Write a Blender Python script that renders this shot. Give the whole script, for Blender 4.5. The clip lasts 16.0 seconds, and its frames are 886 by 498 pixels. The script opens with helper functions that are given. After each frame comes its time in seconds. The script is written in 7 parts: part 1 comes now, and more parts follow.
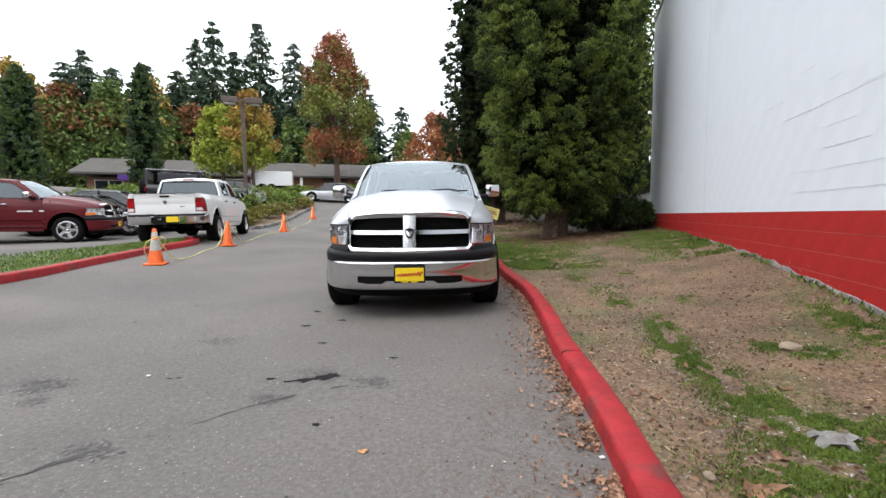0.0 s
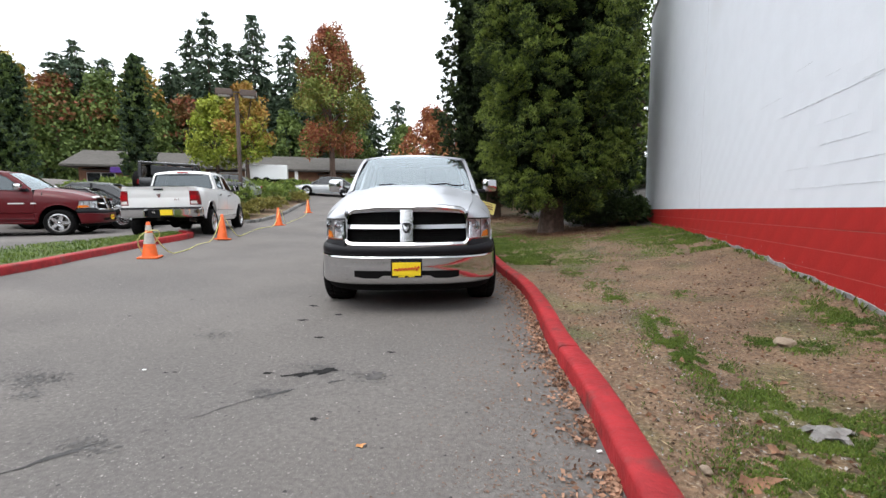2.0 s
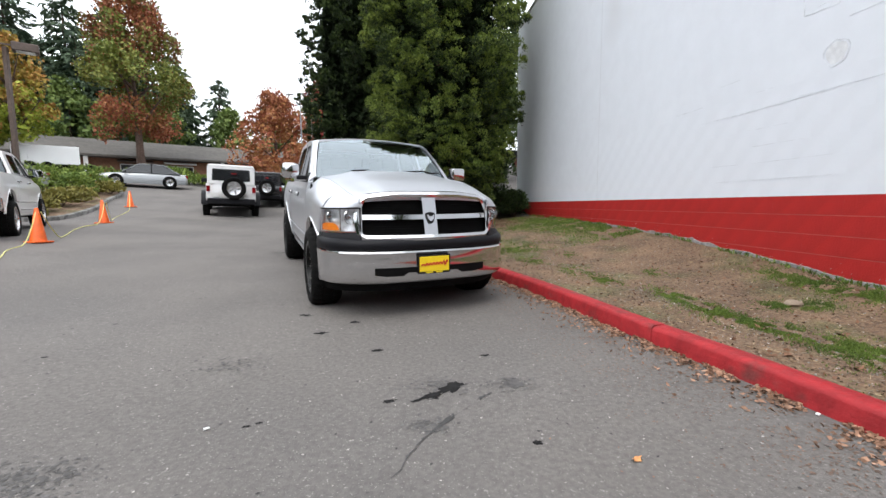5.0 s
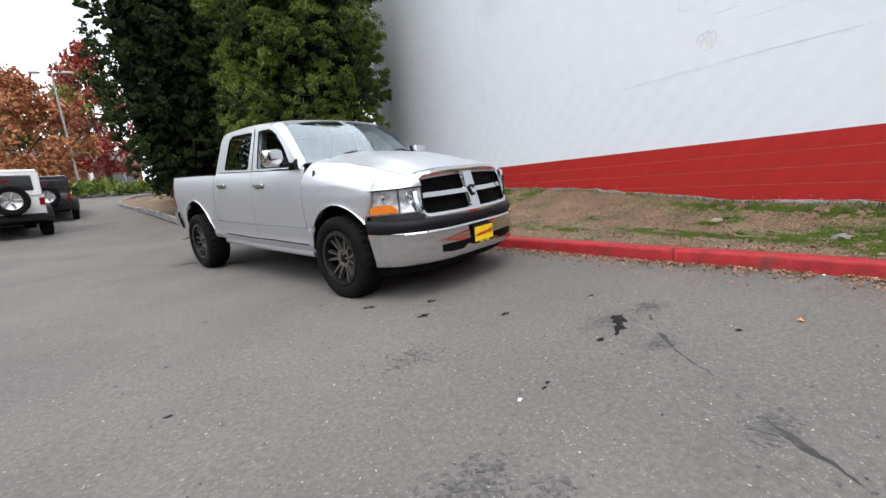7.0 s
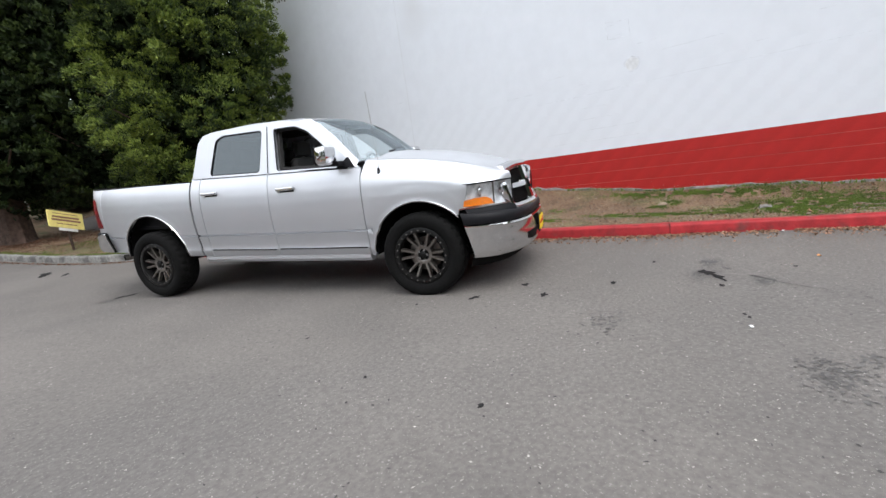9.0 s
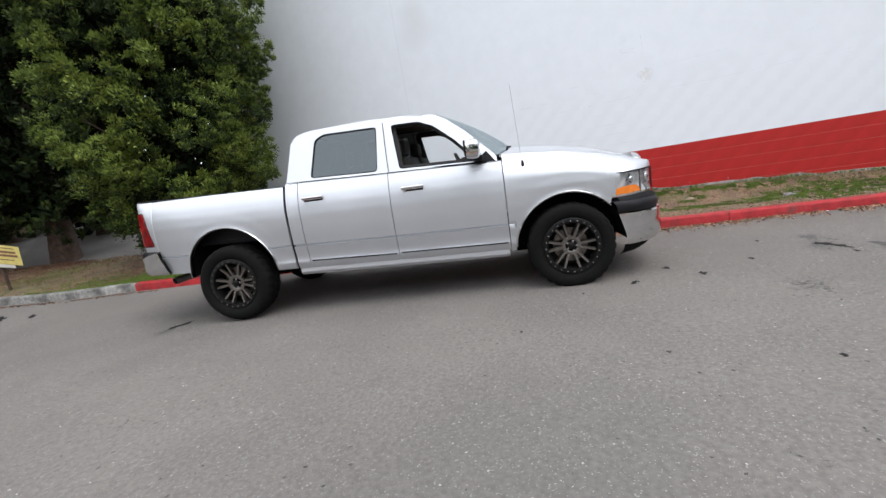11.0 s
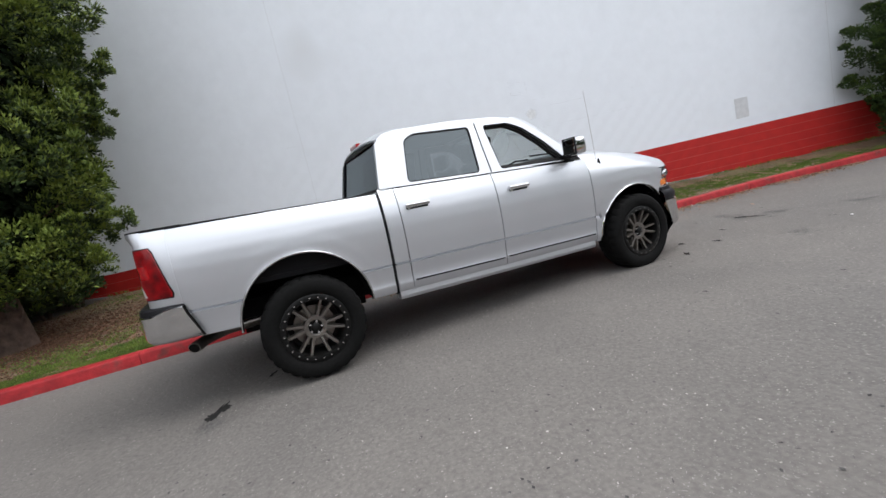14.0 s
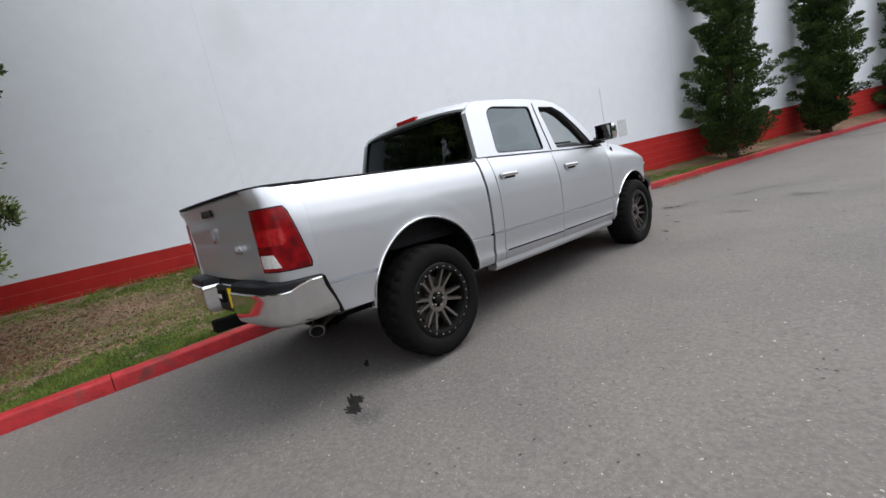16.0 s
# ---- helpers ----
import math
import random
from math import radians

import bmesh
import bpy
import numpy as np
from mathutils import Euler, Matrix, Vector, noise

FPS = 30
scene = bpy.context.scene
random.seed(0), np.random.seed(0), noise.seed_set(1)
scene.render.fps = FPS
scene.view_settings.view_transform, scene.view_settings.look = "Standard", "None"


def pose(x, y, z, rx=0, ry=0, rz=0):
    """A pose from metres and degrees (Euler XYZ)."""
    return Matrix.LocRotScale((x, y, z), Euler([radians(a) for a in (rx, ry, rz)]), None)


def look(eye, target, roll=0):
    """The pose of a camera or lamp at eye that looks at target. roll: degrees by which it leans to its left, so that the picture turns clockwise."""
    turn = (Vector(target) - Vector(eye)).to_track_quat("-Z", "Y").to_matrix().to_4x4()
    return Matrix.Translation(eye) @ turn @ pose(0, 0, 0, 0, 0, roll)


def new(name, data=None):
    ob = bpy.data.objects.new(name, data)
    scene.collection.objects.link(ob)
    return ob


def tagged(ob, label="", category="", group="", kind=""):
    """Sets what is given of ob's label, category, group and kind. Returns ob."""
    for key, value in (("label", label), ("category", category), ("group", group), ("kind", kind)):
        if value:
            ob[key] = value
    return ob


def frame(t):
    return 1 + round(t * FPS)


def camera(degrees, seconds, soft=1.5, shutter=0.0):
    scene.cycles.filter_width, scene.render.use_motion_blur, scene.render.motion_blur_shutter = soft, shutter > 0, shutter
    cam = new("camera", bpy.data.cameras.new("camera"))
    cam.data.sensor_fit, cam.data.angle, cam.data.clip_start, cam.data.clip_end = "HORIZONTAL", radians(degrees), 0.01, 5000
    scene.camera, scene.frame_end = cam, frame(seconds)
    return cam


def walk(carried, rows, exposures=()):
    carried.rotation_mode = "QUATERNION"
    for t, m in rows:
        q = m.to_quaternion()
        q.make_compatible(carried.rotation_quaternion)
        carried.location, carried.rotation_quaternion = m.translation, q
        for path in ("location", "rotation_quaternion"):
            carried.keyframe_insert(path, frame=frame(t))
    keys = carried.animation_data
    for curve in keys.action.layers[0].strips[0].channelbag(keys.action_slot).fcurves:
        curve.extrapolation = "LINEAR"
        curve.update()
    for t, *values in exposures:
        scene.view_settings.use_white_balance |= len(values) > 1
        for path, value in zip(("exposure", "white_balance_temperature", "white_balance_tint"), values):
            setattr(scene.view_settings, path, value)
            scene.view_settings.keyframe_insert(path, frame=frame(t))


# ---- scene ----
cam = camera(92.1, 16.0)
PATH = [
    (0, (-0.055, -0.108, 1.19), (-0.673, 1.788, 1.036), -0.6),
    (0.5, (-0.057, -0.105, 1.191), (-0.678, 1.789, 1.029), -0.6),
    (1, (-0.059, -0.101, 1.192), (-0.676, 1.794, 1.021), -0.6),
    (1.5, (-0.062, -0.103, 1.19), (-0.673, 1.794, 1.019), -0.6),
    (2, (-0.074, -0.107, 1.19), (-0.671, 1.793, 1.011), -0.3),
    (2.5, (-0.14, -0.115, 1.173), (-0.689, 1.797, 0.97), -0.5),
    (3, (-0.318, -0.079, 1.136), (-0.778, 1.854, 0.907), 0.2),
    (3.5, (-0.637, -0.045, 1.135), (-1.039, 1.902, 0.919), 0.7),
    (4, (-1.086, -0.083, 1.132), (-1.29, 1.898, 0.94), -0.5),
    (4.5, (-1.563, -0.045, 1.12), (-1.666, 1.942, 0.914), -1.0),
    (5, (-2.041, 0.033, 1.133), (-1.872, 2.016, 0.926), -0.4),
    (5.2, (-2.253, 0.02, 1.109), (-1.944, 1.985, 0.9), -2.0),
    (7.3, (-4.524, 0.691, 1.202), (-3.494, 2.372, 0.864), -6.5),
    (7.5, (-4.724, 0.796, 1.21), (-3.637, 2.445, 0.898), -6.9),
    (8, (-5.214, 1.101, 1.253), (-3.953, 2.622, 0.937), -8.1),
    (8.5, (-5.636, 1.526, 1.255), (-4.246, 2.926, 0.926), -6.1),
    (9, (-6.091, 1.927, 1.283), (-4.576, 3.179, 0.915), -8.1),
    (9.5, (-6.452, 2.383, 1.294), (-4.884, 3.567, 0.922), -8.3),
    (9.7, (-6.579, 2.559, 1.317), (-5.003, 3.729, 0.934), -7.5),
    (11.8, (-7.49, 4.76, 1.391), (-5.656, 5.51, 1.113), -9.8),
    (12, (-7.522, 4.974, 1.408), (-5.672, 5.688, 1.146), -8.8),
    (12.5, (-7.624, 5.518, 1.411), (-5.696, 5.983, 1.148), -8.9),
    (13, (-7.662, 6.063, 1.404), (-5.698, 6.333, 1.137), -7.8),
    (13.5, (-7.69, 6.596, 1.423), (-5.709, 6.652, 1.15), -11.2),
    (14, (-7.672, 7.167, 1.48), (-5.696, 7.062, 1.189), -13.0),
    (14.5, (-7.582, 7.712, 1.491), (-5.616, 7.479, 1.211), -12.2),
    (15, (-7.507, 8.248, 1.52), (-5.578, 7.809, 1.23), -13.1),
    (15.5, (-7.305, 8.742, 1.506), (-5.418, 8.161, 1.187), -11.8),
    (16, (-7.114, 9.256, 1.503), (-5.303, 8.482, 1.156), -12.1),
]
walk(cam, [(t, look(eye, target, roll)) for t, eye, target, roll in PATH], [(0, 0.16), (9.5, 0.16), (12, 0.09), (14, -0.04), (16, -0.05)])

# ---- light: an overcast sky and a broad, weak sun ----
world = bpy.data.worlds.new("overcast_sky")
scene.world = world
world.use_nodes = True
wn, wl = world.node_tree.nodes, world.node_tree.links
wn.clear()
sky = wn.new("ShaderNodeTexSky")
sky.sky_type, sky.sun_disc = "NISHITA", False
sky.sun_elevation, sky.sun_rotation = radians(55), radians(200)
sky.air_density, sky.dust_density, sky.ozone_density = 1.0, 6.0, 1.0
grey = wn.new("ShaderNodeHueSaturation")
grey.inputs["Saturation"].default_value = 0.12
cloud = wn.new("ShaderNodeTexNoise")
cloud.inputs["Scale"].default_value, cloud.inputs["Detail"].default_value = 2.2, 5
tone = wn.new("ShaderNodeMapRange")
tone.inputs["To Min"].default_value, tone.inputs["To Max"].default_value = 0.86, 1.1
veil = wn.new("ShaderNodeMix")
veil.data_type, veil.blend_type = "RGBA", "MIX"
veil.inputs["Factor"].default_value = 0.8
veil.inputs["B"].default_value = (15.2, 15.9, 17.0, 1)
times = wn.new("ShaderNodeVectorMath")
times.operation = "SCALE"
back = wn.new("ShaderNodeBackground")
back.inputs["Strength"].default_value = 0.15
out = wn.new("ShaderNodeOutputWorld")
wl.new(sky.outputs["Color"], grey.inputs["Color"])
wl.new(grey.outputs["Color"], veil.inputs["A"])
wl.new(cloud.outputs["Fac"], tone.inputs["Value"])
wl.new(veil.outputs["Result"], times.inputs[0])
wl.new(tone.outputs["Result"], times.inputs["Scale"])
wl.new(times.outputs["Vector"], back.inputs["Color"])
wl.new(back.outputs["Background"], out.inputs["Surface"])

sun = new("sun", bpy.data.lights.new("sun", "SUN"))
sun.data.energy, sun.data.angle, sun.data.color = 1.3, radians(35), (1.0, 0.97, 0.92)
sun.matrix_world = look((-6, -18, 34), (0, 0, 0))


# ---- materials ----
def material(name, rgb, rough=0.6, metal=0.0, vary=0.15, grain=30.0, bump=0.0, bump_scale=None, coat=0.0, spec=0.5, by_object=0.0,
             big=1.0, second=None, second_at=(0.5, 0.7), second_scale=1.0, fine=None, island=0.0):
    """A surface with colour at two scales, a second colour in patches and a fine relief."""
    m = bpy.data.materials.new(name)
    m.use_nodes = True
    n, l = m.node_tree.nodes, m.node_tree.links
    b = n["Principled BSDF"]
    b.inputs["Roughness"].default_value, b.inputs["Metallic"].default_value = rough, metal
    b.inputs["Coat Weight"].default_value, b.inputs["Coat Roughness"].default_value = coat, 0.04
    b.inputs["Specular IOR Level"].default_value = spec
    pos = n.new("ShaderNodeTexCoord").outputs["Object"]
    colour = n.new("ShaderNodeRGB").outputs[0]
    colour.default_value = (*rgb, 1)

    def noise_at(scale, detail=4.0):
        t = n.new("ShaderNodeTexNoise")
        t.inputs["Scale"].default_value, t.inputs["Detail"].default_value = scale, detail
        l.new(pos, t.inputs["Vector"])
        return t.outputs["Fac"]

    def ramp(value, lo, hi, a, z):
        r = n.new("ShaderNodeMapRange")
        for key, v in (("From Min", lo), ("From Max", hi), ("To Min", a), ("To Max", z)):
            r.inputs[key].default_value = v
        l.new(value, r.inputs["Value"])
        return r.outputs["Result"]

    def mix(fac, a, z, kind="MIX"):
        x = n.new("ShaderNodeMix")
        x.data_type, x.blend_type = "RGBA", kind
        l.new(fac, x.inputs["Factor"])
        l.new(a, x.inputs["A"])
        x.inputs["B"].default_value = (*z, 1)
        return x.outputs["Result"]

    def scaled(col, value):
        x = n.new("ShaderNodeVectorMath")
        x.operation = "SCALE"
        l.new(col, x.inputs[0])
        l.new(value, x.inputs["Scale"])
        return x.outputs["Vector"]

    if second:
        colour = mix(ramp(noise_at(second_scale, 8.0), *second_at, 0, 1), colour, second)
    if fine:
        colour = mix(ramp(noise_at(fine[1], 2.0), fine[2], fine[3], 0, 1), colour, fine[0])
    if vary:
        colour = scaled(colour, ramp(noise_at(grain), 0.3, 0.7, 1 - vary, 1 + vary))
        colour = scaled(colour, ramp(noise_at(big), 0.3, 0.7, 1 - vary * 0.7, 1 + vary * 0.7))
    if by_object:
        r = n.new("ShaderNodeObjectInfo").outputs["Random"]
        colour = scaled(colour, ramp(r, 0, 1, 1 - by_object, 1 + by_object))
    if island:
        r = n.new("ShaderNodeNewGeometry").outputs["Random Per Island"]
        colour = scaled(colour, ramp(r, 0, 1, 1 - island, 1 + island))
    l.new(colour, b.inputs["Base Color"])
    if bump:
        u = n.new("ShaderNodeBump")
        u.inputs["Strength"].default_value, u.inputs["Distance"].default_value = 1.0, bump
        l.new(noise_at(bump_scale or grain, 3.0), u.inputs["Height"])
        l.new(u.outputs["Normal"], b.inputs["Normal"])
    return m


def glass(name, rgb, alpha_dark=0.0, rough=0.0):
    """Clear or tinted pane: it mirrors like glass and lets light through by its tint."""
    m = bpy.data.materials.new(name)
    m.use_nodes = True
    n, l = m.node_tree.nodes, m.node_tree.links
    n.clear()
    tint, gloss, both, o = (n.new("ShaderNode" + k) for k in ("BsdfTransparent", "BsdfGlossy", "MixShader", "OutputMaterial"))
    tint.inputs["Color"].default_value = (*rgb, 1)
    gloss.inputs["Roughness"].default_value = rough
    gloss.inputs["Color"].default_value = (0.66, 0.74, 0.78, 1)
    f = n.new("ShaderNodeLayerWeight")
    p = n.new("ShaderNodeMath")
    p.operation = "POWER"
    p.inputs[1].default_value = 4.0
    l.new(f.outputs["Facing"], p.inputs[0])
    k = n.new("ShaderNodeMath")
    k.operation = "MULTIPLY_ADD"
    k.inputs[1].default_value, k.inputs[2].default_value = 0.6, 0.045 + alpha_dark
    l.new(p.outputs[0], k.inputs[0])
    l.new(k.outputs[0], both.inputs[0])
    l.new(tint.outputs[0], both.inputs[1])
    l.new(gloss.outputs[0], both.inputs[2])
    l.new(both.outputs[0], o.inputs["Surface"])
    return m


def leafy(name, dark, light, rough=0.6, scale=0.8):
    """Foliage: colours run from dark to light, leaf by leaf and in drifts."""
    m = bpy.data.materials.new(name)
    m.use_nodes = True
    n, l = m.node_tree.nodes, m.node_tree.links
    b = n["Principled BSDF"]
    b.inputs["Roughness"].default_value = rough
    b.inputs["Specular IOR Level"].default_value = 0.25
    t = n.new("ShaderNodeTexNoise")
    t.inputs["Scale"].default_value, t.inputs["Detail"].default_value = scale, 5.0
    l.new(n.new("ShaderNodeTexCoord").outputs["Object"], t.inputs["Vector"])
    a = n.new("ShaderNodeMath")
    a.operation = "MULTIPLY_ADD"
    a.inputs[1].default_value, a.inputs[2].default_value = 0.5, -0.25
    l.new(n.new("ShaderNodeNewGeometry").outputs["Random Per Island"], a.inputs[0])
    s = n.new("ShaderNodeMath")
    s.operation = "ADD"
    l.new(t.outputs["Fac"], s.inputs[0])
    l.new(a.outputs[0], s.inputs[1])
    r = n.new("ShaderNodeValToRGB")
    r.color_ramp.elements[0].position, r.color_ramp.elements[1].position = 0.25, 0.75
    r.color_ramp.elements[0].color, r.color_ramp.elements[1].color = (*dark, 1), (*light, 1)
    l.new(s.outputs[0], r.inputs["Fac"])
    l.new(r.outputs["Color"], b.inputs["Base Color"])
    return m


ASPHALT = material("asphalt", (0.143, 0.131, 0.122), 0.92, spec=0.3, vary=0.17, grain=38, bump=0.004, bump_scale=110, big=0.45,
                   second=(0.110, 0.102, 0.097), second_at=(0.42, 0.68), second_scale=0.4, fine=((0.215, 0.203, 0.192), 85, 0.64, 0.69))
RED_KERB = material("red_kerb_paint", (0.31, 0.018, 0.022), 0.6, spec=0.3, vary=0.25, grain=9, bump=0.006, bump_scale=35, big=1.2,
                    second=(0.17, 0.035, 0.033), second_at=(0.55, 0.70), second_scale=5)
GREY_KERB = material("concrete_kerb", (0.20, 0.195, 0.185), 0.88, vary=0.3, grain=18, bump=0.008, bump_scale=40, second=(0.085, 0.082, 0.078), second_at=(0.48, 0.62), second_scale=3.5)
WHITE_WALL = material("white_masonry_paint", (0.75, 0.78, 0.83), 0.75, vary=0.02, grain=4, bump=0.001, bump_scale=40, big=0.35,
                      second=(0.62, 0.63, 0.65), second_at=(0.62, 0.85), second_scale=0.5)
RED_WALL = material("red_masonry_paint", (0.42, 0.022, 0.019), 0.7, spec=0.25, vary=0.1, grain=5, bump=0.003, bump_scale=60, big=0.6,
                    second=(0.33, 0.017, 0.018), second_at=(0.55, 0.8), second_scale=1.2)
MORTAR = material("painted_mortar", (0.735, 0.763, 0.81), 0.8, vary=0.02, grain=20)
RED_MORTAR = material("worn_red_mortar", (0.44, 0.10, 0.085), 0.85, vary=0.2, grain=12)
LAWN = material("worn_lawn", (0.165, 0.103, 0.062), 0.95, vary=0.42, grain=34, bump=0.03, bump_scale=55, big=2.2,
                second=(0.105, 0.098, 0.040), second_at=(0.50, 0.68), second_scale=1.4, fine=((0.27, 0.215, 0.155), 75, 0.58, 0.70))
GRASS = material("grass", (0.07, 0.105, 0.02), 0.8, vary=0.3, grain=14, bump=0.02, bump_scale=60, second=(0.14, 0.13, 0.05), second_at=(0.55, 0.75), second_scale=1.5)
PAINT = material("silver_paint", (0.56, 0.575, 0.61), 0.41, metal=0.74, vary=0.03, grain=900, coat=0.35, spec=0.5, big=2)
WHITE_PAINT = material("white_car_paint", (0.78, 0.78, 0.78), 0.3, vary=0.03, grain=300, coat=0.8)
RED_PAINT = material("red_car_paint", (0.085, 0.003, 0.006), 0.4, spec=0.25, vary=0.05, grain=300, coat=0.2)
BLACK_PAINT = material("black_car_paint", (0.012, 0.012, 0.014), 0.25, vary=0.05, grain=300, coat=0.9)
GREY_PAINT = material("grey_car_paint", (0.26, 0.27, 0.28), 0.3, metal=0.5, vary=0.04, grain=300, coat=0.8)
CHROME = material("chrome", (0.66, 0.66, 0.67), 0.10, metal=1.0, vary=0.02, grain=40)
BLACK_PLASTIC = material("black_plastic", (0.008, 0.008, 0.010), 0.48, spec=0.16, vary=0.15, grain=120, bump=0.0006, bump_scale=400)
DARK = material("underbody_black", (0.005, 0.005, 0.005), 0.9, spec=0.1, vary=0.3, grain=15)
GRILLE_MESH = material("grille_mesh_black", (0.003, 0.003, 0.003), 0.7, spec=0.1, vary=0.3, grain=200)
RUBBER = material("tyre_rubber", (0.0055, 0.0055, 0.0055), 0.85, spec=0.12, vary=0.25, grain=40, bump=0.001, bump_scale=200, second=(0.012, 0.011, 0.010), second_at=(0.6, 0.8), second_scale=6)
WHEEL_BLACK = material("wheel_black", (0.005, 0.005, 0.005), 0.4, spec=0.2, vary=0.1, grain=60)
GUNMETAL = material("gunmetal_spoke", (0.20, 0.184, 0.17), 0.34, metal=0.85, vary=0.15, grain=60)
ALLOY = material("silver_alloy", (0.55, 0.55, 0.56), 0.25, metal=0.9, vary=0.05, grain=60)
INTERIOR = material("dark_interior", (0.018, 0.017, 0.017), 0.8, vary=0.2, grain=60)
WINDSCREEN = glass("windscreen_glass", (0.84, 0.90, 0.89), 0.28)
TINTED = glass("tinted_glass", (0.06, 0.062, 0.066), 0.09)
CLEAR = glass("clear_lens", (0.95, 0.96, 0.97), 0.0)
AMBER = material("amber_lens", (0.85, 0.22, 0.015), 0.2, vary=0.15, grain=90, coat=0.6)
RED_LENS = material("red_lens", (0.19, 0.0015, 0.004), 0.28, vary=0.6, grain=12, coat=0.2, spec=0.2)
RED_LENS_LIGHT = material("red_reflector", (0.36, 0.005, 0.009), 0.2, vary=0.3, grain=40, coat=0.5)
WHITE_LENS = material("white_lens", (0.62, 0.60, 0.58), 0.2, vary=0.2, grain=90, coat=0.6)
REFLECTOR = material("lamp_reflector", (0.74, 0.75, 0.77), 0.28, metal=0.45, vary=0.35, grain=16, bump=0.01, bump_scale=26)
MIRROR = material("mirror", (0.8, 0.82, 0.83), 0.02, metal=1, vary=0)
YELLOW = material("yellow_sheet", (0.82, 0.60, 0.015), 0.45, vary=0.05, grain=30)
PALE_YELLOW = material("faded_yellow_board", (0.74, 0.62, 0.20), 0.6, vary=0.1, grain=10)
INK_RED = material("red_ink", (0.45, 0.02, 0.015), 0.5, vary=0.05)
INK_BLACK = material("black_ink", (0.015, 0.015, 0.015), 0.5, vary=0.05)
ORANGE = material("orange_cone_plastic", (0.75, 0.12, 0.015), 0.5, vary=0.12, grain=12, second=(0.5, 0.08, 0.02), second_at=(0.6, 0.8), second_scale=6)
COLLAR = material("reflective_collar", (0.45, 0.43, 0.40), 0.45, vary=0.15, grain=20)
ROPE = material("yellow_rope", (0.62, 0.58, 0.22), 0.7, vary=0.15, grain=60)
BARK = material("bark", (0.085, 0.055, 0.042), 0.95, vary=0.4, grain=9, bump=0.03, bump_scale=14)
STONE = material("grey_stone", (0.20, 0.19, 0.18), 0.9, vary=0.25, grain=18, bump=0.01, bump_scale=40)
PALE_STONE = material("pale_stone", (0.27, 0.21, 0.155), 0.9, vary=0.2, grain=18, bump=0.01, bump_scale=40)
DEAD_LEAF = material("dead_leaf", (0.18, 0.088, 0.048), 0.8, vary=0.4, grain=14, island=0.45)
GUTTER_LEAF = material("dry_gutter_leaf", (0.27, 0.155, 0.10), 0.85, vary=0.35, grain=14, island=0.5)
PAPER = material("white_litter", (0.75, 0.75, 0.74), 0.7, vary=0.05)
FAINT_TAR = material("faint_oil_stain", (0.062, 0.058, 0.056), 0.8, vary=0.4, grain=30)
TAR = material("dark_oil_stain", (0.011, 0.0105, 0.0105), 0.85, spec=0.2, vary=0.45, grain=30)
CRACK = material("crack_filler", (0.045, 0.043, 0.042), 0.8, vary=0.3, grain=20)
POST_BROWN = material("brown_post_paint", (0.075, 0.05, 0.038), 0.6, vary=0.2, grain=10)
ROOF_GREY = material("grey_shingle_roof", (0.085, 0.078, 0.07), 0.9, vary=0.2, grain=3, bump=0.02, bump_scale=6)
BRICK_TAN = material("tan_brick", (0.24, 0.12, 0.075), 0.9, vary=0.2, grain=6, bump=0.01)
TRIM_WHITE = material("white_trim", (0.68, 0.67, 0.65), 0.6, vary=0.06, grain=5)
DARK_GLASS = material("shop_glass", (0.02, 0.022, 0.025), 0.12, vary=0.2, grain=1, coat=0.5)
PURPLE = material("purple_sign", (0.07, 0.02, 0.2), 0.5, vary=0.1)
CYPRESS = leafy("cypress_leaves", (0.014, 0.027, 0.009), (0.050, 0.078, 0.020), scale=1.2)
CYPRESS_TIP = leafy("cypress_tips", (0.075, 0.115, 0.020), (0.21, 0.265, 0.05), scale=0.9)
# cypress colours with shade painted in, for trees behind the front one
SHADED_CYPRESS = leafy("deep_cypress_leaves", (0.008, 0.016, 0.006), (0.026, 0.042, 0.013), scale=1.0)
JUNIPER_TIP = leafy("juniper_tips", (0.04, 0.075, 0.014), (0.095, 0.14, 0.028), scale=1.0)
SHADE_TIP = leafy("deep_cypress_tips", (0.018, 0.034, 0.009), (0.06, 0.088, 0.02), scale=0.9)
CONIFER = leafy("fir_needles", (0.024, 0.046, 0.028), (0.075, 0.108, 0.058), scale=0.5)
CRIMSON = leafy("crimson_maple_leaves", (0.20, 0.022, 0.022), (0.33, 0.065, 0.05), scale=0.5)
GALVANISED = material("galvanised_pole", (0.30, 0.30, 0.30), 0.5, metal=0.4, vary=0.1, grain=8)
MAPLE_RED = leafy("turning_maple_leaves", (0.20, 0.055, 0.03), (0.16, 0.105, 0.035), scale=0.3)
MAPLE_DEEP = leafy("deep_red_maple_leaves", (0.23, 0.062, 0.036), (0.31, 0.13, 0.05), scale=0.5)
OLIVE = leafy("olive_leaves", (0.055, 0.092, 0.022), (0.15, 0.20, 0.05), scale=0.5)
MAPLE_LEAF = leafy("green_maple_leaves", (0.10, 0.135, 0.026), (0.22, 0.225, 0.05), scale=0.5)
MAPLE_ORANGE = leafy("orange_maple_leaves", (0.30, 0.085, 0.05), (0.40, 0.20, 0.075), scale=0.6)
LIME = leafy("lime_leaves", (0.15, 0.20, 0.02), (0.34, 0.37, 0.05), scale=0.5)
GOLD = leafy("golden_leaves", (0.32, 0.15, 0.04), (0.28, 0.23, 0.04), scale=0.5)
GREEN = leafy("green_leaves", (0.038, 0.072, 0.018), (0.12, 0.165, 0.045), scale=0.6)
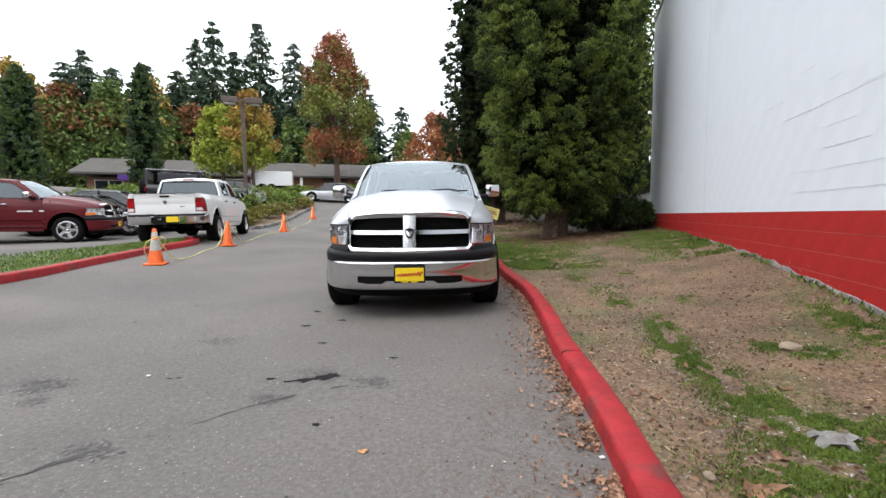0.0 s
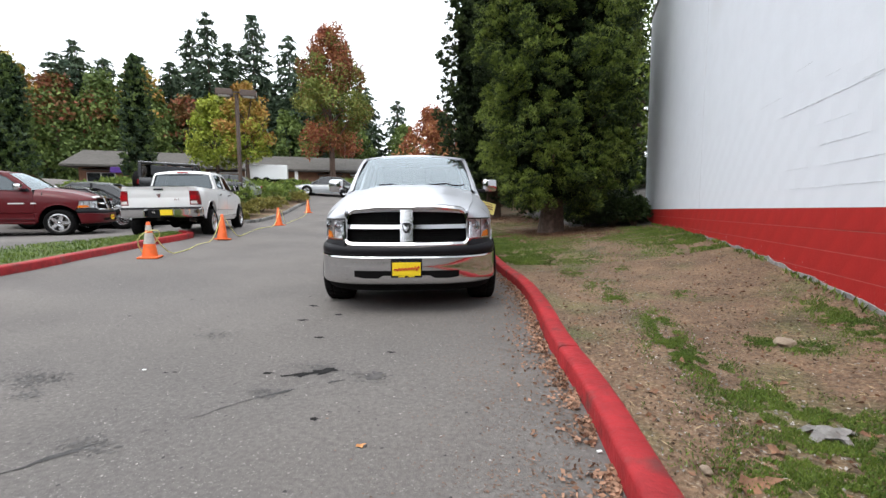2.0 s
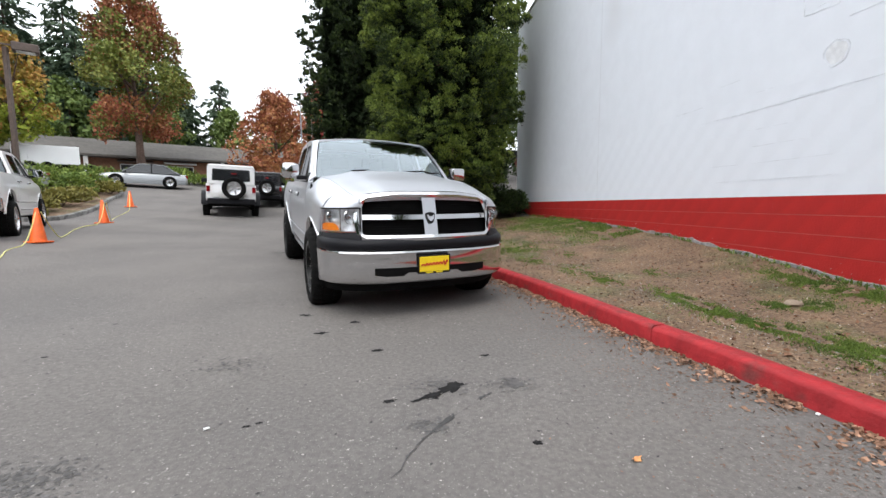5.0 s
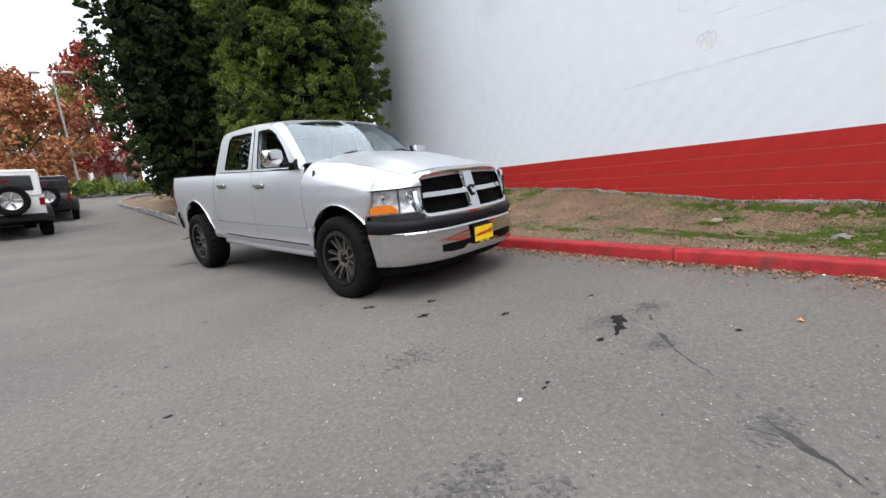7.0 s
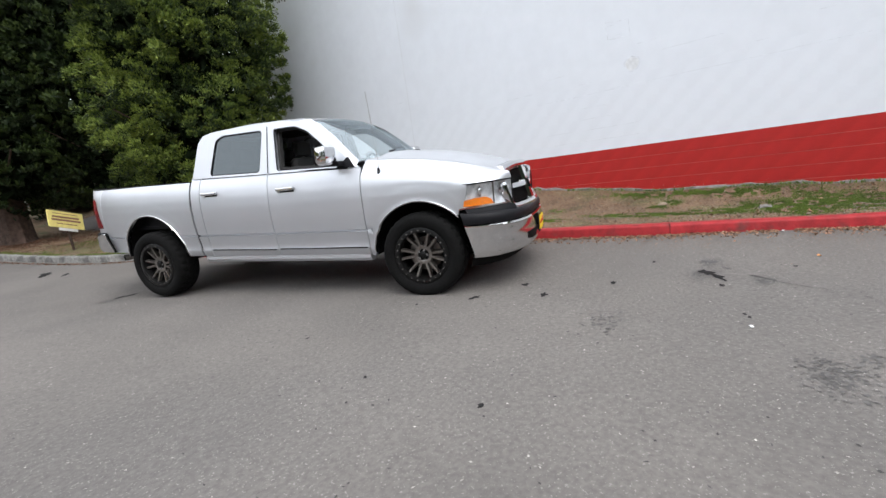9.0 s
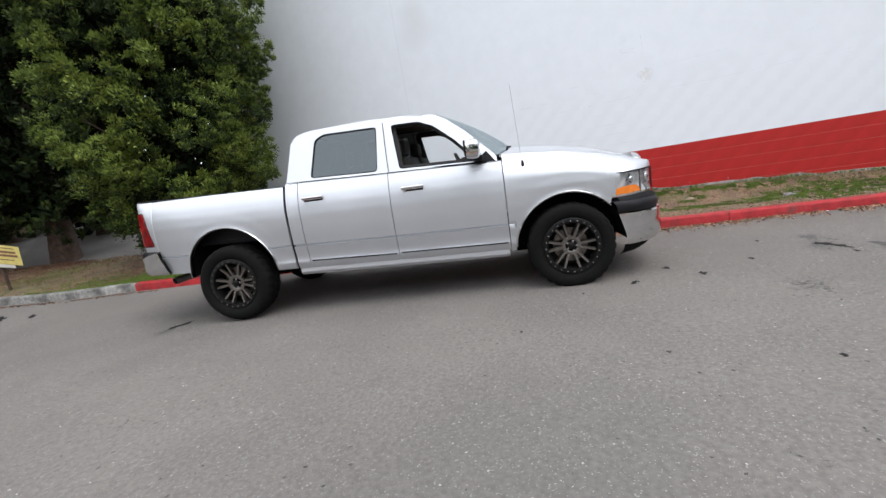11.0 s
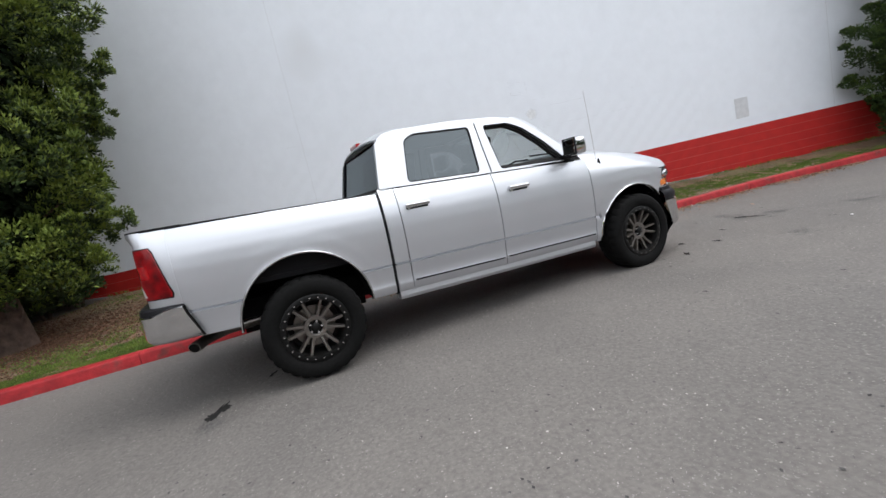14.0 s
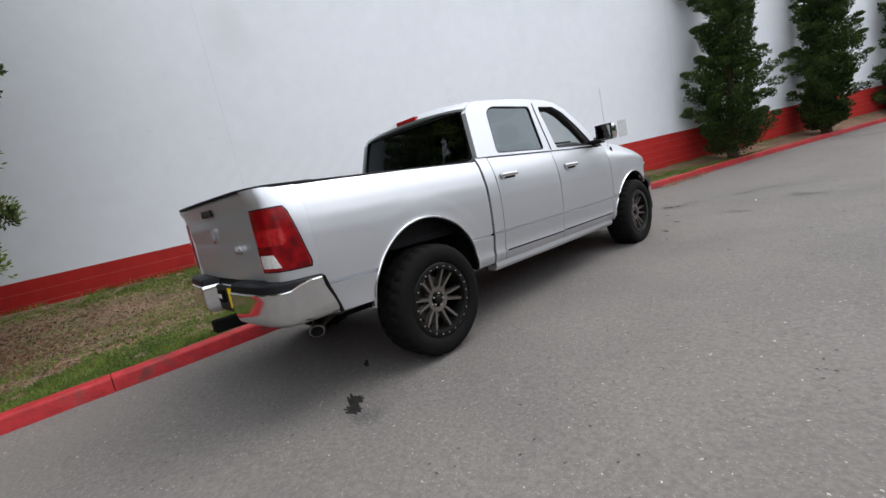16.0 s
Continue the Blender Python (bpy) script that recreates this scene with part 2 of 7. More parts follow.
SHRUB = leafy("shrub_leaves", (0.06, 0.105, 0.018), (0.21, 0.27, 0.055), scale=0.8)
DRY = leafy("dry_shrub_leaves", (0.10, 0.095, 0.02), (0.26, 0.23, 0.06), scale=1.2)
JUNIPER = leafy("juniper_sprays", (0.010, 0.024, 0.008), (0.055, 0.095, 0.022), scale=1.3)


# ---- building blocks ----
def part(name, bm, mat, parent=None, label="", smooth=False):
    me = bpy.data.meshes.new(name)
    if isinstance(bm, tuple) and isinstance(bm[2], np.ndarray):
        v, f = np.asarray(bm[0], dtype=np.float32), bm[2].astype(np.int32)
        me.vertices.add(len(v))
        me.vertices.foreach_set("co", v.ravel())
        me.loops.add(f.size)
        me.loops.foreach_set("vertex_index", f.ravel())
        me.polygons.add(len(f))
        me.polygons.foreach_set("loop_start", np.arange(0, f.size, 4, dtype=np.int32))
        me.update(calc_edges=True)
    elif isinstance(bm, tuple):
        me.from_pydata(*bm)
    else:
        bm.to_mesh(me)
        bm.free()
    me.materials.append(mat)
    if smooth:
        me.polygons.foreach_set("use_smooth", [True] * len(me.polygons))
        me.set_sharp_from_angle(angle=radians(38))
    me.update()
    ob = new(name, me)
    if parent:
        ob.parent = parent
    if label:
        tagged(ob, label)
    return ob


def thing(name, at, label, category, group="", kind=""):
    ob = new(name)
    ob.empty_display_size = 0.2
    ob.matrix_basis = at if isinstance(at, Matrix) else pose(*at)
    return tagged(ob, label, category, group, kind)


def box(sx, sy, sz, at=(0, 0, 0), bevel=0.0, bm=None, turn=None):
    bm = bm or bmesh.new()
    m = Matrix.Translation(at) @ (turn or Matrix()) @ Matrix.Diagonal((sx, sy, sz, 1))
    made = bmesh.ops.create_cube(bm, size=1, matrix=m)
    if bevel:
        edges = list({e for v in made["verts"] for e in v.link_edges})
        bmesh.ops.bevel(bm, geom=edges, offset=bevel, segments=2, affect="EDGES", profile=0.5)
    return bm


def cyl(r, depth, at=(0, 0, 0), axis="z", r2=None, seg=24, bm=None):
    bm = bm or bmesh.new()
    turn = {"z": pose(0, 0, 0), "y": pose(0, 0, 0, 90), "x": pose(0, 0, 0, 0, 90)}[axis]
    bmesh.ops.create_cone(bm, cap_ends=True, segments=seg, radius1=r, radius2=r if r2 is None else r2, depth=depth,
                          matrix=Matrix.Translation(at) @ turn)
    return bm


def lathe(profile, seg=40, axis="y", close=False):
    """A turned body from (radius, along) pairs about an axis."""
    verts, faces = [], []
    for i in range(seg):
        a = 2 * math.pi * i / seg
        for r, d in profile:
            p = {"y": (r * math.cos(a), d, r * math.sin(a)), "z": (r * math.cos(a), r * math.sin(a), d)}[axis]
            verts.append(p)
    k = len(profile)
    for i in range(seg):
        j = (i + 1) % seg
        for q in range(k if close else k - 1):
            w = (q + 1) % k
            faces.append((i * k + q, j * k + q, j * k + w, i * k + w))
    return verts, [], faces


def sweep(path, ring, closed_ring=True, caps=True):
    """A bar of the given cross-section (side, up) along a path of points; up is z."""
    verts, faces = [], []
    n = len(path)
    k = len(ring)
    for i, p in enumerate(path):
        a, b = Vector(path[max(i - 1, 0)]), Vector(path[min(i + 1, n - 1)])
        d = (b - a).normalized()
        side = d.cross(Vector((0, 0, 1)))
        side = side.normalized() if side.length > 1e-4 else Vector((1, 0, 0))
        up = side.cross(d)
        for s, u in ring:
            verts.append(Vector(p) + side * s + up * u)
    for i in range(n - 1):
        for q in range(k if closed_ring else k - 1):
            w = (q + 1) % k
            faces.append((i * k + q, i * k + w, (i + 1) * k + w, (i + 1) * k + q))
    if caps:
        faces += [tuple(reversed(range(k))), tuple((n - 1) * k + q for q in range(k))]
    return [tuple(v) for v in verts], [], faces


def tube(path, r, seg=8):
    return sweep(path, [(r * math.cos(2 * math.pi * i / seg), r * math.sin(2 * math.pi * i / seg)) for i in range(seg)])


def lerp(a, b, t):
    return a + (b - a) * t


def step(a, b, x):
    t = min(max((x - a) / (b - a), 0.0), 1.0)
    return t * t * (3 - 2 * t)


def along(table, x):
    """Piecewise-linear value from (x, value) pairs."""
    if x <= table[0][0]:
        return table[0][1]
    for (a, u), (b, v) in zip(table, table[1:]):
        if x <= b:
            return lerp(u, v, (x - a) / (b - a))
    return table[-1][1]


def curve_points(ctrl, gap):
    """A smooth line through control points, stepped about every gap metres."""
    c = [Vector((*p, 0)) for p in ctrl]
    c = [c[0] * 2 - c[1]] + c + [c[-1] * 2 - c[-2]]
    pts = []
    for i in range(1, len(c) - 2):
        p0, p1, p2, p3 = c[i - 1:i + 3]
        m = max(2, int((p2 - p1).length / gap))
        for j in range(m):
            t = j / m
            pts.append(0.5 * (2 * p1 + (p2 - p0) * t + (2 * p0 - 5 * p1 + 4 * p2 - p3) * t * t + (3 * p1 - p0 - 3 * p2 + p3) * t ** 3))
    pts.append(c[-2])
    return [(p.x, p.y) for p in pts]


# ---- the ground ----
def fall(x, y):
    """How much lower the car park side lies than a level plan would have it."""
    return 0.074 - 0.0197 * min(max(y, 0.0), 75.0) + 0.0187 * min(max(x, -50.0), 3.0)


def site(x, y):
    """The car park's plan, turned a little against the wall."""
    return x + 0.007 * y - 0.015, y - 0.007 * x + 0.018


def ground_z(x, y):
    """The road climbs away from the start and towards the car park."""
    u, v = min(max(x, -10.8), 6.0), min(max(y, 0.0), 30.0)
    z = 0.034 + 0.022 * u + 0.0042 * v + 0.0099 * u * u + 0.00396 * u * v + 0.00306 * v * v
    z += 0.085 * min(max(y - 30.0, 0.0), 22.0) - 0.012 * min(max(-y, 0.0), 30.0)
    bank = min(0.9 + 0.175 * (0.65 * y - 0.76 * x - 19.5), 4.6)
    far = 0.5 * (z + bank + math.sqrt((z - bank) ** 2 + 0.05)) + fall(x, y)
    u, v = min(max(x, -14.0), 4.0), min(max(y, 0.0), 18.0)
    near = 0.014 + 0.00672 * u + 0.01135 * v + 0.0056 * u * u + 0.0032 * u * v + 0.00137 * v * v - 0.012 * min(max(-y, 0.0), 30.0)
    return lerp(near, far, max(step(9.5, 15.0, y), step(-7.5, -11.0, x)))


def spaced(lo, hi, fine_lo, fine_hi, fine):
    vals, v = [], fine_lo
    while v < fine_hi:
        vals.append(v)
        v += fine
    vals.append(fine_hi)
    s, v = fine, fine_hi
    while v < hi:
        s *= 1.35
        v = min(v + s, hi)
        vals.append(v)
    s, v = fine, fine_lo
    while v > lo:
        s *= 1.35
        v = max(v - s, lo)
        vals.insert(0, v)
    return vals


gx, gy = spaced(-900, 900, -22, 8, 0.5), spaced(-900, 900, -16, 34, 0.5)
gv = [(x, y, ground_z(x, y)) for y in gy for x in gx]
gf = [(j * len(gx) + i, j * len(gx) + i + 1, (j + 1) * len(gx) + i + 1, (j + 1) * len(gx) + i)
      for j in range(len(gy) - 1) for i in range(len(gx) - 1)]
ground = tagged(part("ground", (gv, [], gf), ASPHALT, smooth=True), "worn grey asphalt road with fine cracks and pale grit", "road", kind="structure")

# ---- the kerb of the lawn, and the lawn ----
WALL_X, WALL_END = 2.14, 16.0
KERB = [(1.5, -60), (1.15, -30), (0.95, -13), (0.72, -4), (0.42, 0), (0.13, 1.7), (-0.03, 2.5), (-0.27, 3.4), (-0.52, 4.6), (-0.85, 5.8), (-1.37, 7.16), (-2.08, 9.29),
        (-2.37, 10.1), (-2.62, 11.0), (-2.9, 11.95), (-3.15, 12.9), (-3.6, 14.0), (-4.45, 16.8), (-5.95, 22.8), (-7.2, 26.2), (-7.6, 28.2), (-7.0, 29.8), (-5, 30.8), (-1, 31.8), (12, 34)]
kerb_line = curve_points(KERB, 0.3)
FOOT = [(-30, 0.16), (-4, 0.225), (-0.6, 0.26), (1, 0.29), (2, 0.345), (3.9, 0.395), (4.9, 0.49), (6.3, 0.59), (8, 0.67), (10.5, 0.725), (16, 0.74), (22, 1.0), (30, 3.1)]


def kerb_x(y):
    best = min(range(len(kerb_line)), key=lambda i: abs(kerb_line[i][1] - y) + (50 if i and kerb_line[i][1] < kerb_line[i - 1][1] else 0))
    return kerb_line[best][0]


def lawn_z(x, y):
    kx = kerb_x(min(y, 28.5))
    t = min(max((x - kx) / (WALL_X - kx), 0.0), 1.0) ** lerp(3.6, 1.5, step(4.0, 9.0, y))
    edge = ground_z(kx, y) + 0.115
    bumps = 0.02 * noise.noise((x * 1.3, y * 1.3, 0)) + 0.012 * noise.noise((x * 4, y * 4, 3))
    return lerp(edge, max(along(FOOT, y), edge + 0.02), t) + bumps * step(0.0, 0.5, x - kx - 0.1) * step(0, 0.3, WALL_X + 0.3 - x if x < WALL_X + .3 else 0.3)


def kerb_bar(parent, line, mat, name="kerb_stone", width=0.15, high=0.14, length=8):
    ring = [(0, -0.2), (0, high - 0.03), (0.008, high - 0.012), (0.028, high), (width - 0.02, high + 0.004), (width, high - 0.01), (width, -0.2)]
    for i in range(0, len(line) - 1, length):
        run = line[i:i + length + 1]
        if len(run) < 2:
            continue
        shift = random.uniform(-0.006, 0.006)
        pts = [(x, y, ground_z(x, y) + shift + 0.004 * math.sin(3.1 * x + 2.3 * y)) for x, y in run]
        for e, o in ((0, 1), (-1, -2)):
            d = Vector(pts[o]) - Vector(pts[e])
            pts[e] = tuple(Vector(pts[e]) + d.normalized() * 0.004)
        part(name, sweep(pts, ring), mat, parent, smooth=True)


red_kerb = tagged(new("kerb_red"), "red-painted concrete kerb, scuffed and chipped, along the lawn", "kerb", kind="structure")
split = min(range(len(kerb_line)), key=lambda i: abs(kerb_line[i][1] - 12.6) + (9 if kerb_line[i][0] > -2 else 0))
kerb_bar(red_kerb, kerb_line[:split + 1], RED_KERB)
grey_kerb = tagged(new("kerb_grey"), "bare grey concrete kerb round the tree lawn", "kerb", kind="structure")
kerb_bar(grey_kerb, kerb_line[split:], GREY_KERB)

lv, lf = [], []
rows = [y * 0.25 for y in range(-160, 117)]
COLS = 26
for y in rows:
    kx = kerb_x(y) + 0.14
    right = WALL_X + 0.05 if y < WALL_END else lerp(WALL_X, 16, step(WALL_END, WALL_END + 0.3, y))
    for c in range(COLS + 1):
        x = lerp(kx, right, c / COLS)
        lv.append((x, y, lawn_z(min(x, WALL_X), y)))
for j in range(len(rows) - 1):
    for c in range(COLS):
        a = j * (COLS + 1) + c
        lf.append((a, a + 1, a + COLS + 2, a + COLS + 1))
lawn = tagged(part("lawn", (lv, [], lf), LAWN, smooth=True), "patchy lawn of bare earth, gravel and thin grass", "lawn", kind="structure")

# ---- the building's wall ----
WALL_TOP, BAND = 7.5, 1.2
wall = tagged(part("wall_long", box(0.3, 76, WALL_TOP + 0.5, (WALL_X + 0.16, WALL_END - 38, WALL_TOP / 2 - 0.25)), MORTAR),
              "long white-painted concrete block wall with a red band along its foot", "wall", kind="structure")
part("end_wall", box(12, 0.29, WALL_TOP + 0.5, (WALL_X + 6.1, WALL_END - 0.15, WALL_TOP / 2 - 0.25)), WHITE_WALL, wall)
part("coping", box(0.36, 76.02, 0.06, (WALL_X + 0.15, WALL_END - 38, WALL_TOP + 0.03), 0.01), TRIM_WHITE, wall, "grey metal coping")
part("red_mortar", box(0.02, 76, 1.6, (WALL_X + 0.0065, WALL_END - 38, BAND - 0.8)), RED_MORTAR, wall)
BW, BH = 0.4, 0.2


def block_face(w, h, proud=0.0011, edge=0.0016, gap=0.001):
    """A block's painted face: a shallow plate with sloped rims, facing -x."""
    a, b = w / 2 - 0.0001, h / 2 - gap
    o = [(-0.001, -a, -b), (-0.001, a, -b), (-0.001, a, b), (-0.001, -a, b)]
    i = [(-proud, -a + edge, -b + edge), (-proud, a - edge, -b + edge), (-proud, a - edge, b - edge), (-proud, -a + edge, b - edge)]
    return o + i, [], [(4, 7, 6, 5), (0, 4, 5, 1), (1, 5, 6, 2), (2, 6, 7, 3), (3, 7, 4, 0)]


# ---- pickup trucks: x ahead from the front axle, y to the left, z up from the road ----
def grid(rows, flip=False):
    """Faces for rows of points of equal length."""
    k = len(rows[0])
    verts = [tuple(p) for r in rows for p in r]
    faces = [(j * k + i, j * k + i + 1, (j + 1) * k + i + 1, (j + 1) * k + i) for j in range(len(rows) - 1) for i in range(k - 1)]
    return verts, [], [tuple(reversed(f)) for f in faces] if flip else faces


def thick(rows, inward, flip=False):
    """A sheet whose rim is turned inward, so that its edge shows thickness."""
    verts, _, faces = grid(rows, flip)
    k, m = len(rows[0]), len(rows)
    rim = list(range(k)) + [j * k + k - 1 for j in range(1, m)] + [(m - 1) * k + i for i in range(k - 2, -1, -1)] + [j * k for j in range(m - 2, 0, -1)]
    base = len(verts)
    verts += [tuple(Vector(verts[i]) + Vector(inward)) for i in rim]
    q = len(rim)
    for a in range(q):
        b = (a + 1) % q
        f = (rim[a], base + a, base + b, rim[b])
        faces.append(f if flip else tuple(reversed(f)))
    return verts, [], faces


def outline_bar(path, section, place, closed=True):
    """A bar along a flat path (a, b) with a section (across, deep), set in space by place(a, b, deep)."""
    n, k = len(path), len(section)
    verts, faces = [], []
    for i, (a, b) in enumerate(path):
        p, q = (path[i - 1], path[(i + 1) % n]) if closed else (path[max(i - 1, 0)], path[min(i + 1, n - 1)])
        d = Vector((q[0] - p[0], q[1] - p[1])).normalized()
        for s, t in section:
            verts.append(place(a - d.y * s, b + d.x * s, t))
    for i in range(n if closed else n - 1):
        j = (i + 1) % n
        for w in range(k):
            x = (w + 1) % k
            faces.append((i * k + w, j * k + w, j * k + x, i * k + x))
    if not closed:
        faces += [tuple(range(k)), tuple((n - 1) * k + w for w in reversed(range(k)))]
    return verts, [], faces


def rounded(points, r, seg=5):
    """A closed outline with its corners rounded off by r."""
    out_pts = []
    n = len(points)
    for i in range(n):
        p, a, b = Vector(points[i]), Vector(points[i - 1]), Vector(points[(i + 1) % n])
        rr = min(r, (a - p).length * 0.45, (b - p).length * 0.45)
        s, e = p + (a - p).normalized() * rr, p + (b - p).normalized() * rr
        for j in range(seg + 1):
            t = j / seg
            out_pts.append(tuple((1 - t) ** 2 * s + 2 * t * (1 - t) * p + t * t * e))
    return out_pts


def dense(points, gap, closed=True):
    out_pts = []
    n = len(points)
    for i in range(n if closed else n - 1):
        a, b = Vector(points[i]), Vector(points[(i + 1) % n])
        m = max(1, int((b - a).length / gap))
        out_pts += [tuple(a.lerp(b, j / m)) for j in range(m)]
    return out_pts if closed else out_pts + [tuple(points[-1])]


def sheet(outer, holes, place, depth, flip=False):
    """A flat sheet with openings, set in space by place(a, b, deep), with walls at its edges."""
    bm = bmesh.new()
    rims = []
    for loop in (outer, *holes):
        vs = [bm.verts.new((a, b, 0)) for a, b in loop]
        rims.append(vs)
        for i in range(len(vs)):
            bm.edges.new((vs[i - 1], vs[i]))
    bmesh.ops.triangle_fill(bm, edges=list(bm.edges), use_beauty=True, normal=(0, 0, 1))
    for vs in rims:
        back_v = [bm.verts.new((v.co.x, v.co.y, 1)) for v in vs]
        for i in range(len(vs)):
            bm.faces.new((vs[i - 1], vs[i], back_v[i], back_v[i - 1]))
    for v in bm.verts:
        v.co = place(v.co.x, v.co.y, depth if v.co.z > 0.5 else 0.0)
    bmesh.ops.recalc_face_normals(bm, faces=list(bm.faces))
    return bm


ARCH_R, REAR_AXLE = 0.53, -3.631
ARCH_Z = {0.0: 0.452, REAR_AXLE: 0.475}
SIDE = [(0.36, 0.88), (0.44, 0.925), (0.50, 0.955), (0.545, 0.968), (0.575, 0.962), (0.62, 0.966), (0.718, 0.986), (0.724, 0.962), (0.733, 0.966), (0.742, 0.987), (0.90, 0.998), (1.05, 0.998),
        (1.15, 0.988), (1.24, 0.968), (1.32, 0.94), (1.37, 0.912), (1.42, 0.88)]
HOOD_Z = [(-0.7, 1.385), (-0.4, 1.375), (0.0, 1.345), (0.35, 1.29), (0.6, 1.235), (0.82, 1.18)]


def side_y(x, z):
    y = along(SIDE, z)
    if x < -4.1:
        y = lerp(y, along(SIDE, max(z, 0.63)) - 0.25 * max(0.0, 0.63 - z) ** 1.5, step(-4.1, -4.2, x))
    y -= 0.045 * max(0.0, (x - 0.05) / 0.45) ** 2 + 0.05 * max(0.0, (-4.1 - x) / 0.5) ** 2
    for c in (0.0, REAR_AXLE):
        r = math.hypot(x - c, z - ARCH_Z[c])
        y += 0.004 * math.exp(-((r - ARCH_R) / 0.02) ** 2) + 0.0018 * step(ARCH_R + 0.16, ARCH_R + 0.10, r)
    return y


LEVELS = (0.475, 0.50, 0.53, 0.545, 0.56, 0.575, 0.62, 0.68, 0.718, 0.724, 0.733, 0.742, 0.78, 0.82, 0.86, 0.90, 0.94, 0.97, 1.0, 1.02, 1.04, 1.06, 1.08, 1.10, 1.12, 1.15, 1.18, 1.21, 1.24, 1.27, 1.30)


def corner(q, z):
    """Plan of the rear corner at height z, from the bed side (0) round to the tailgate (1)."""
    x = along([(0, -4.36), (0.15, -4.45), (0.28, -4.53), (0.38, -4.58), (0.47, -4.62), (0.56, -4.648), (0.64, -4.666), (0.78, -4.680), (1, -4.686)], q)
    y = along([(0, 0.980), (0.15, 0.9735), (0.28, 0.967), (0.38, 0.957), (0.47, 0.941), (0.56, 0.915), (0.64, 0.885), (0.78, 0.82), (1, 0.735)], q)
    ratio = side_y(-4.45, z) / 0.9735
    return x - 0.034 * step(1.27, 1.35, z) * step(0.5, 1.0, q), y * lerp(ratio, 1, min(max((q - 0.28) / 0.6, 0), 1))


def hood_w(x):
    return along([(-0.7, 0.80), (0.0, 0.78), (0.5, 0.735), (0.82, 0.66)], x)


def arch_low(x, floor):
    z = floor
    for c in (0.0, REAR_AXLE):
        if abs(x - c) < ARCH_R:
            z = max(z, ARCH_Z[c] + math.sqrt(ARCH_R ** 2 - (x - c) ** 2))
    return z


def columns(a, b, gap=0.05):
    xs = {a, b}
    n = int(abs(b - a) / gap)
    xs |= {lerp(a, b, i / n) for i in range(1, n)}
    for c in (0.0, REAR_AXLE):
        xs |= {c + e * (ARCH_R + 0.02 + 0.01 * i) for i in range(5) for e in (-1, 1) if min(a, b) < c + e * (ARCH_R + 0.02 + 0.01 * i) < max(a, b)}
    for c in (0.0, REAR_AXLE):
        for i in range(0, 61):
            x = c + ARCH_R * math.cos(math.pi * i / 60)
            if min(a, b) < x < max(a, b):
                xs.add(x)
        for x in (c - ARCH_R - 0.001, c + ARCH_R + 0.001, -4.474, -4.476):
            if min(a, b) < x < max(a, b):
                xs.add(x)
    return sorted(xs)


def nose(s):
    """Plan of the front corner, from the fender (0) to the grille (1)."""
    return along([(-0.15, 0.385), (0, 0.455), (0.3, 0.60), (0.65, 0.76), (1, 0.865)], s), along([(-0.15, 0.955), (0, 0.947), (0.3, 0.915), (0.65, 0.80), (1, 0.655)], s)


def bumper_x(y, front=1.0, back_x=0.415, half=1.0):
    return back_x + (front - back_x) * max(0.0, 1 - (abs(y) / half) ** 3.2) ** 0.4545


def grille_place(a, b, d):
    return (0.978 - 0.105 * (a / 0.66) ** 2 - 0.112 * (b - 0.8) / 0.4 - d, a, b)


def green_y(z):
    return lerp(0.932, 0.775, (z - 1.33) / 0.53)


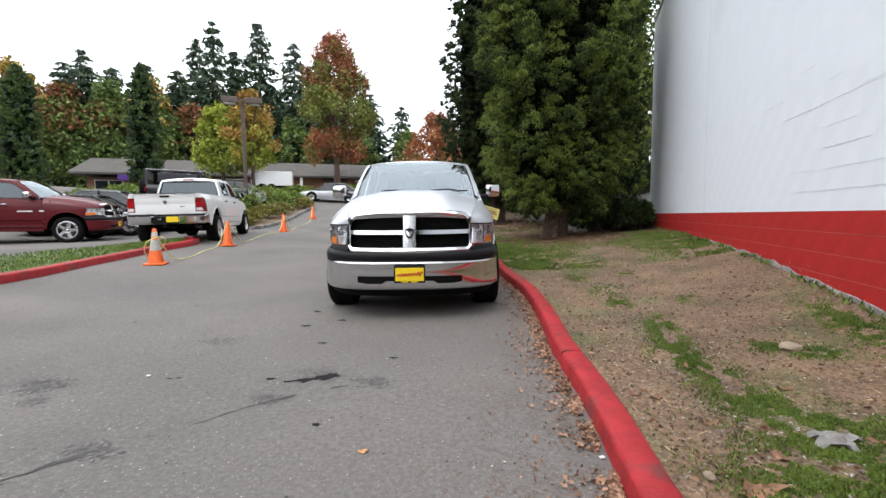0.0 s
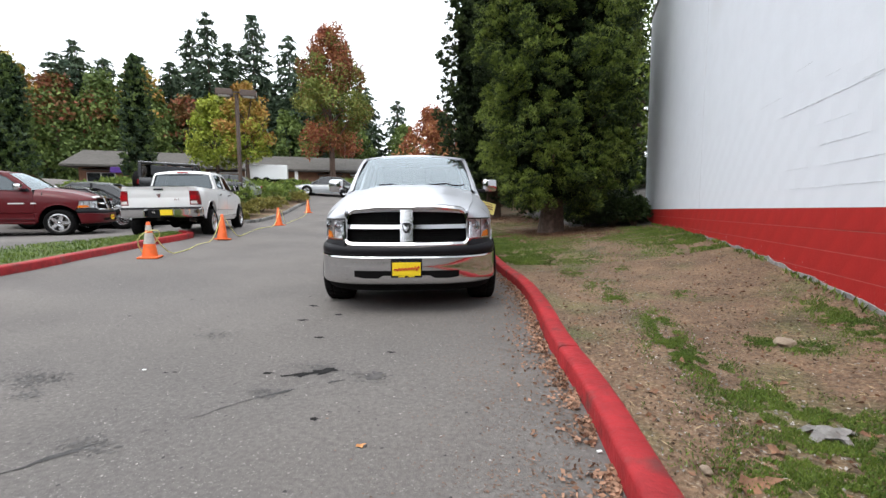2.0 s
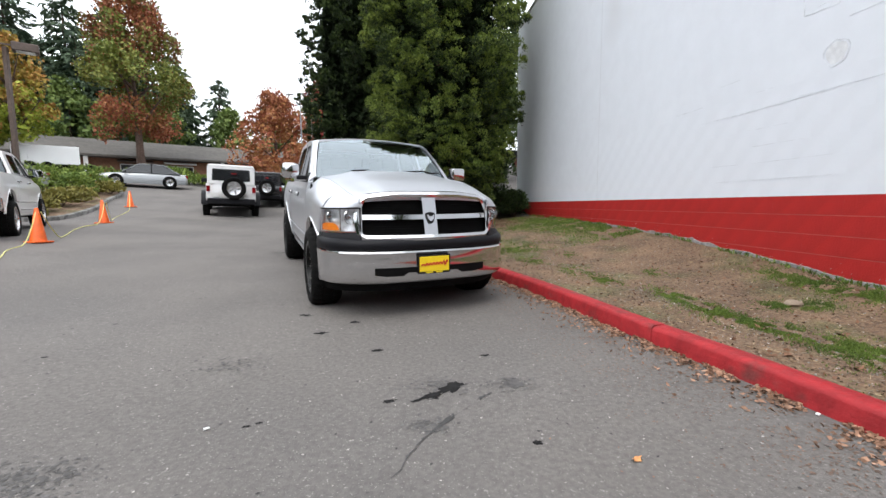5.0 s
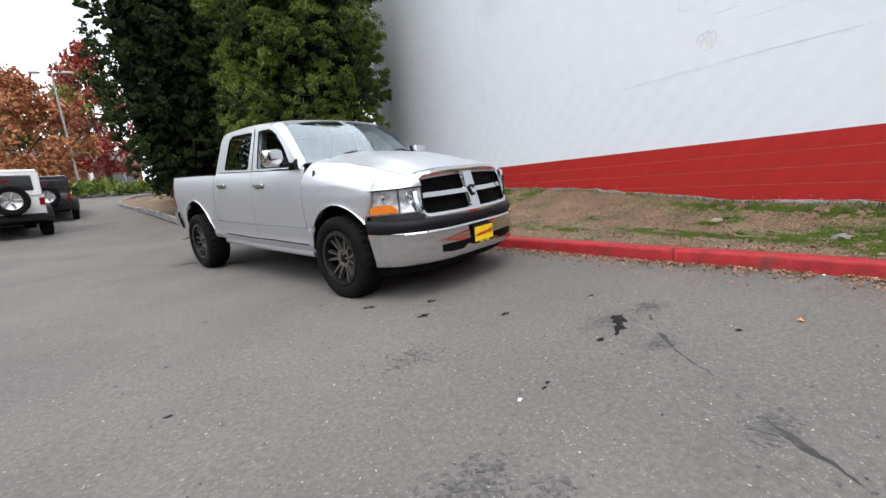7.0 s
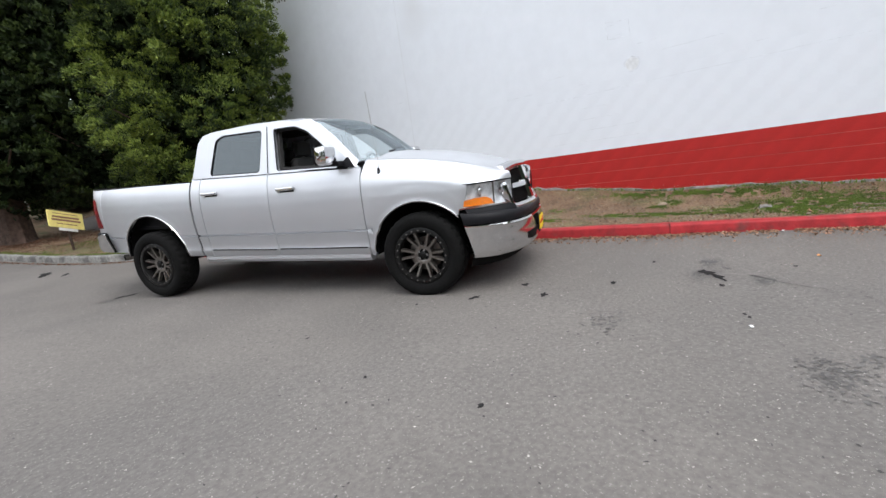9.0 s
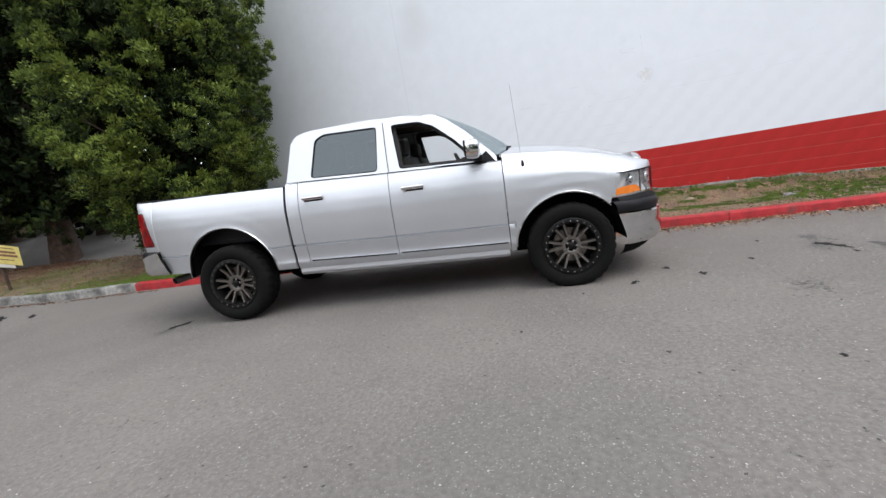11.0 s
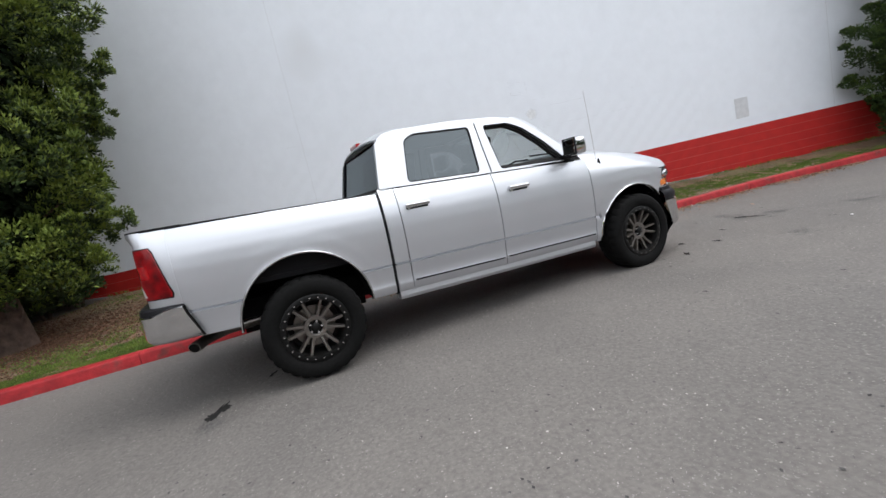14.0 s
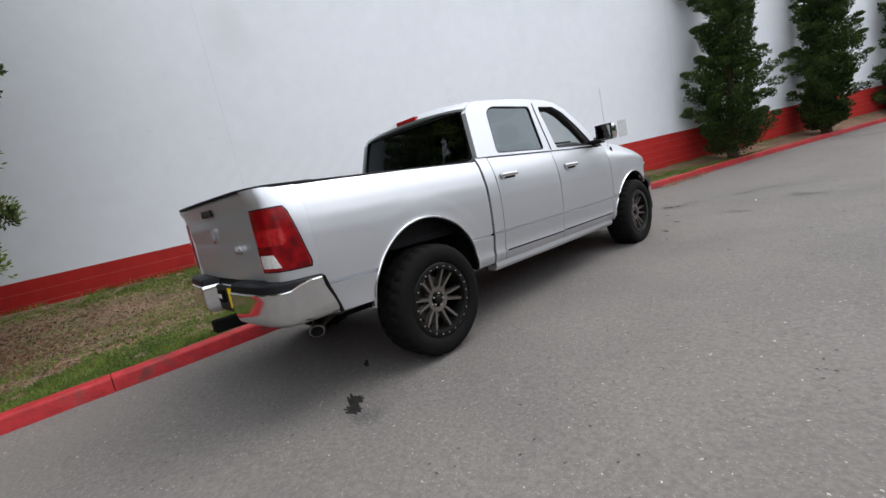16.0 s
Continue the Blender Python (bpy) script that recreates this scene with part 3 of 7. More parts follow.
def make_wheel(parent, x, side, style, radius=0.42):
    """Tyre with tread blocks, a rim with spokes and rivets; side -1 is the right of the truck."""
    w = 0.29
    hub = new("wheel")
    hub.parent = parent
    hub.matrix_basis = pose(x, side * 0.89, radius - 0.004, 0, 0, 0 if side < 0 else 180)
    seg = 120
    prof = [(0.272, 0.115), (0.282, 0.136), (0.31, 0.152), (0.345, 0.158), (0.378, 0.152), (0.398, 0.138), (0.41, 0.12), (0.418, 0.105), (0.42, 0.06), (0.412, 0.055), (0.412, 0.045),
            (0.42, 0.04), (0.421, 0.0)]
    prof = prof + [(r, -d) for r, d in reversed(prof[:-1])]
    verts, _, faces = lathe(prof, seg)
    k = len(prof)
    for i in range(seg):
        for q, (r, d) in enumerate(prof):
            shift = i + (2 if d > 0 else 0) + (1 if abs(d) < 0.05 else 0)
            if r > 0.405 and shift % 4 == 0:
                v = verts[i * k + q]
                verts[i * k + q] = (v[0] * 0.972, v[1], v[2] * 0.972)
    verts = [(a * radius / 0.42, b, c * radius / 0.42) for a, b, c in verts]
    part("tyre", (verts, [], faces), RUBBER, hub, smooth=True)
    dark, metal = (WHEEL_BLACK, GUNMETAL) if style == "black" else (ALLOY, ALLOY)
    part("rim", lathe([(0.280, -0.12), (0.280, -0.137), (0.268, -0.144), (0.236, -0.141), (0.230, -0.125), (0.224, -0.06), (0.215, 0.05), (0.0, 0.06)], 48), dark, hub, smooth=True)
    if style == "black":
        angles, w0, w1, d0, d1 = [60 * k + e for k in range(6) for e in (-8.5, 14.5)], 0.011, 0.0095, -0.082, -0.112
    else:
        angles, w0, w1, d0, d1 = [72 * k for k in range(5)], 0.05, 0.035, -0.112, -0.122
    vs = [(0.07, w0, d0), (0.07, -w0, d0), (0.232, -w1, d1), (0.232, w1, d1), (0.07, w0 + 0.008, d0 + 0.04), (0.07, -w0 - 0.008, d0 + 0.04), (0.232, -w1 - 0.006, d1 + 0.04), (0.232, w1 + 0.006, d1 + 0.04)]
    spoke = part("spoke", ([(r, d, w) for r, w, d in vs], [], [(0, 1, 2, 3), (0, 3, 7, 4), (1, 5, 6, 2), (3, 2, 6, 7), (0, 4, 5, 1)]), metal, hub)
    spoke.matrix_basis = pose(0, 0, 0, 0, angles[0], 0)
    for a in angles[1:]:
        more = new("spoke", spoke.data)
        more.parent, more.matrix_basis = hub, pose(0, 0, 0, 0, a, 0)
    part("hub_ring", lathe([(0.056, d0 + 0.03), (0.060, d0 - 0.004), (0.074, d0 - 0.010), (0.094, d0 - 0.008), (0.098, d0 + 0.04)], 32), metal, hub, smooth=True)
    part("hub_face", lathe([(0.0, d0 + 0.012), (0.06, d0 + 0.012)], 24), dark, hub)
    part("centre_cap", lathe([(0.0, d0 - 0.022), (0.026, d0 - 0.022), (0.034, d0 - 0.016), (0.036, d0 + 0.012)], 24), dark, hub, smooth=True)
    nut = part("lug_nut", cyl(0.010, 0.03, (0, 0, 0), "y", seg=6), ALLOY if style == "black" else WHEEL_BLACK, hub)
    nut.matrix_basis = pose(0.048, d0, 0)
    for i in range(1, 5):
        more = new("lug_nut", nut.data)
        more.parent, more.matrix_basis = hub, pose(0.048 * math.cos(2 * math.pi * i / 5), d0, 0.048 * math.sin(2 * math.pi * i / 5))
    if style == "black":
        rivet = part("rivet", cyl(0.0062, 0.008, (0, 0, 0), "y", seg=8), CHROME, hub)
        rivet.matrix_basis = pose(0.252, -0.1455, 0)
        for i in range(1, 24):
            more = new("rivet", rivet.data)
            more.parent, more.matrix_basis = hub, pose(0.252 * math.cos(2 * math.pi * i / 24), -0.1455, 0.252 * math.sin(2 * math.pi * i / 24))
    part("brake_disc", cyl(0.17, 0.02, (0, 0.0, 0), "y"), GUNMETAL, hub)
    return hub


RAKE_LOW = [(-4.7, 0.072), (-4.14, 0.054), (-2.9, 0.020), (-1.72, -0.012), (-0.54, -0.034), (0.4, -0.032), (0.7, -0.034), (1.0, -0.036)]
RAKE_HIGH = [(-4.67, 0.060), (-2.88, 0.026), (-1.8, 0.018), (-0.86, 0.016), (-0.1, 0.0), (0.4, -0.012), (0.9, -0.036)]


def make_pickup(at, paint, label, style="black", radius=0.42, chrome_bumper=True, open_window=True):
    t = thing("pickup_truck", at, label, "pickup truck")
    bump_mat = CHROME if chrome_bumper else paint
    for s, name in ((-1, "right"), (1, "left")):
        fl = s > 0

        def skin(xs, low, high, n=16):
            rows = []
            zs = (*LEVELS, 1.345, 9.0)
            for j, level in enumerate(zs):
                row = []
                for x in xs:
                    a, b = low(x), high(x)
                    z = max(min(level, b - 0.001 * (len(zs) - 1 - j)), a + 0.0005 * j)
                    row.append((x, s * side_y(x, z), z))
                rows.append(row)
            return thick(rows, (0, -s * 0.03, 0), fl)

        def fender_skin():
            rows = []
            xs = columns(-0.578, 0.50, 0.04)
            for j in range(31):
                row = []
                for x in xs:
                    b = along(HOOD_Z, x)
                    a = max(arch_low(x, 0.46), 0.875 if x > 0.40 else 0.0)
                    z = lerp(a, b, j / 30)
                    q = min(max((z - b + 0.20) / 0.20, 0), 1)
                    xx = x - (0.05 * step(1.07, 0.88, z) if x > 0.45 else 0)
                    row.append((xx, s * lerp(side_y(x, z), hood_w(x) + 0.006, q ** 2.4), z - 0.004))
                rows.append(row)
            return thick(rows, (0, -s * 0.03, 0), fl)

        part("front_fender", fender_skin(), paint, t, smooth=True)
        rows = []
        for j in range(6):
            row = []
            for i in range(11):
                u = i / 10
                px, py = nose(u)
                hx = lerp(0.47, 0.815, u)
                top = Vector((hx, hood_w(hx) + 0.006, along(HOOD_Z, hx) - 0.004))
                low = Vector((px, py, 1.088 + 0.02 * u))
                p = low.lerp(top, j / 5)
                p.z += 0.018 * math.sin(math.pi * j / 5)
                p += Vector((0.012, 0.01, 0)) * math.sin(math.pi * j / 5)
                row.append((p.x, s * p.y, p.z))
            rows.append(row)
        part("fender_nose", thick(rows, (-0.03, 0, -0.01), fl), paint, t, smooth=True)
        belt = lambda x: along([(-2.9, 1.385), (-0.6, 1.315)], x)
        for nm, a, b in (("front_door", -1.732, -0.586), ("rear_door", -2.72, -1.740)):
            d = part(nm, skin(columns(a, b), lambda x: arch_low(x, 0.475), belt), paint, t, smooth=True)
            hx, hz = (-1.488, 1.182) if nm == "front_door" else (-2.555, 1.20)
            hy = side_y(hx, hz)
            part("door_handle", box(0.23, 0.034, 0.036, (hx, s * (hy + 0.024), hz + 0.008), 0.012), CHROME, d, "chrome pull handle")
            part("handle_lock", cyl(0.017, 0.03, (hx - 0.085, s * (hy + 0.006), hz - 0.012), "y", seg=14), CHROME, d)
            part("handle_recess", box(0.21, 0.008, 0.062, (hx, s * (hy + 0.002), hz - 0.008), 0.003), BLACK_PLASTIC, d)
            part("window_seal", sweep([(x, s * (side_y(x, belt(x)) - 0.002), belt(x) + 0.004) for x in (a + 0.02, lerp(a, b, 0.33), lerp(a, b, 0.66), b - 0.02 if nm == "rear_door" else b - 0.14)],
                                      [(-0.008, -0.008), (0.008, -0.008), (0.008, 0.008), (-0.008, 0.008)]), BLACK_PLASTIC, d)
            part("sill_trim", sweep([(lerp(a + 0.02, b - 0.02, i / 6), s * (side_y(lerp(a, b, i / 6), 0.553) + 0.002), 0.553 - 0.006 * i / 6) for i in range(7)],
                                    [(-0.005, -0.006), (0.005, -0.006), (0.005, 0.006), (-0.005, 0.006)]), BLACK_PLASTIC, d)
        part("cab_corner", skin(columns(-2.864, -2.728, 0.03), lambda x: 0.475, lambda x: 1.388), paint, t, smooth=True)
        part("rocker_panel", sweep([(x, s * 0.885, 0.45) for x in (-2.86, -2.0, -1.2, -0.60)], [(-0.05, -0.05), (0.035, -0.05), (0.055, -0.02), (0.05, 0.04), (-0.05, 0.04)]), paint, t, smooth=True)
        bed = part("bed_side", skin(columns(-4.50, -2.891), lambda x: arch_low(x, (0.475 if x > -3.6 else 0.53) if x > -4.475 else 0.78), lambda x: along([(-4.63, 1.372), (-2.9, 1.352)], x), 18), paint, t, smooth=True)
        part("rail_cap", sweep([(x, s * (side_y(x, 1.365) - 0.010), along([(-4.63, 1.376), (-2.9, 1.356)], x)) for x in (-4.5, -4.45, -4.4, -4.3, -4.2, -4.1, -3.8, -3.4, -2.9)],
                               [(-0.012, -0.014), (0.012, -0.014), (0.012, 0.002), (0.007, 0.006), (-0.007, 0.006), (-0.012, 0.002)]), BLACK_PLASTIC, bed, "black bed rail cap", True)
        part("corner_cap", sweep([(corner(q, 1.372)[0] + 0.012, s * (corner(q, 1.372)[1] - 0.007), 1.378) for q in [lerp(0.05, 1.0, i / 14) for i in range(15)]], [(-0.012, -0.012), (0.012, -0.012), (0.012, 0.002), (0.007, 0.006), (-0.007, 0.006), (-0.012, 0.002)]), BLACK_PLASTIC, bed, smooth=True)
        part("bed_inner", grid([[(x, s * 0.845, z) for x in (-4.6, -2.9)] for z in (0.85, 1.36)]), BLACK_PLASTIC, bed)
        # black insert put in for the shade of the cab-bed gap; arch liners and lips
        part("cab_gap", sweep([(-2.878, s * 0.915, 0.46), (-2.878, s * 0.962, 0.7), (-2.878, s * 0.975, 1.1), (-2.878, s * 0.91, 1.35)], [(-0.03, -0.010), (0.014, -0.010), (0.014, 0.010), (-0.03, 0.010)]), BLACK_PLASTIC, t)
        for c in (0.0, REAR_AXLE):
            arc = [math.pi * (i / 20) for i in range(0, 21)]
            part("wheel_well", grid([[(c + 0.535 * math.cos(a), s * y, ARCH_Z[c] + 0.535 * math.sin(a)) for a in arc] for y in (0.48, 0.93)]), DARK, t)
            part("well_back", sheet([(c - 0.54, 0.36), (c + 0.54, 0.36), (c + 0.54, 0.7), (c + 0.3, 0.95), (c - 0.3, 0.95), (c - 0.54, 0.7)], [], lambda a, b, d: (a, s * (0.48 - d), b), 0.02), DARK, t)
            lip = [(c + (ARCH_R - 0.004) * math.cos(a), ARCH_Z[c] + (ARCH_R - 0.004) * math.sin(a)) for a in [math.pi * (i / 40) for i in range(0, 41)] if ARCH_Z[c] + ARCH_R * math.sin(a) > 0.47 and not (c == 0 and ARCH_R * math.cos(a) > 0.42)]
            part("arch_lip", outline_bar(lip, [(-0.011, 0.0), (-0.004, -0.009), (0.004, -0.009), (0.011, 0.0), (0.011, 0.03), (-0.011, 0.03)], lambda a, b, d: (a, s * (side_y(a, b) - d), b), False), CHROME if style == "black" else paint, t, "bright arch lip" if style == "black" else "", True)
        # headlamp
        lamp_rows, lens_rows, amber_rows = [], [], []
        for j in range(7):
            z0 = j / 6
            lamp_rows.append([])
            lens_rows.append([])
            for i in range(15):
                u = lerp(-0.13, 0.99, i / 14)
                px, py = nose(u)
                z = lerp(0.868 + 0.02 * u, 1.078 + 0.02 * u, z0)
                back_off = 0.0
                lens_rows[-1].append((px + back_off * 0.6, s * (py - back_off * 0.12), z))
                deep = 0.045 * math.sin(math.pi * min(max(u, 0), 1)) ** 0.5 * math.sin(math.pi * min(max(z0, 0.05), 0.95)) ** 0.4
                lamp_rows[-1].append((px - deep + back_off * 0.6, s * (py - 0.012 - deep * 0.5 - back_off * 0.12), z))
        lamp = part("headlamp", grid(lamp_rows, fl), REFLECTOR, t, "clear headlamp with amber corner", True)
        part("lens", grid(lens_rows, fl), CLEAR, lamp, smooth=True)
        rows = []
        for z0 in range(6):
            row = []
            for i in range(15):
                u = lerp(-0.08, 0.56, i / 14)
                px, py = nose(u)
                z = lerp(0.880 + 0.02 * u, 0.880 + 0.02 * u + 0.072 * math.sin(math.pi * min(1, 0.18 + 0.32 * i / 9 if i < 9 else 0.5 + 0.5 * ((i - 9) / 5) ** 1.6)) ** 0.6, z0 / 5)
                row.append((px - 0.003, s * (py - 0.004), z))
            rows.append(row)
        part("turn_signal", grid(rows, fl), AMBER, lamp, "amber turn signal", True)
        for u, r in ((0.36, 0.055), (0.76, 0.07)):
            px, py = nose(u)
            part("bulb_bowl", lathe([(r, 0.0), (r * 0.94, -0.006), (r * 0.86, 0.004), (r * 0.55, 0.02), (r * 0.3, 0.026), (r * 0.26, -0.004), (0.0, -0.01)], 20, "y"), CHROME, lamp).matrix_basis = pose(px - 0.03, s * (py - 0.02), 1.015, 0, 0, 90 + s * -28)
        part("lamp_sill", grid([[(nose(u)[0] + o, s * (nose(u)[1] + o * 0.5), z + 0.02 * u * (z > 0.85)) for u in (0, 0.2, 0.4, 0.6, 0.8, 1.0)] for z, o in ((0.79, 0.035), (0.83, 0.03), (0.866, 0.0))], not fl), BLACK_PLASTIC, lamp, smooth=True)
        edge_us = [lerp(-0.13, 0.99, k / 12) for k in range(13)]
        rim_path = [(*nose(u), 0.866 + 0.02 * u) for u in edge_us] + [(*nose(u), 1.080 + 0.02 * u) for u in reversed(edge_us)]
        for nm, run, m in (("lower_rim", rim_path[:13], CHROME), ("upper_rim", rim_path[13:], BLACK_PLASTIC), ("inner_rim", rim_path[12:14], BLACK_PLASTIC), ("outer_rim", [rim_path[-1], rim_path[0]], CHROME)):
            part(nm, sweep([(x + 0.004, s * (y + 0.004), z) for x, y, z in run], [(-0.006, -0.006), (0.006, -0.006), (0.006, 0.006), (-0.006, 0.006)]), m, lamp)
        part("lamp_divider", sweep([(nose(0.58)[0] - 0.012, s * (nose(0.58)[1] - 0.008), z) for z in (0.885, 0.95, 1.02, 1.085)], [(-0.007, -0.004), (0.007, -0.004), (0.007, 0.004), (-0.007, 0.004)]), GUNMETAL, lamp)
        # greenhouse: side frame with its two windows
        outer = dense([(-0.615, 1.318), (-0.68, 1.38), (-0.98, 1.63), (-1.19, 1.778), (-1.34, 1.845), (-1.55, 1.875), (-2.0, 1.888), (-2.58, 1.872), (-2.70, 1.845), (-2.77, 1.77), (-2.845, 1.388)], 0.12)
        rear_w = rounded([(-2.572, 1.402), (-1.838, 1.376), (-1.812, 1.812), (-2.40, 1.822), (-2.50, 1.775)], 0.045)
        front_w = rounded([(-1.605, 1.371), (-0.80, 1.343), (-1.02, 1.575), (-1.22, 1.735), (-1.37, 1.80), (-1.66, 1.806)], 0.035)
        place = lambda a, b, d: (a, s * (green_y(b) - d + 0.012 * math.sin(math.pi * (a + 0.6) / -2.2)), b)
        frame_part = part("cab_side_frame", sheet(outer, [rear_w, front_w], place, 0.05), paint, t)
        part("rear_window", sheet(rear_w, [], lambda a, b, d: place(a, b, d + 0.014), 0.004), TINTED, frame_part, "dark tinted pane").visible_shadow = False
        part("pillar_trim", sweep([place(-1.722, 1.36, -0.002), place(-1.735, 1.60, -0.002), place(-1.742, 1.84, -0.002)], [(-0.003, -0.004), (0.003, -0.004), (0.003, 0.004), (-0.003, 0.004)]), BLACK_PLASTIC, frame_part)
        if not (open_window and s < 0):
            part("front_window", sheet(front_w, [], lambda a, b, d: place(a, b, d + 0.014), 0.004), TINTED if style != "black" else CLEAR, frame_part).visible_shadow = False
        for w_loop in (rear_w, front_w):
            part("window_gasket", outline_bar(dense(w_loop, 0.1), [(-0.004, 0.003), (0.010, 0.003), (0.010, 0.012), (-0.004, 0.012)], place), BLACK_PLASTIC, frame_part)
        part("window_lining", outline_bar(dense(front_w, 0.1), [(-0.032, 0.051), (0.032, 0.051), (0.032, 0.10), (-0.032, 0.10)], place), INTERIOR, frame_part, "black inner lining")
        # pillar strip between the windscreen and the side frame
        pil = [(-0.66, 0.845, 1.375), (-0.93, 0.79, 1.635), (-1.11, 0.748, 1.775), (-1.23, 0.72, 1.838)]
        side_edge = [(-0.63, 1.325), (-0.98, 1.63), (-1.19, 1.778), (-1.34, 1.845)]
        part("windscreen_pillar", grid([[(x + 0.02, s * y, z + 0.012) for x, y, z in pil], [(lerp(p[0], e[0], .5) + 0.02, s * lerp(p[1], green_y(e[1]), 0.55), lerp(p[2], e[1], .5) + 0.012) for p, e in zip(pil, side_edge)],
                                        [(x, s * (green_y(z) + 0.004), z) for x, z in side_edge]], not fl), paint, t, smooth=True)
        part("pillar_lining", sweep([(x - 0.035, s * (y - 0.02), z - 0.03) for x, y, z in pil], [(-0.03, -0.025), (0.03, -0.025), (0.03, 0.025), (-0.03, 0.025)]), INTERIOR, t)
        # mirror on its arm
        mirror = part("wing_mirror", box(0.14, 0.21, 0.175, (-0.84, s * 1.115, 1.45), 0.04), CHROME, t, "large chrome wing mirror", True)
        part("mirror_rim", box(0.016, 0.19, 0.165, (-0.906, s * 1.115, 1.45), 0.006), BLACK_PLASTIC, mirror)
        part("mirror_glass", box(0.006, 0.16, 0.14, (-0.915, s * 1.115, 1.45), 0.002), MIRROR, mirror)
        part("mirror_arm", box(0.09, 0.17, 0.05, (-0.80, s * 0.965, 1.37), 0.012), BLACK_PLASTIC, mirror)
        part("mirror_foot", sheet([(-0.64, 1.325), (-0.86, 1.33), (-0.72, 1.43)], [], lambda a, b, d: (a, s * (green_y(b) + 0.012 - d), b), 0.02), BLACK_PLASTIC, mirror)
        # tail lamp wrapping the corner
        def wrap_corner(z, q0, q1, proud, n=22):
            row = []
            for i in range(n + 1):
                q = lerp(q0, q1, i / n)
                (xa, ya), (xb, yb) = corner(q - 0.01, z), corner(q + 0.01, z)
                nrm = Vector((yb - ya, -(xb - xa))).normalized()
                x, y = corner(q, z)
                row.append((x + nrm.x * proud, s * (y + nrm.y * proud), z))
            return row

        post = [wrap_corner(z, 0.22, 1.0, 0) for z in (0.78, 0.82, 0.90, 1.0, 1.1, 1.18, 1.24, 1.28, 1.31, 1.34, 1.372)]
        part("rear_corner", thick(post, (0.02, -s * 0.02, 0), not fl), paint, bed, smooth=True)
        def lamp_rows_at(zs, ends, proud):
            return [wrap_corner(z, *ends(z), proud) for z in zs]
        lamp_zs = [lerp(0.868, 1.243, k / 12) for k in range(13)]
        trim_out = lambda z: 0.02 * (step(0.885, 0.868, z) + step(1.226, 1.243, z))
        red = lamp_rows_at(lamp_zs, lambda z: (lerp(0.268, 0.385, (z - 0.868) / 0.375) + trim_out(z), 0.985 - trim_out(z)), 0.007)
        tail = part("tail_lamp", thick(red, (0.02, -s * 0.016, 0), not fl), RED_LENS, t, "dark red wrap-round tail lamp", True)
        part("bright_band", grid(lamp_rows_at((1.02, 1.04, 1.07, 1.10, 1.12), lambda z: (0.44 + 4 * (z - 1.07) ** 2, 0.93), 0.0085), not fl), RED_LENS_LIGHT, tail, "brighter red reflector band", True)
        # black sheet added behind the lens for the dark seam round the lamp
        part("lamp_gasket", grid(lamp_rows_at([lerp(0.860, 1.251, k / 12) for k in range(13)], lambda z: (lerp(0.250, 0.367, (z - 0.868) / 0.375) + trim_out(z), 0.999), 0.003), not fl), BLACK_PLASTIC, tail, smooth=True)
        part("reversing_lens", grid([wrap_corner(z, 0.545 + 0.02 * k, 0.93, 0.009) for k, z in enumerate((0.888, 0.912, 0.938, 0.958, 0.968))], not fl), WHITE_LENS, tail, "clear reversing lens", True)
        make_wheel(t, 0.0, s, style, radius)
        make_wheel(t, REAR_AXLE, s, style, radius)
    # bonnet
    rows = []
    for i in range(25):
        u = i / 24
        row = []
        for k in range(-14, 15):
            v = k / 14
            x = lerp(-0.40 - 0.20 * v * v, 0.818 - 0.03 * abs(v) ** 2.2, u)
            w = hood_w(x)
            ze = along(HOOD_Z, x)
            rise = lerp(0.085, 0.045, u)
            bulge = 0.022 * step(0.78, 0.55, abs(v)) * (1 - u ** 3)
            row.append((x, v * w, ze + rise * (1 - abs(v) ** 2.6) * 0.75 + bulge - 0.012 * step(0.94, 1.0, u)))
        rows.append(row)
    hood = part("hood", thick(rows, (0, 0, -0.03)), paint, t, smooth=True)
    # windscreen, roof, rear glass
    rows = []
    for i in range(9):
        u = i / 8
        row = []
        for k in range(-8, 9):
            v = k / 8
            a = Vector((-0.42 - 0.23 * v * v, 0.845 * v, 1.435 - 0.062 * v * v))
            b = Vector((-1.16 - 0.07 * v * v, 0.72 * v, 1.878 - 0.042 * v * v))
            p = a.lerp(b, u)
            p.x += 0.03 * math.sin(math.pi * u)
            p.z += 0.02 * math.sin(math.pi * u)
            row.append(tuple(p))
        rows.append(row)
    part("windscreen", grid(rows), WINDSCREEN, t, "raked windscreen mirroring the sky", True).visible_shadow = False
    part("cowl", sweep([(-0.42 - 0.25 * (k / 8) ** 2, 0.78 * k / 8, 1.415 - 0.06 * (k / 8) ** 2) for k in range(-8, 9)], [(-0.06, -0.02), (0.05, -0.02), (0.05, 0.012), (-0.06, 0.012)]), BLACK_PLASTIC, t)
    for y0 in (-0.45, 0.22):
        part("wiper", sweep([(-0.47 - 0.02 * i, y0 + 0.14 * i * 0.9, 1.452 + 0.008 * i - (0.035 if abs(y0 + 0.13 * i) > 0.5 else 0)) for i in range(5)], [(-0.008, -0.006), (0.008, -0.006), (0.008, 0.012), (-0.008, 0.012)]), BLACK_PLASTIC, t)
    rows = []
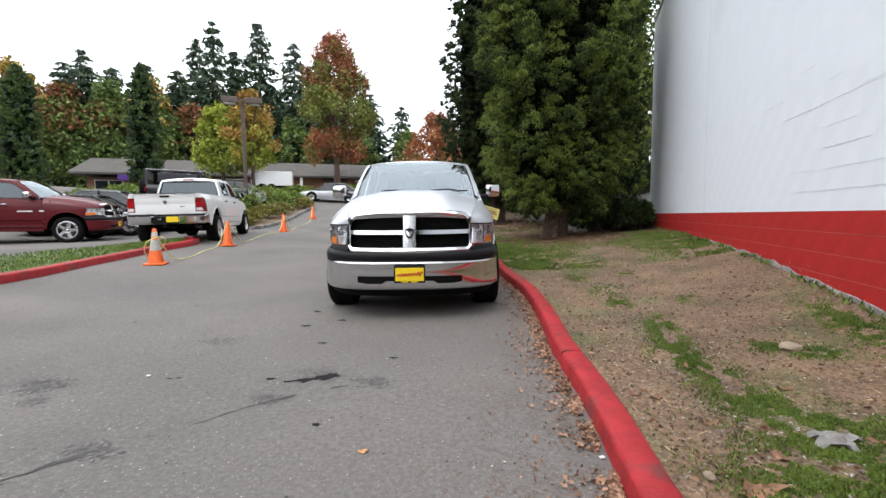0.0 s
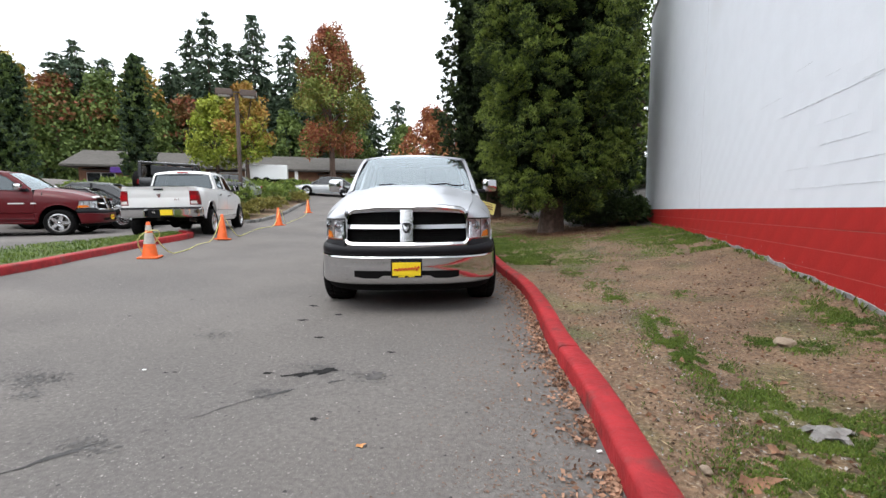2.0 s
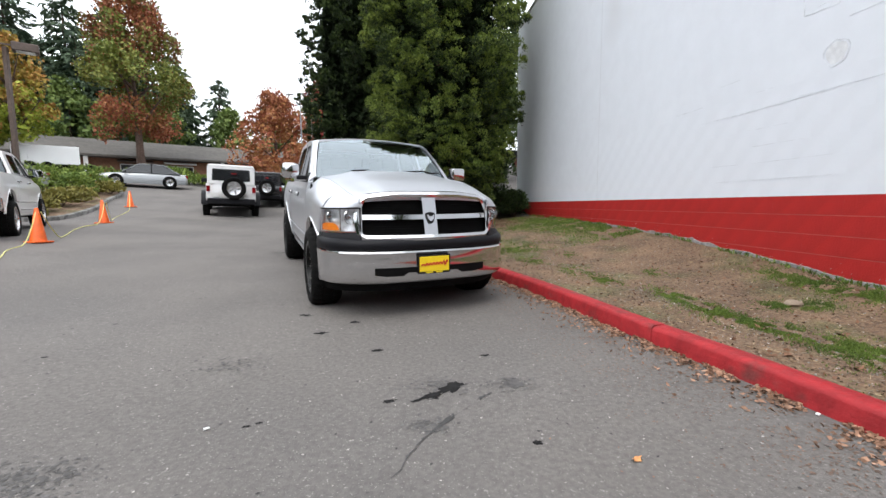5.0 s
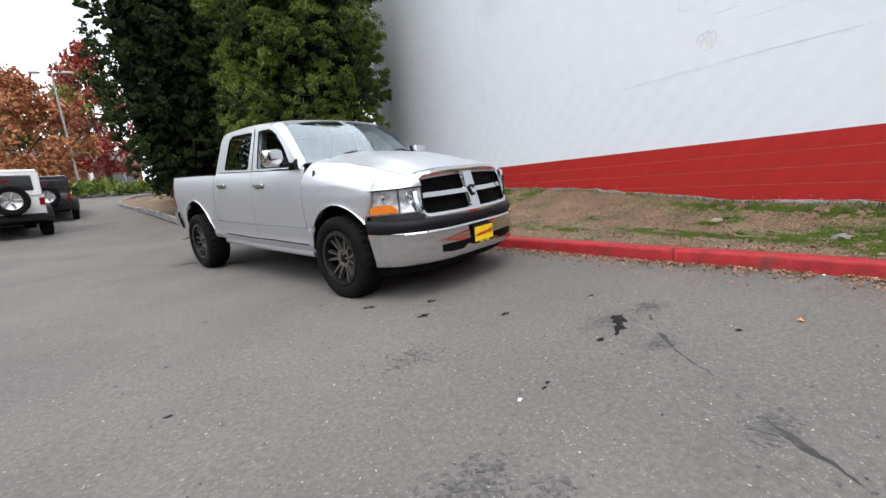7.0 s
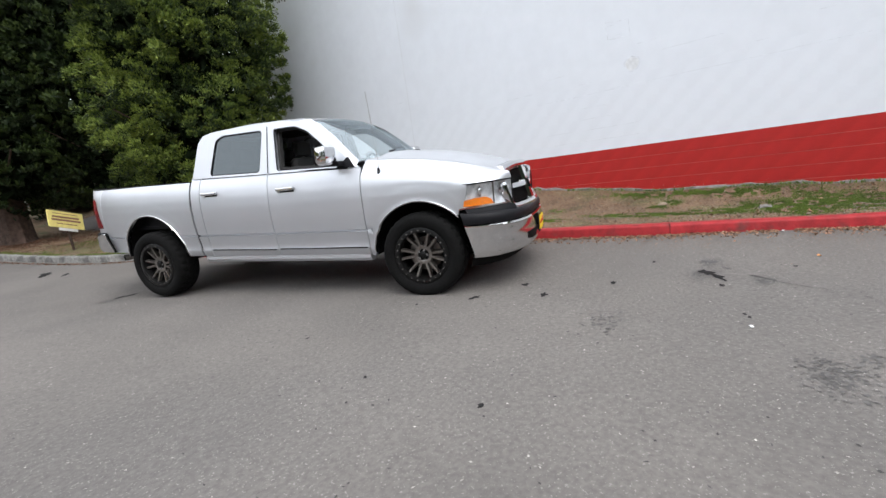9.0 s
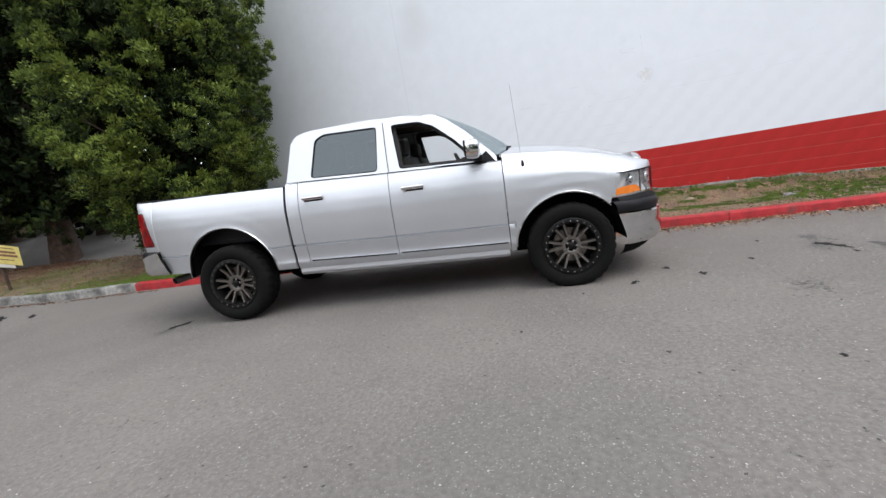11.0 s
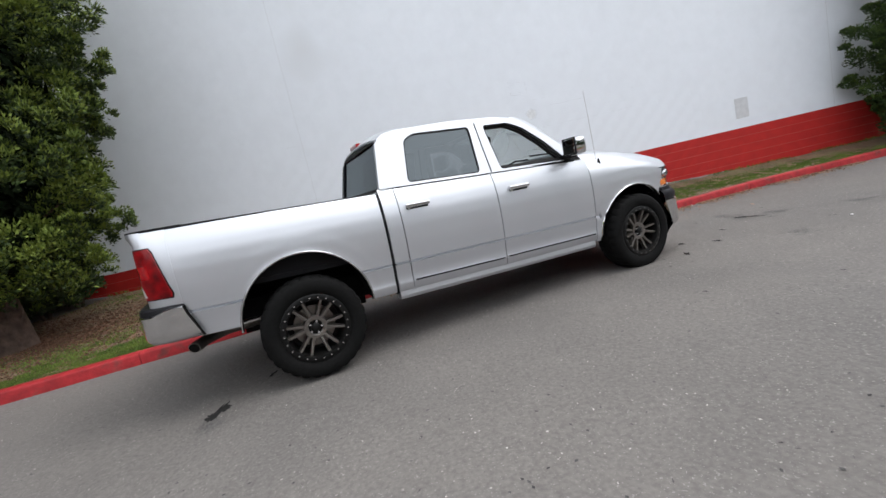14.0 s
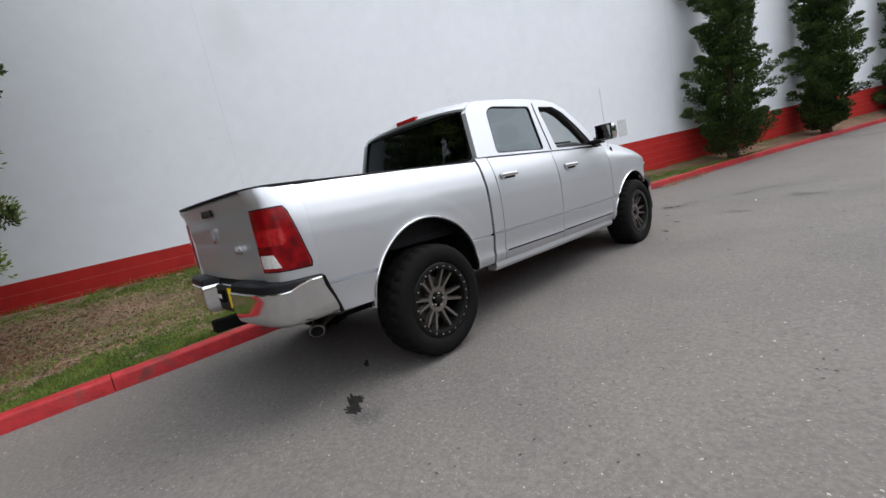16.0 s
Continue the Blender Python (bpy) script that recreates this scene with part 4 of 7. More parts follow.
    for i in range(25):
        u = 1 - (1 - i / 24) ** 1.5
        row = []
        for k in range(-10, 11):
            v = k / 10
            x = lerp(-1.155 - 0.07 * v * v, -2.772 + 0.02 * v * v, u)
            edge = along([(-2.74, 1.843), (-2.58, 1.874), (-2.0, 1.890), (-1.55, 1.878), (-1.3, 1.856), (-1.16, 1.836)], x)
            y = v * (along([(-2.74, 0.765), (-2.0, 0.775), (-1.3, 0.742)], x))
            row.append((x, y, edge + 0.058 * (1 - 0.3 * step(-1.7, -1.15, x)) * (1 - abs(v) ** 2.4) + 0.006 * math.exp(-((abs(v) - 0.86) / 0.05) ** 2) - 0.046 * max(0.0, (-2.66 - x) / 0.11) ** 1.8))
        rows.append(row)
    part("roof", thick(rows, (0, 0, -0.02)), paint, t, smooth=True)
    back_place = lambda a, b, d: (-2.85 + 0.10 * (b - 1.38) / 0.46 + 0.03 * (abs(a) / 0.9) ** 4 + d, a, b)
    glass_loop = rounded([(-0.84, 1.385), (0.84, 1.385), (0.735, 1.808), (-0.735, 1.808)], 0.05)
    cab_back = part("cab_back", sheet(dense([(-0.925, 1.33), (0.925, 1.33), (0.785, 1.815), (0.62, 1.832), (0.0, 1.848), (-0.62, 1.832), (-0.785, 1.815)], 0.15), [glass_loop], back_place, 0.03), paint, t)
    part("rear_glass", sheet(glass_loop, [], lambda a, b, d: back_place(a, b, d + 0.008), 0.004), TINTED, cab_back, "black tinted rear glass").visible_shadow = False
    part("gasket", outline_bar(dense(glass_loop, 0.1), [(-0.012, -0.004), (0.014, -0.004), (0.014, 0.006), (-0.012, 0.006)], back_place), BLACK_PLASTIC, cab_back)
    part("brake_light", box(0.05, 0.30, 0.036, (-2.752, 0, 1.872), 0.008), RED_LENS_LIGHT, cab_back, "red third brake light")
    part("cab_wall", box(0.03, 1.74, 0.86, (-2.845, 0, 0.93)), paint, t)
    # front: grille, bumper, plate
    gr_out = dense(rounded([(-0.665, 0.825), (0.665, 0.825), (0.695, 1.02), (0.625, 1.19), (0.32, 1.225), (-0.32, 1.225), (-0.625, 1.19), (-0.695, 1.02)], 0.07), 0.05)
    sec = [(-0.03, 0.012), (-0.025, -0.012), (0.0, -0.024), (0.025, -0.012), (0.03, 0.05), (-0.03, 0.05)]
    grille = part("grille_surround", outline_bar(gr_out, sec, grille_place), CHROME, t, "chrome grille surround", True)
    part("grille_bar_upright", outline_bar([(0, lerp(0.825, 1.21, i / 6)) for i in range(7)], [(-0.078, 0.03), (-0.068, -0.004), (0.068, -0.004), (0.078, 0.03)], grille_place, False), CHROME, grille, smooth=True)
    part("grille_bar_across", outline_bar([(lerp(-0.68, 0.68, i / 16), 1.015) for i in range(17)], [(-0.03, 0.03), (-0.022, -0.002), (0.022, -0.002), (0.03, 0.03)], grille_place, False), CHROME, grille, smooth=True)
    part("grille_mesh", grid([[grille_place(lerp(-0.68, 0.68, i / 12), z, 0.07) for i in range(13)] for z in (0.80, 0.9, 1.0, 1.1, 1.21)]), GRILLE_MESH, grille)
    for z in [0.835 + 0.022 * i for i in range(17)]:
        if abs(z - 1.02) > 0.03:
            part("mesh_wire", outline_bar([(lerp(-0.64, 0.64, i / 12), z) for i in range(13)], [(-0.003, 0.055), (0.003, 0.055), (0.003, 0.066), (-0.003, 0.066)], grille_place, False), GRILLE_MESH, grille)
    badge = part("badge", sheet(rounded([(-0.048, 1.05), (-0.04, 1.0), (-0.018, 0.955), (0.018, 0.955), (0.04, 1.0), (0.048, 1.05), (0.0, 1.062)], 0.012), [], lambda a, b, d: grille_place(a, b, d - 0.02), 0.02), WHEEL_BLACK, grille, "dark shield badge")
    part("badge_relief", sheet(rounded([(-0.036, 1.045), (-0.03, 1.0), (0.0, 0.97), (0.03, 1.0), (0.036, 1.045), (0.012, 1.02), (-0.012, 1.02)], 0.008), [], lambda a, b, d: grille_place(a, b, d - 0.026), 0.01), CHROME, grille)
    ys = [math.sin(lerp(-1, 1, i / 40) * math.pi / 2) * 0.995 for i in range(41)]

    def wrap(profile, front=1.0, back_x=0.415):
        rows = []
        for d, z in profile:
            end = back_x + 0.02 + 0.10 * step(0.86, 0.36, z) + min(d, 0) * 0.4
            wide = 1.0 + min(d, 0) * 0.3
            rows.append([(end, -wide, z)] + [(max(bumper_x(y, front, back_x) + d, end), y * wide, z) for y in ys] + [(end, wide, z)])
        return rows

    bumper = part("front_bumper", grid(wrap([(-0.10, 0.395), (-0.03, 0.40), (0.0, 0.425), (0.014, 0.47), (0.012, 0.60), (0.006, 0.68), (0.012, 0.69), (0.004, 0.705), (-0.05, 0.712)])), bump_mat, t, "chrome front bumper" if chrome_bumper else "", True)
    part("bumper_pad", grid(wrap([(-0.05, 0.712), (-0.012, 0.716), (0.0, 0.735), (0.0, 0.775), (-0.018, 0.805), (-0.05, 0.822), (-0.16, 0.828), (-0.30, 0.83)])), BLACK_PLASTIC, bumper, "black plastic step pad", True)
    slot = [(-0.56, 0.555), (-0.56, 0.49), (-0.46, 0.475), (-0.30, 0.475), (-0.25, 0.505), (0.25, 0.505), (0.30, 0.475), (0.46, 0.475), (0.56, 0.49), (0.56, 0.555)]
    part("lower_intake", sheet(dense(slot, 0.06), [], lambda a, b, d: (bumper_x(a) + 0.0175 - d, a, b), 0.012), GRILLE_MESH, bumper, "black lower air slot")
    part("air_dam", grid(wrap([(-0.07, 0.40), (-0.12, 0.34), (-0.18, 0.30)])), DARK, bumper, smooth=True)
    plate = part("plate_frame", box(0.016, 0.33, 0.178, (1.028, 0.0, 0.575), 0.006), BLACK_PLASTIC, bumper, "black plate frame")
    part("plate_sheet", box(0.006, 0.30, 0.142, (1.036, 0.0, 0.578), 0.002), YELLOW, bumper, "yellow dealer plate")
    script = [(0.135 - 0.27 * i / 40, 0.572 + 0.014 * i / 40 * -1 + 0.014 + (0.026 if i < 7 else 0.013) * math.sin(i * 1.25) * (1 if i < 36 else 0.3)) for i in range(41)]
    part("plate_mark", outline_bar(script, [(-0.0065, -0.002), (0.0065, -0.002), (0.0065, 0.002), (-0.0065, 0.002)], lambda a, b, d: (1.041 - d, a, b), False), INK_RED, bumper, "red script mark")
    for y in (-0.05, 0.05):
        part("plate_bar", box(0.004, 0.07, 0.012, (1.037, y, 0.498)), YELLOW, bumper)
    # tailgate, rear bumper, tow hitch, exhaust
    rows = []
    for j, (d, z) in enumerate(((0.0, 0.80), (-0.004, 0.84), (-0.012, 0.90), (-0.006, 1.05), (-0.004, 1.08), (-0.012, 1.10), (-0.012, 1.22), (-0.016, 1.27), (-0.034, 1.33), (-0.040, 1.352), (-0.03, 1.370), (0.03, 1.376))):
        rows.append([(-4.668 + d - 0.02 * (1 - (y / 0.76) ** 2), y, z) for y in [lerp(-0.726, 0.726, i / 16) for i in range(17)]])
    gate = part("tailgate", thick(rows, (0.04, 0, 0), True), paint, t, "tailgate with a flared top lip", True)
    part("gate_cap", sweep([(-4.69 - 0.02 * (1 - (y / 0.76) ** 2), y, 1.377) for y in (-0.73, -0.36, 0.0, 0.36, 0.73)], [(-0.03, -0.004), (0.05, -0.004), (0.05, 0.008), (-0.03, 0.008)]), BLACK_PLASTIC, gate)
    part("gate_handle", box(0.02, 0.24, 0.05, (-4.716, 0, 1.292), 0.008), BLACK_PLASTIC, gate, "dark latch recess")
    part("gate_badge", sheet(rounded([(-0.05, 1.17), (-0.04, 1.11), (0.0, 1.06), (0.04, 1.11), (0.05, 1.17), (0.0, 1.18)], 0.012), [], lambda a, b, d: (-4.702 - 0.012 + d, a, b), 0.02), CHROME, gate, "chrome shield badge")
    for y, word in ((-0.42, "4X4"),):
        f = bpy.data.curves.new("lettering", "FONT")
        f.body, f.size, f.extrude, f.align_x = word, 0.075, 0.004, "CENTER"
        o = new("lettering", f)
        o.matrix_basis = pose(-4.702, y, 0.985, 90, 0, -90)
        dg = bpy.context.evaluated_depsgraph_get()
        me = bpy.data.meshes.new_from_object(o.evaluated_get(dg))
        bpy.data.objects.remove(o)
        me.materials.clear()
        me.materials.append(CHROME)
        w = new("lettering", me)
        w.parent, w.matrix_basis = gate, pose(-4.702, y, 0.985, 90, 0, -90)
        tagged(w, "chrome letters reading 4X4")
    for s in (-1, 1):
        part("gate_seam", box(0.02, 0.014, 0.57, (-4.660, s * 0.731, 1.085)), DARK, t)
    half = [(-4.482, 0.985, 0, 1), (-4.50, 0.988, 0, 1), (-4.53, 0.989, 0, 1), (-4.56, 0.988, 0, 1), (-4.60, 0.983, 0, 1), (-4.66, 0.968, -0.3, 0.95), (-4.725, 0.92, -0.7, 0.7), (-4.768, 0.82, -0.95, 0.3), (-4.795, 0.6, -1, 0.1), (-4.804, 0.38, -1, 0), (-4.805, 0.355, -1, 0), (-4.80, 0.345, -1, 0), (-4.70, 0.30, -1, 0), (-4.69, 0.29, -1, 0)]
    plan = half + [(-4.69, 0.0, -1, 0)] + [(x, -y, a, -b) for x, y, a, b in reversed(half)]
    lift = lambda x, z, low: z + (low * step(-4.63, -4.58, x))

    def ring_at(z, inset, low=0.0, slant=0.0):
        return [(x - a * inset + (slant if x > -4.49 else 0), y - b * inset, lift(x, z, low)) for x, y, a, b in plan]

    rb = part("rear_bumper", grid([ring_at(0.525, 0.11, 0, 0.07), ring_at(0.529, 0.055, 0, 0.07), ring_at(0.545, 0.022, 0, 0.068), ring_at(0.575, 0.006, 0, 0.06), ring_at(0.62, 0.0, 0, 0.045), ring_at(0.715, 0.003, 0.02, 0.02), ring_at(0.742, 0.0, 0.04, 0.0), ring_at(0.750, 0.012, 0.04, 0)], True), bump_mat, t, "chrome rear step bumper", True)
    part("step_pad", grid([ring_at(0.751, 0.010, 0.04), ring_at(0.79, 0.016, 0.008), ring_at(0.802, 0.03, 0.004), ring_at(0.806, 0.10, 0.002), ring_at(0.806, 0.2, 0.0)], True), BLACK_PLASTIC, rb, "black step pad", True)
    for s in (-1, 1):
        part("end_gap", sweep([(-4.487, s * 0.980, 0.79), (-4.474, s * 0.980, 0.73), (-4.434, s * 0.974, 0.62), (-4.408, s * 0.966, 0.54)], [(-0.012, -0.009), (0.012, -0.009), (0.012, 0.009), (-0.012, 0.009)]), DARK, rb)
    part("hitch_recess", box(0.03, 0.60, 0.20, (-4.70, 0, 0.645), 0.012), BLACK_PLASTIC, rb)
    part("plate_sheet", box(0.006, 0.30, 0.15, (-4.720, -0.15, 0.66), 0.002), YELLOW, rb, "yellow dealer plate")
    part("tow_socket", box(0.03, 0.12, 0.09, (-4.722, 0.15, 0.665), 0.006), GRILLE_MESH, rb, "black trailer socket")
    for y in (0.128, 0.172):
        part("socket_cap", box(0.006, 0.026, 0.034, (-4.739, y, 0.67), 0.002), WHITE_LENS, rb)
    part("tow_bar", box(0.5, 0.09, 0.09, (-4.62, 0, 0.49), 0.012), DARK, t)
    ex = [(-3.9, -0.55, 0.47), (-4.3, -0.58, 0.46), (-4.45, -0.68, 0.44), (-4.52, -0.80, 0.42)]
    tip = part("exhaust_tip", tube(ex, 0.042, 14), GUNMETAL, t, "steel exhaust tip", True)
    part("bore", tube([ex[-2], (ex[-1][0] - 0.0035, ex[-1][1] - 0.006, ex[-1][2] - 0.001)], 0.034, 14), DARK, tip)
    # bed, underbody, cabin
    part("bed_floor", box(1.74, 1.70, 0.04, (-3.76, 0, 0.83)), BLACK_PLASTIC, t)
    part("underbody", box(4.9, 1.15, 0.24, (-2.0, 0, 0.55), 0.03), DARK, t)
    part("inner_shell", box(2.2, 1.72, 0.45, (-1.75, 0, 0.72)), INTERIOR, t)
    part("engine_block", box(1.25, 1.2, 0.6, (0.1, 0, 0.86)), DARK, t)
    part("axle", cyl(0.06, 1.7, (REAR_AXLE, 0, radius), "y"), DARK, t)
    part("front_axle", cyl(0.05, 1.7, (0, 0, radius), "y"), DARK, t)
    part("diff_housing", cyl(0.14, 0.2, (REAR_AXLE, 0, radius), "x"), DARK, t)
    part("dashboard", box(0.30, 1.46, 0.22, (-0.86, 0, 1.30), 0.05), INTERIOR, t)
    part("headliner", box(1.15, 1.30, 0.02, (-2.0, 0, 1.855)), INTERIOR, t)
    wheel_ring = [(0.175 * math.cos(2 * math.pi * i / 24), 0.175 * math.sin(2 * math.pi * i / 24)) for i in range(24)]
    part("steering_wheel", outline_bar(wheel_ring, [(-0.015, -0.015), (0.015, -0.015), (0.015, 0.015), (-0.015, 0.015)], lambda a, b, d: (-1.08 - 0.4 * b + d, 0.38 + a, 1.33 + 0.9 * b)), INTERIOR, t, smooth=True)
    part("rear_view_mirror", box(0.03, 0.22, 0.06, (-1.18, 0, 1.74), 0.015), INTERIOR, t)
    for x, y in ((-1.55, 0.38), (-1.55, -0.38), (-2.40, 0.40), (-2.40, -0.40)):
        seat = part("seat_back", box(0.14, 0.52, 0.62, (x, y, 1.20), 0.06, turn=pose(0, 0, 0, 0, -12, 0)), INTERIOR, t, smooth=True)
        part("headrest", box(0.10, 0.26, 0.17, (x - 0.10, y, 1.60), 0.04), INTERIOR, seat, smooth=True)
    part("antenna", tube([(-0.39, -0.90, 1.255), (-0.40, -0.90, 1.50), (-0.43, -0.90, 2.02)], 0.0016, 6), GUNMETAL, t, "thin whip antenna")
    part("antenna_foot", cyl(0.030, 0.11, (-0.385, -0.93, 1.245), r2=0.010, seg=12), BLACK_PLASTIC, t)
    for ob in t.children_recursive:
        if ob.type == "MESH" and not ob.name.startswith(("rail", "bed", "antenna")):
            for v in ob.data.vertices:
                if v.co.x < -0.45 and v.co.z > 1.40 and ob.parent.name[:5] != "wheel":
                    v.co.z = 1.40 + (v.co.z - 1.40) * 1.045
    # the body sits on its springs with the tail raised
    for ob in t.children_recursive:
        if ob.type == "MESH" and ob.parent.name[:5] != "wheel" and "axle" not in ob.name and "diff" not in ob.name and ob.matrix_basis == Matrix():
            for v in ob.data.vertices:
                v.co.x -= 0.047 * min(max((-4.50 - v.co.x) / 0.16, 0.0), 1.0)
                low, high = along(RAKE_LOW, v.co.x), along(RAKE_HIGH, v.co.x)
                v.co.z += lerp(low, high, min(max((v.co.z - 0.95) / 0.4, 0.0), 1.0))
        elif ob.type == "MESH" and ob.parent.name[:5] != "wheel" and ob.name[:5] in ("bulb_", "lette"):
            ob.matrix_basis = Matrix.Translation((-0.047 if ob.matrix_basis.translation.x < -4.6 else 0, 0, along(RAKE_LOW, ob.matrix_basis.translation.x))) @ ob.matrix_basis
    return t


TRUCK = Matrix.Translation((-2.120, 5.033, 0.066)) @ pose(0, 0, 0, 0, 0, -71.2) @ pose(0, 0, 0, 0, 1.67, 0)
make_pickup(TRUCK, PAINT, "silver crew-cab pickup truck with black wheels parked along the red kerb")


# ---- plants ----
def leaf_mesh(pts, axes, length, width, rng):
    """One rhombic leaf a point, along its axis, as one list of faces."""
    n = len(pts)
    axes = axes / np.maximum(np.linalg.norm(axes, axis=1, keepdims=True), 1e-6)
    other = rng.normal(size=(n, 3))
    side = np.cross(axes, other)
    side /= np.maximum(np.linalg.norm(side, axis=1, keepdims=True), 1e-6)
    ln = (length * rng.uniform(0.6, 1.3, n))[:, None]
    wd = (width * rng.uniform(0.6, 1.3, n))[:, None]
    v = np.stack([pts - axes * ln * 0.4, pts + side * wd * 0.5, pts + axes * ln * 0.6, pts - side * wd * 0.5], 1).reshape(-1, 3)
    f = np.arange(4 * n).reshape(n, 4)
    return v, [], f


def ball_points(n, rng):
    d = rng.normal(size=(n, 3))
    return d / np.linalg.norm(d, axis=1, keepdims=True)


def trunk_mesh(path, r0, r1, seg=9):
    """A tapered, slightly ridged stem."""
    verts, faces = [], []
    k = len(path)
    for i, p in enumerate(path):
        r = lerp(r0, r1, i / (k - 1)) * (1.35 if i == 0 else 1)
        for q in range(seg):
            a = 2 * math.pi * q / seg
            rr = r * (1 + 0.12 * math.sin(3 * a + i))
            verts.append((p[0] + rr * math.cos(a), p[1] + rr * math.sin(a), p[2]))
    for i in range(k - 1):
        for q in range(seg):
            w = (q + 1) % seg
            faces.append((i * seg + q, i * seg + w, (i + 1) * seg + w, (i + 1) * seg + q))
    return verts, [], faces


def evergreen(x, y, z, height, radius, seed, label, branches=300, tufts=11, leaves=42, leaf=0.10, size=0.62, bare=0.9, rise=0.7, rough=0.68, clip=None,
              mat=None, tips=None, name="cypress_tree", shape=None, inner=9000, inner_leaf=0.26, group="evergreens by the wall", flat=1.0):
    """An evergreen of many short boughs, each a flame of tufts; the tufts are fans of fine sprays."""
    x, y = site(x, y) if y > 5 else (x, y)
    mat, tips = mat or CYPRESS, tips or CYPRESS_TIP
    rng = np.random.default_rng(seed)
    t = thing(name, (x, y, z), label, "tree", group=group)
    prof = np.array(shape or [(0, 0.60), (0.06, 0.86), (0.2, 1.0), (0.5, 0.96), (0.8, 0.72), (0.95, 0.34), (1, 0.06)])
    n = branches
    u = (np.arange(n) + rng.uniform(0, 1, n)) / n
    u = u ** 0.92
    ang = np.arange(n) * 2.39996 + rng.normal(size=n) * 0.3
    r = radius * np.interp(u, prof[:, 0], prof[:, 1]) * rng.uniform(rough, 1.0, n)
    out = np.stack([np.cos(ang), np.sin(ang), np.zeros(n)], 1)
    tip = out * r[:, None] + np.stack([np.zeros(n), np.zeros(n), bare + u * (height - bare)], 1)
    aim = out + np.array([0, 0, 1]) * (rise * rng.uniform(0.5, 1.5, n))[:, None] + 0.22 * rng.normal(size=(n, 3))
    aim /= np.linalg.norm(aim, axis=1, keepdims=True)
    ln = size * rng.uniform(0.7, 1.4, n) * np.interp(u, [0, 0.7, 1], [1.0, 0.9, 0.5])
    s = rng.uniform(0, 1, (n, tufts)) ** 0.8
    wide = (0.40 * ln)[:, None] * (0.25 + np.sin(np.pi * np.clip(0.12 + 0.83 * s, 0, 1)))
    mid = tip[:, None] - aim[:, None] * ((1 - s) * ln[:, None])[..., None] + ball_points(n * tufts, rng).reshape(n, tufts, 3) * (wide * rng.uniform(0.5, 1.0, (n, tufts)))[..., None] * np.array([1.0, 1.0, flat])
    young = rng.uniform(-0.28, 0.22, n)[:, None, None]
    fan = ball_points(n * tufts * leaves, rng).reshape(n, tufts, leaves, 3) + 0.55 * aim[:, None, None] + np.array([0, 0, 0.35])
    fan /= np.linalg.norm(fan, axis=3, keepdims=True)
    reach = rng.uniform(0.25, 1.0, (n, tufts, leaves))
    tuft_r = (0.19 * ln)[:, None] * rng.uniform(0.7, 1.3, (n, tufts))
    pts = mid[:, :, None] + fan * (reach * tuft_r[..., None])[..., None]
    axes = fan + 0.45 * aim[:, None, None] + 0.3 * rng.normal(size=fan.shape)
    # outer, upward-facing sprays take the pale colour: light painted onto the tips
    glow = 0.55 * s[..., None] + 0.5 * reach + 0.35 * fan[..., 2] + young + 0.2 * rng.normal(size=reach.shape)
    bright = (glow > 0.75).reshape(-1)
    pts, axes = pts.reshape(-1, 3), axes.reshape(-1, 3)
    # near-black leaves fill the core, standing in for the crown's inner shade
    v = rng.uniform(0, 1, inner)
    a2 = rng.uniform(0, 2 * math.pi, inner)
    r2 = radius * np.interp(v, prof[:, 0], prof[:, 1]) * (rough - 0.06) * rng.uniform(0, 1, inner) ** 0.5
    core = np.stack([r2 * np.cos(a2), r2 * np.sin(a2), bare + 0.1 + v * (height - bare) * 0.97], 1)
    if clip is not None:
        keep = pts[:, 0] + x < clip - 0.04
        pts, axes, bright = pts[keep], axes[keep], bright[keep]
        core = core[core[:, 0] + x < clip - 0.2]
    path = [(0.04 * math.sin(i), 0.04 * math.cos(1.7 * i), lerp(-0.1, height * 0.85, i / 8)) for i in range(9)]
    part("trunk", trunk_mesh(path, 0.09 * radius + 0.09, 0.03), BARK, t, "reddish brown trunk", True)
    for i in range(7):
        a = i * 2.4
        h0 = bare * 0.75 + i * 0.35
        e = (0.75 * radius * math.cos(a), 0.75 * radius * math.sin(a), h0 + 0.9)
        if clip is None or e[0] + x < clip:
            part("limb", trunk_mesh([(0, 0, h0), (e[0] * 0.5, e[1] * 0.5, h0 + 0.35), e], 0.055, 0.02, 6), BARK, t)
    part("inner_growth", leaf_mesh(core, rng.normal(size=core.shape), inner_leaf, inner_leaf * 0.5, rng), SHADE_LEAF, t, "inner sprays coloured dark for the shade inside the crown")
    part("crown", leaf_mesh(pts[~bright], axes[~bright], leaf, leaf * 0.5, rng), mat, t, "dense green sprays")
    part("young_sprays", leaf_mesh(pts[bright], axes[bright], leaf, leaf * 0.42, rng), tips, t, "paler tip sprays, lightened as if lit from above")
    return t


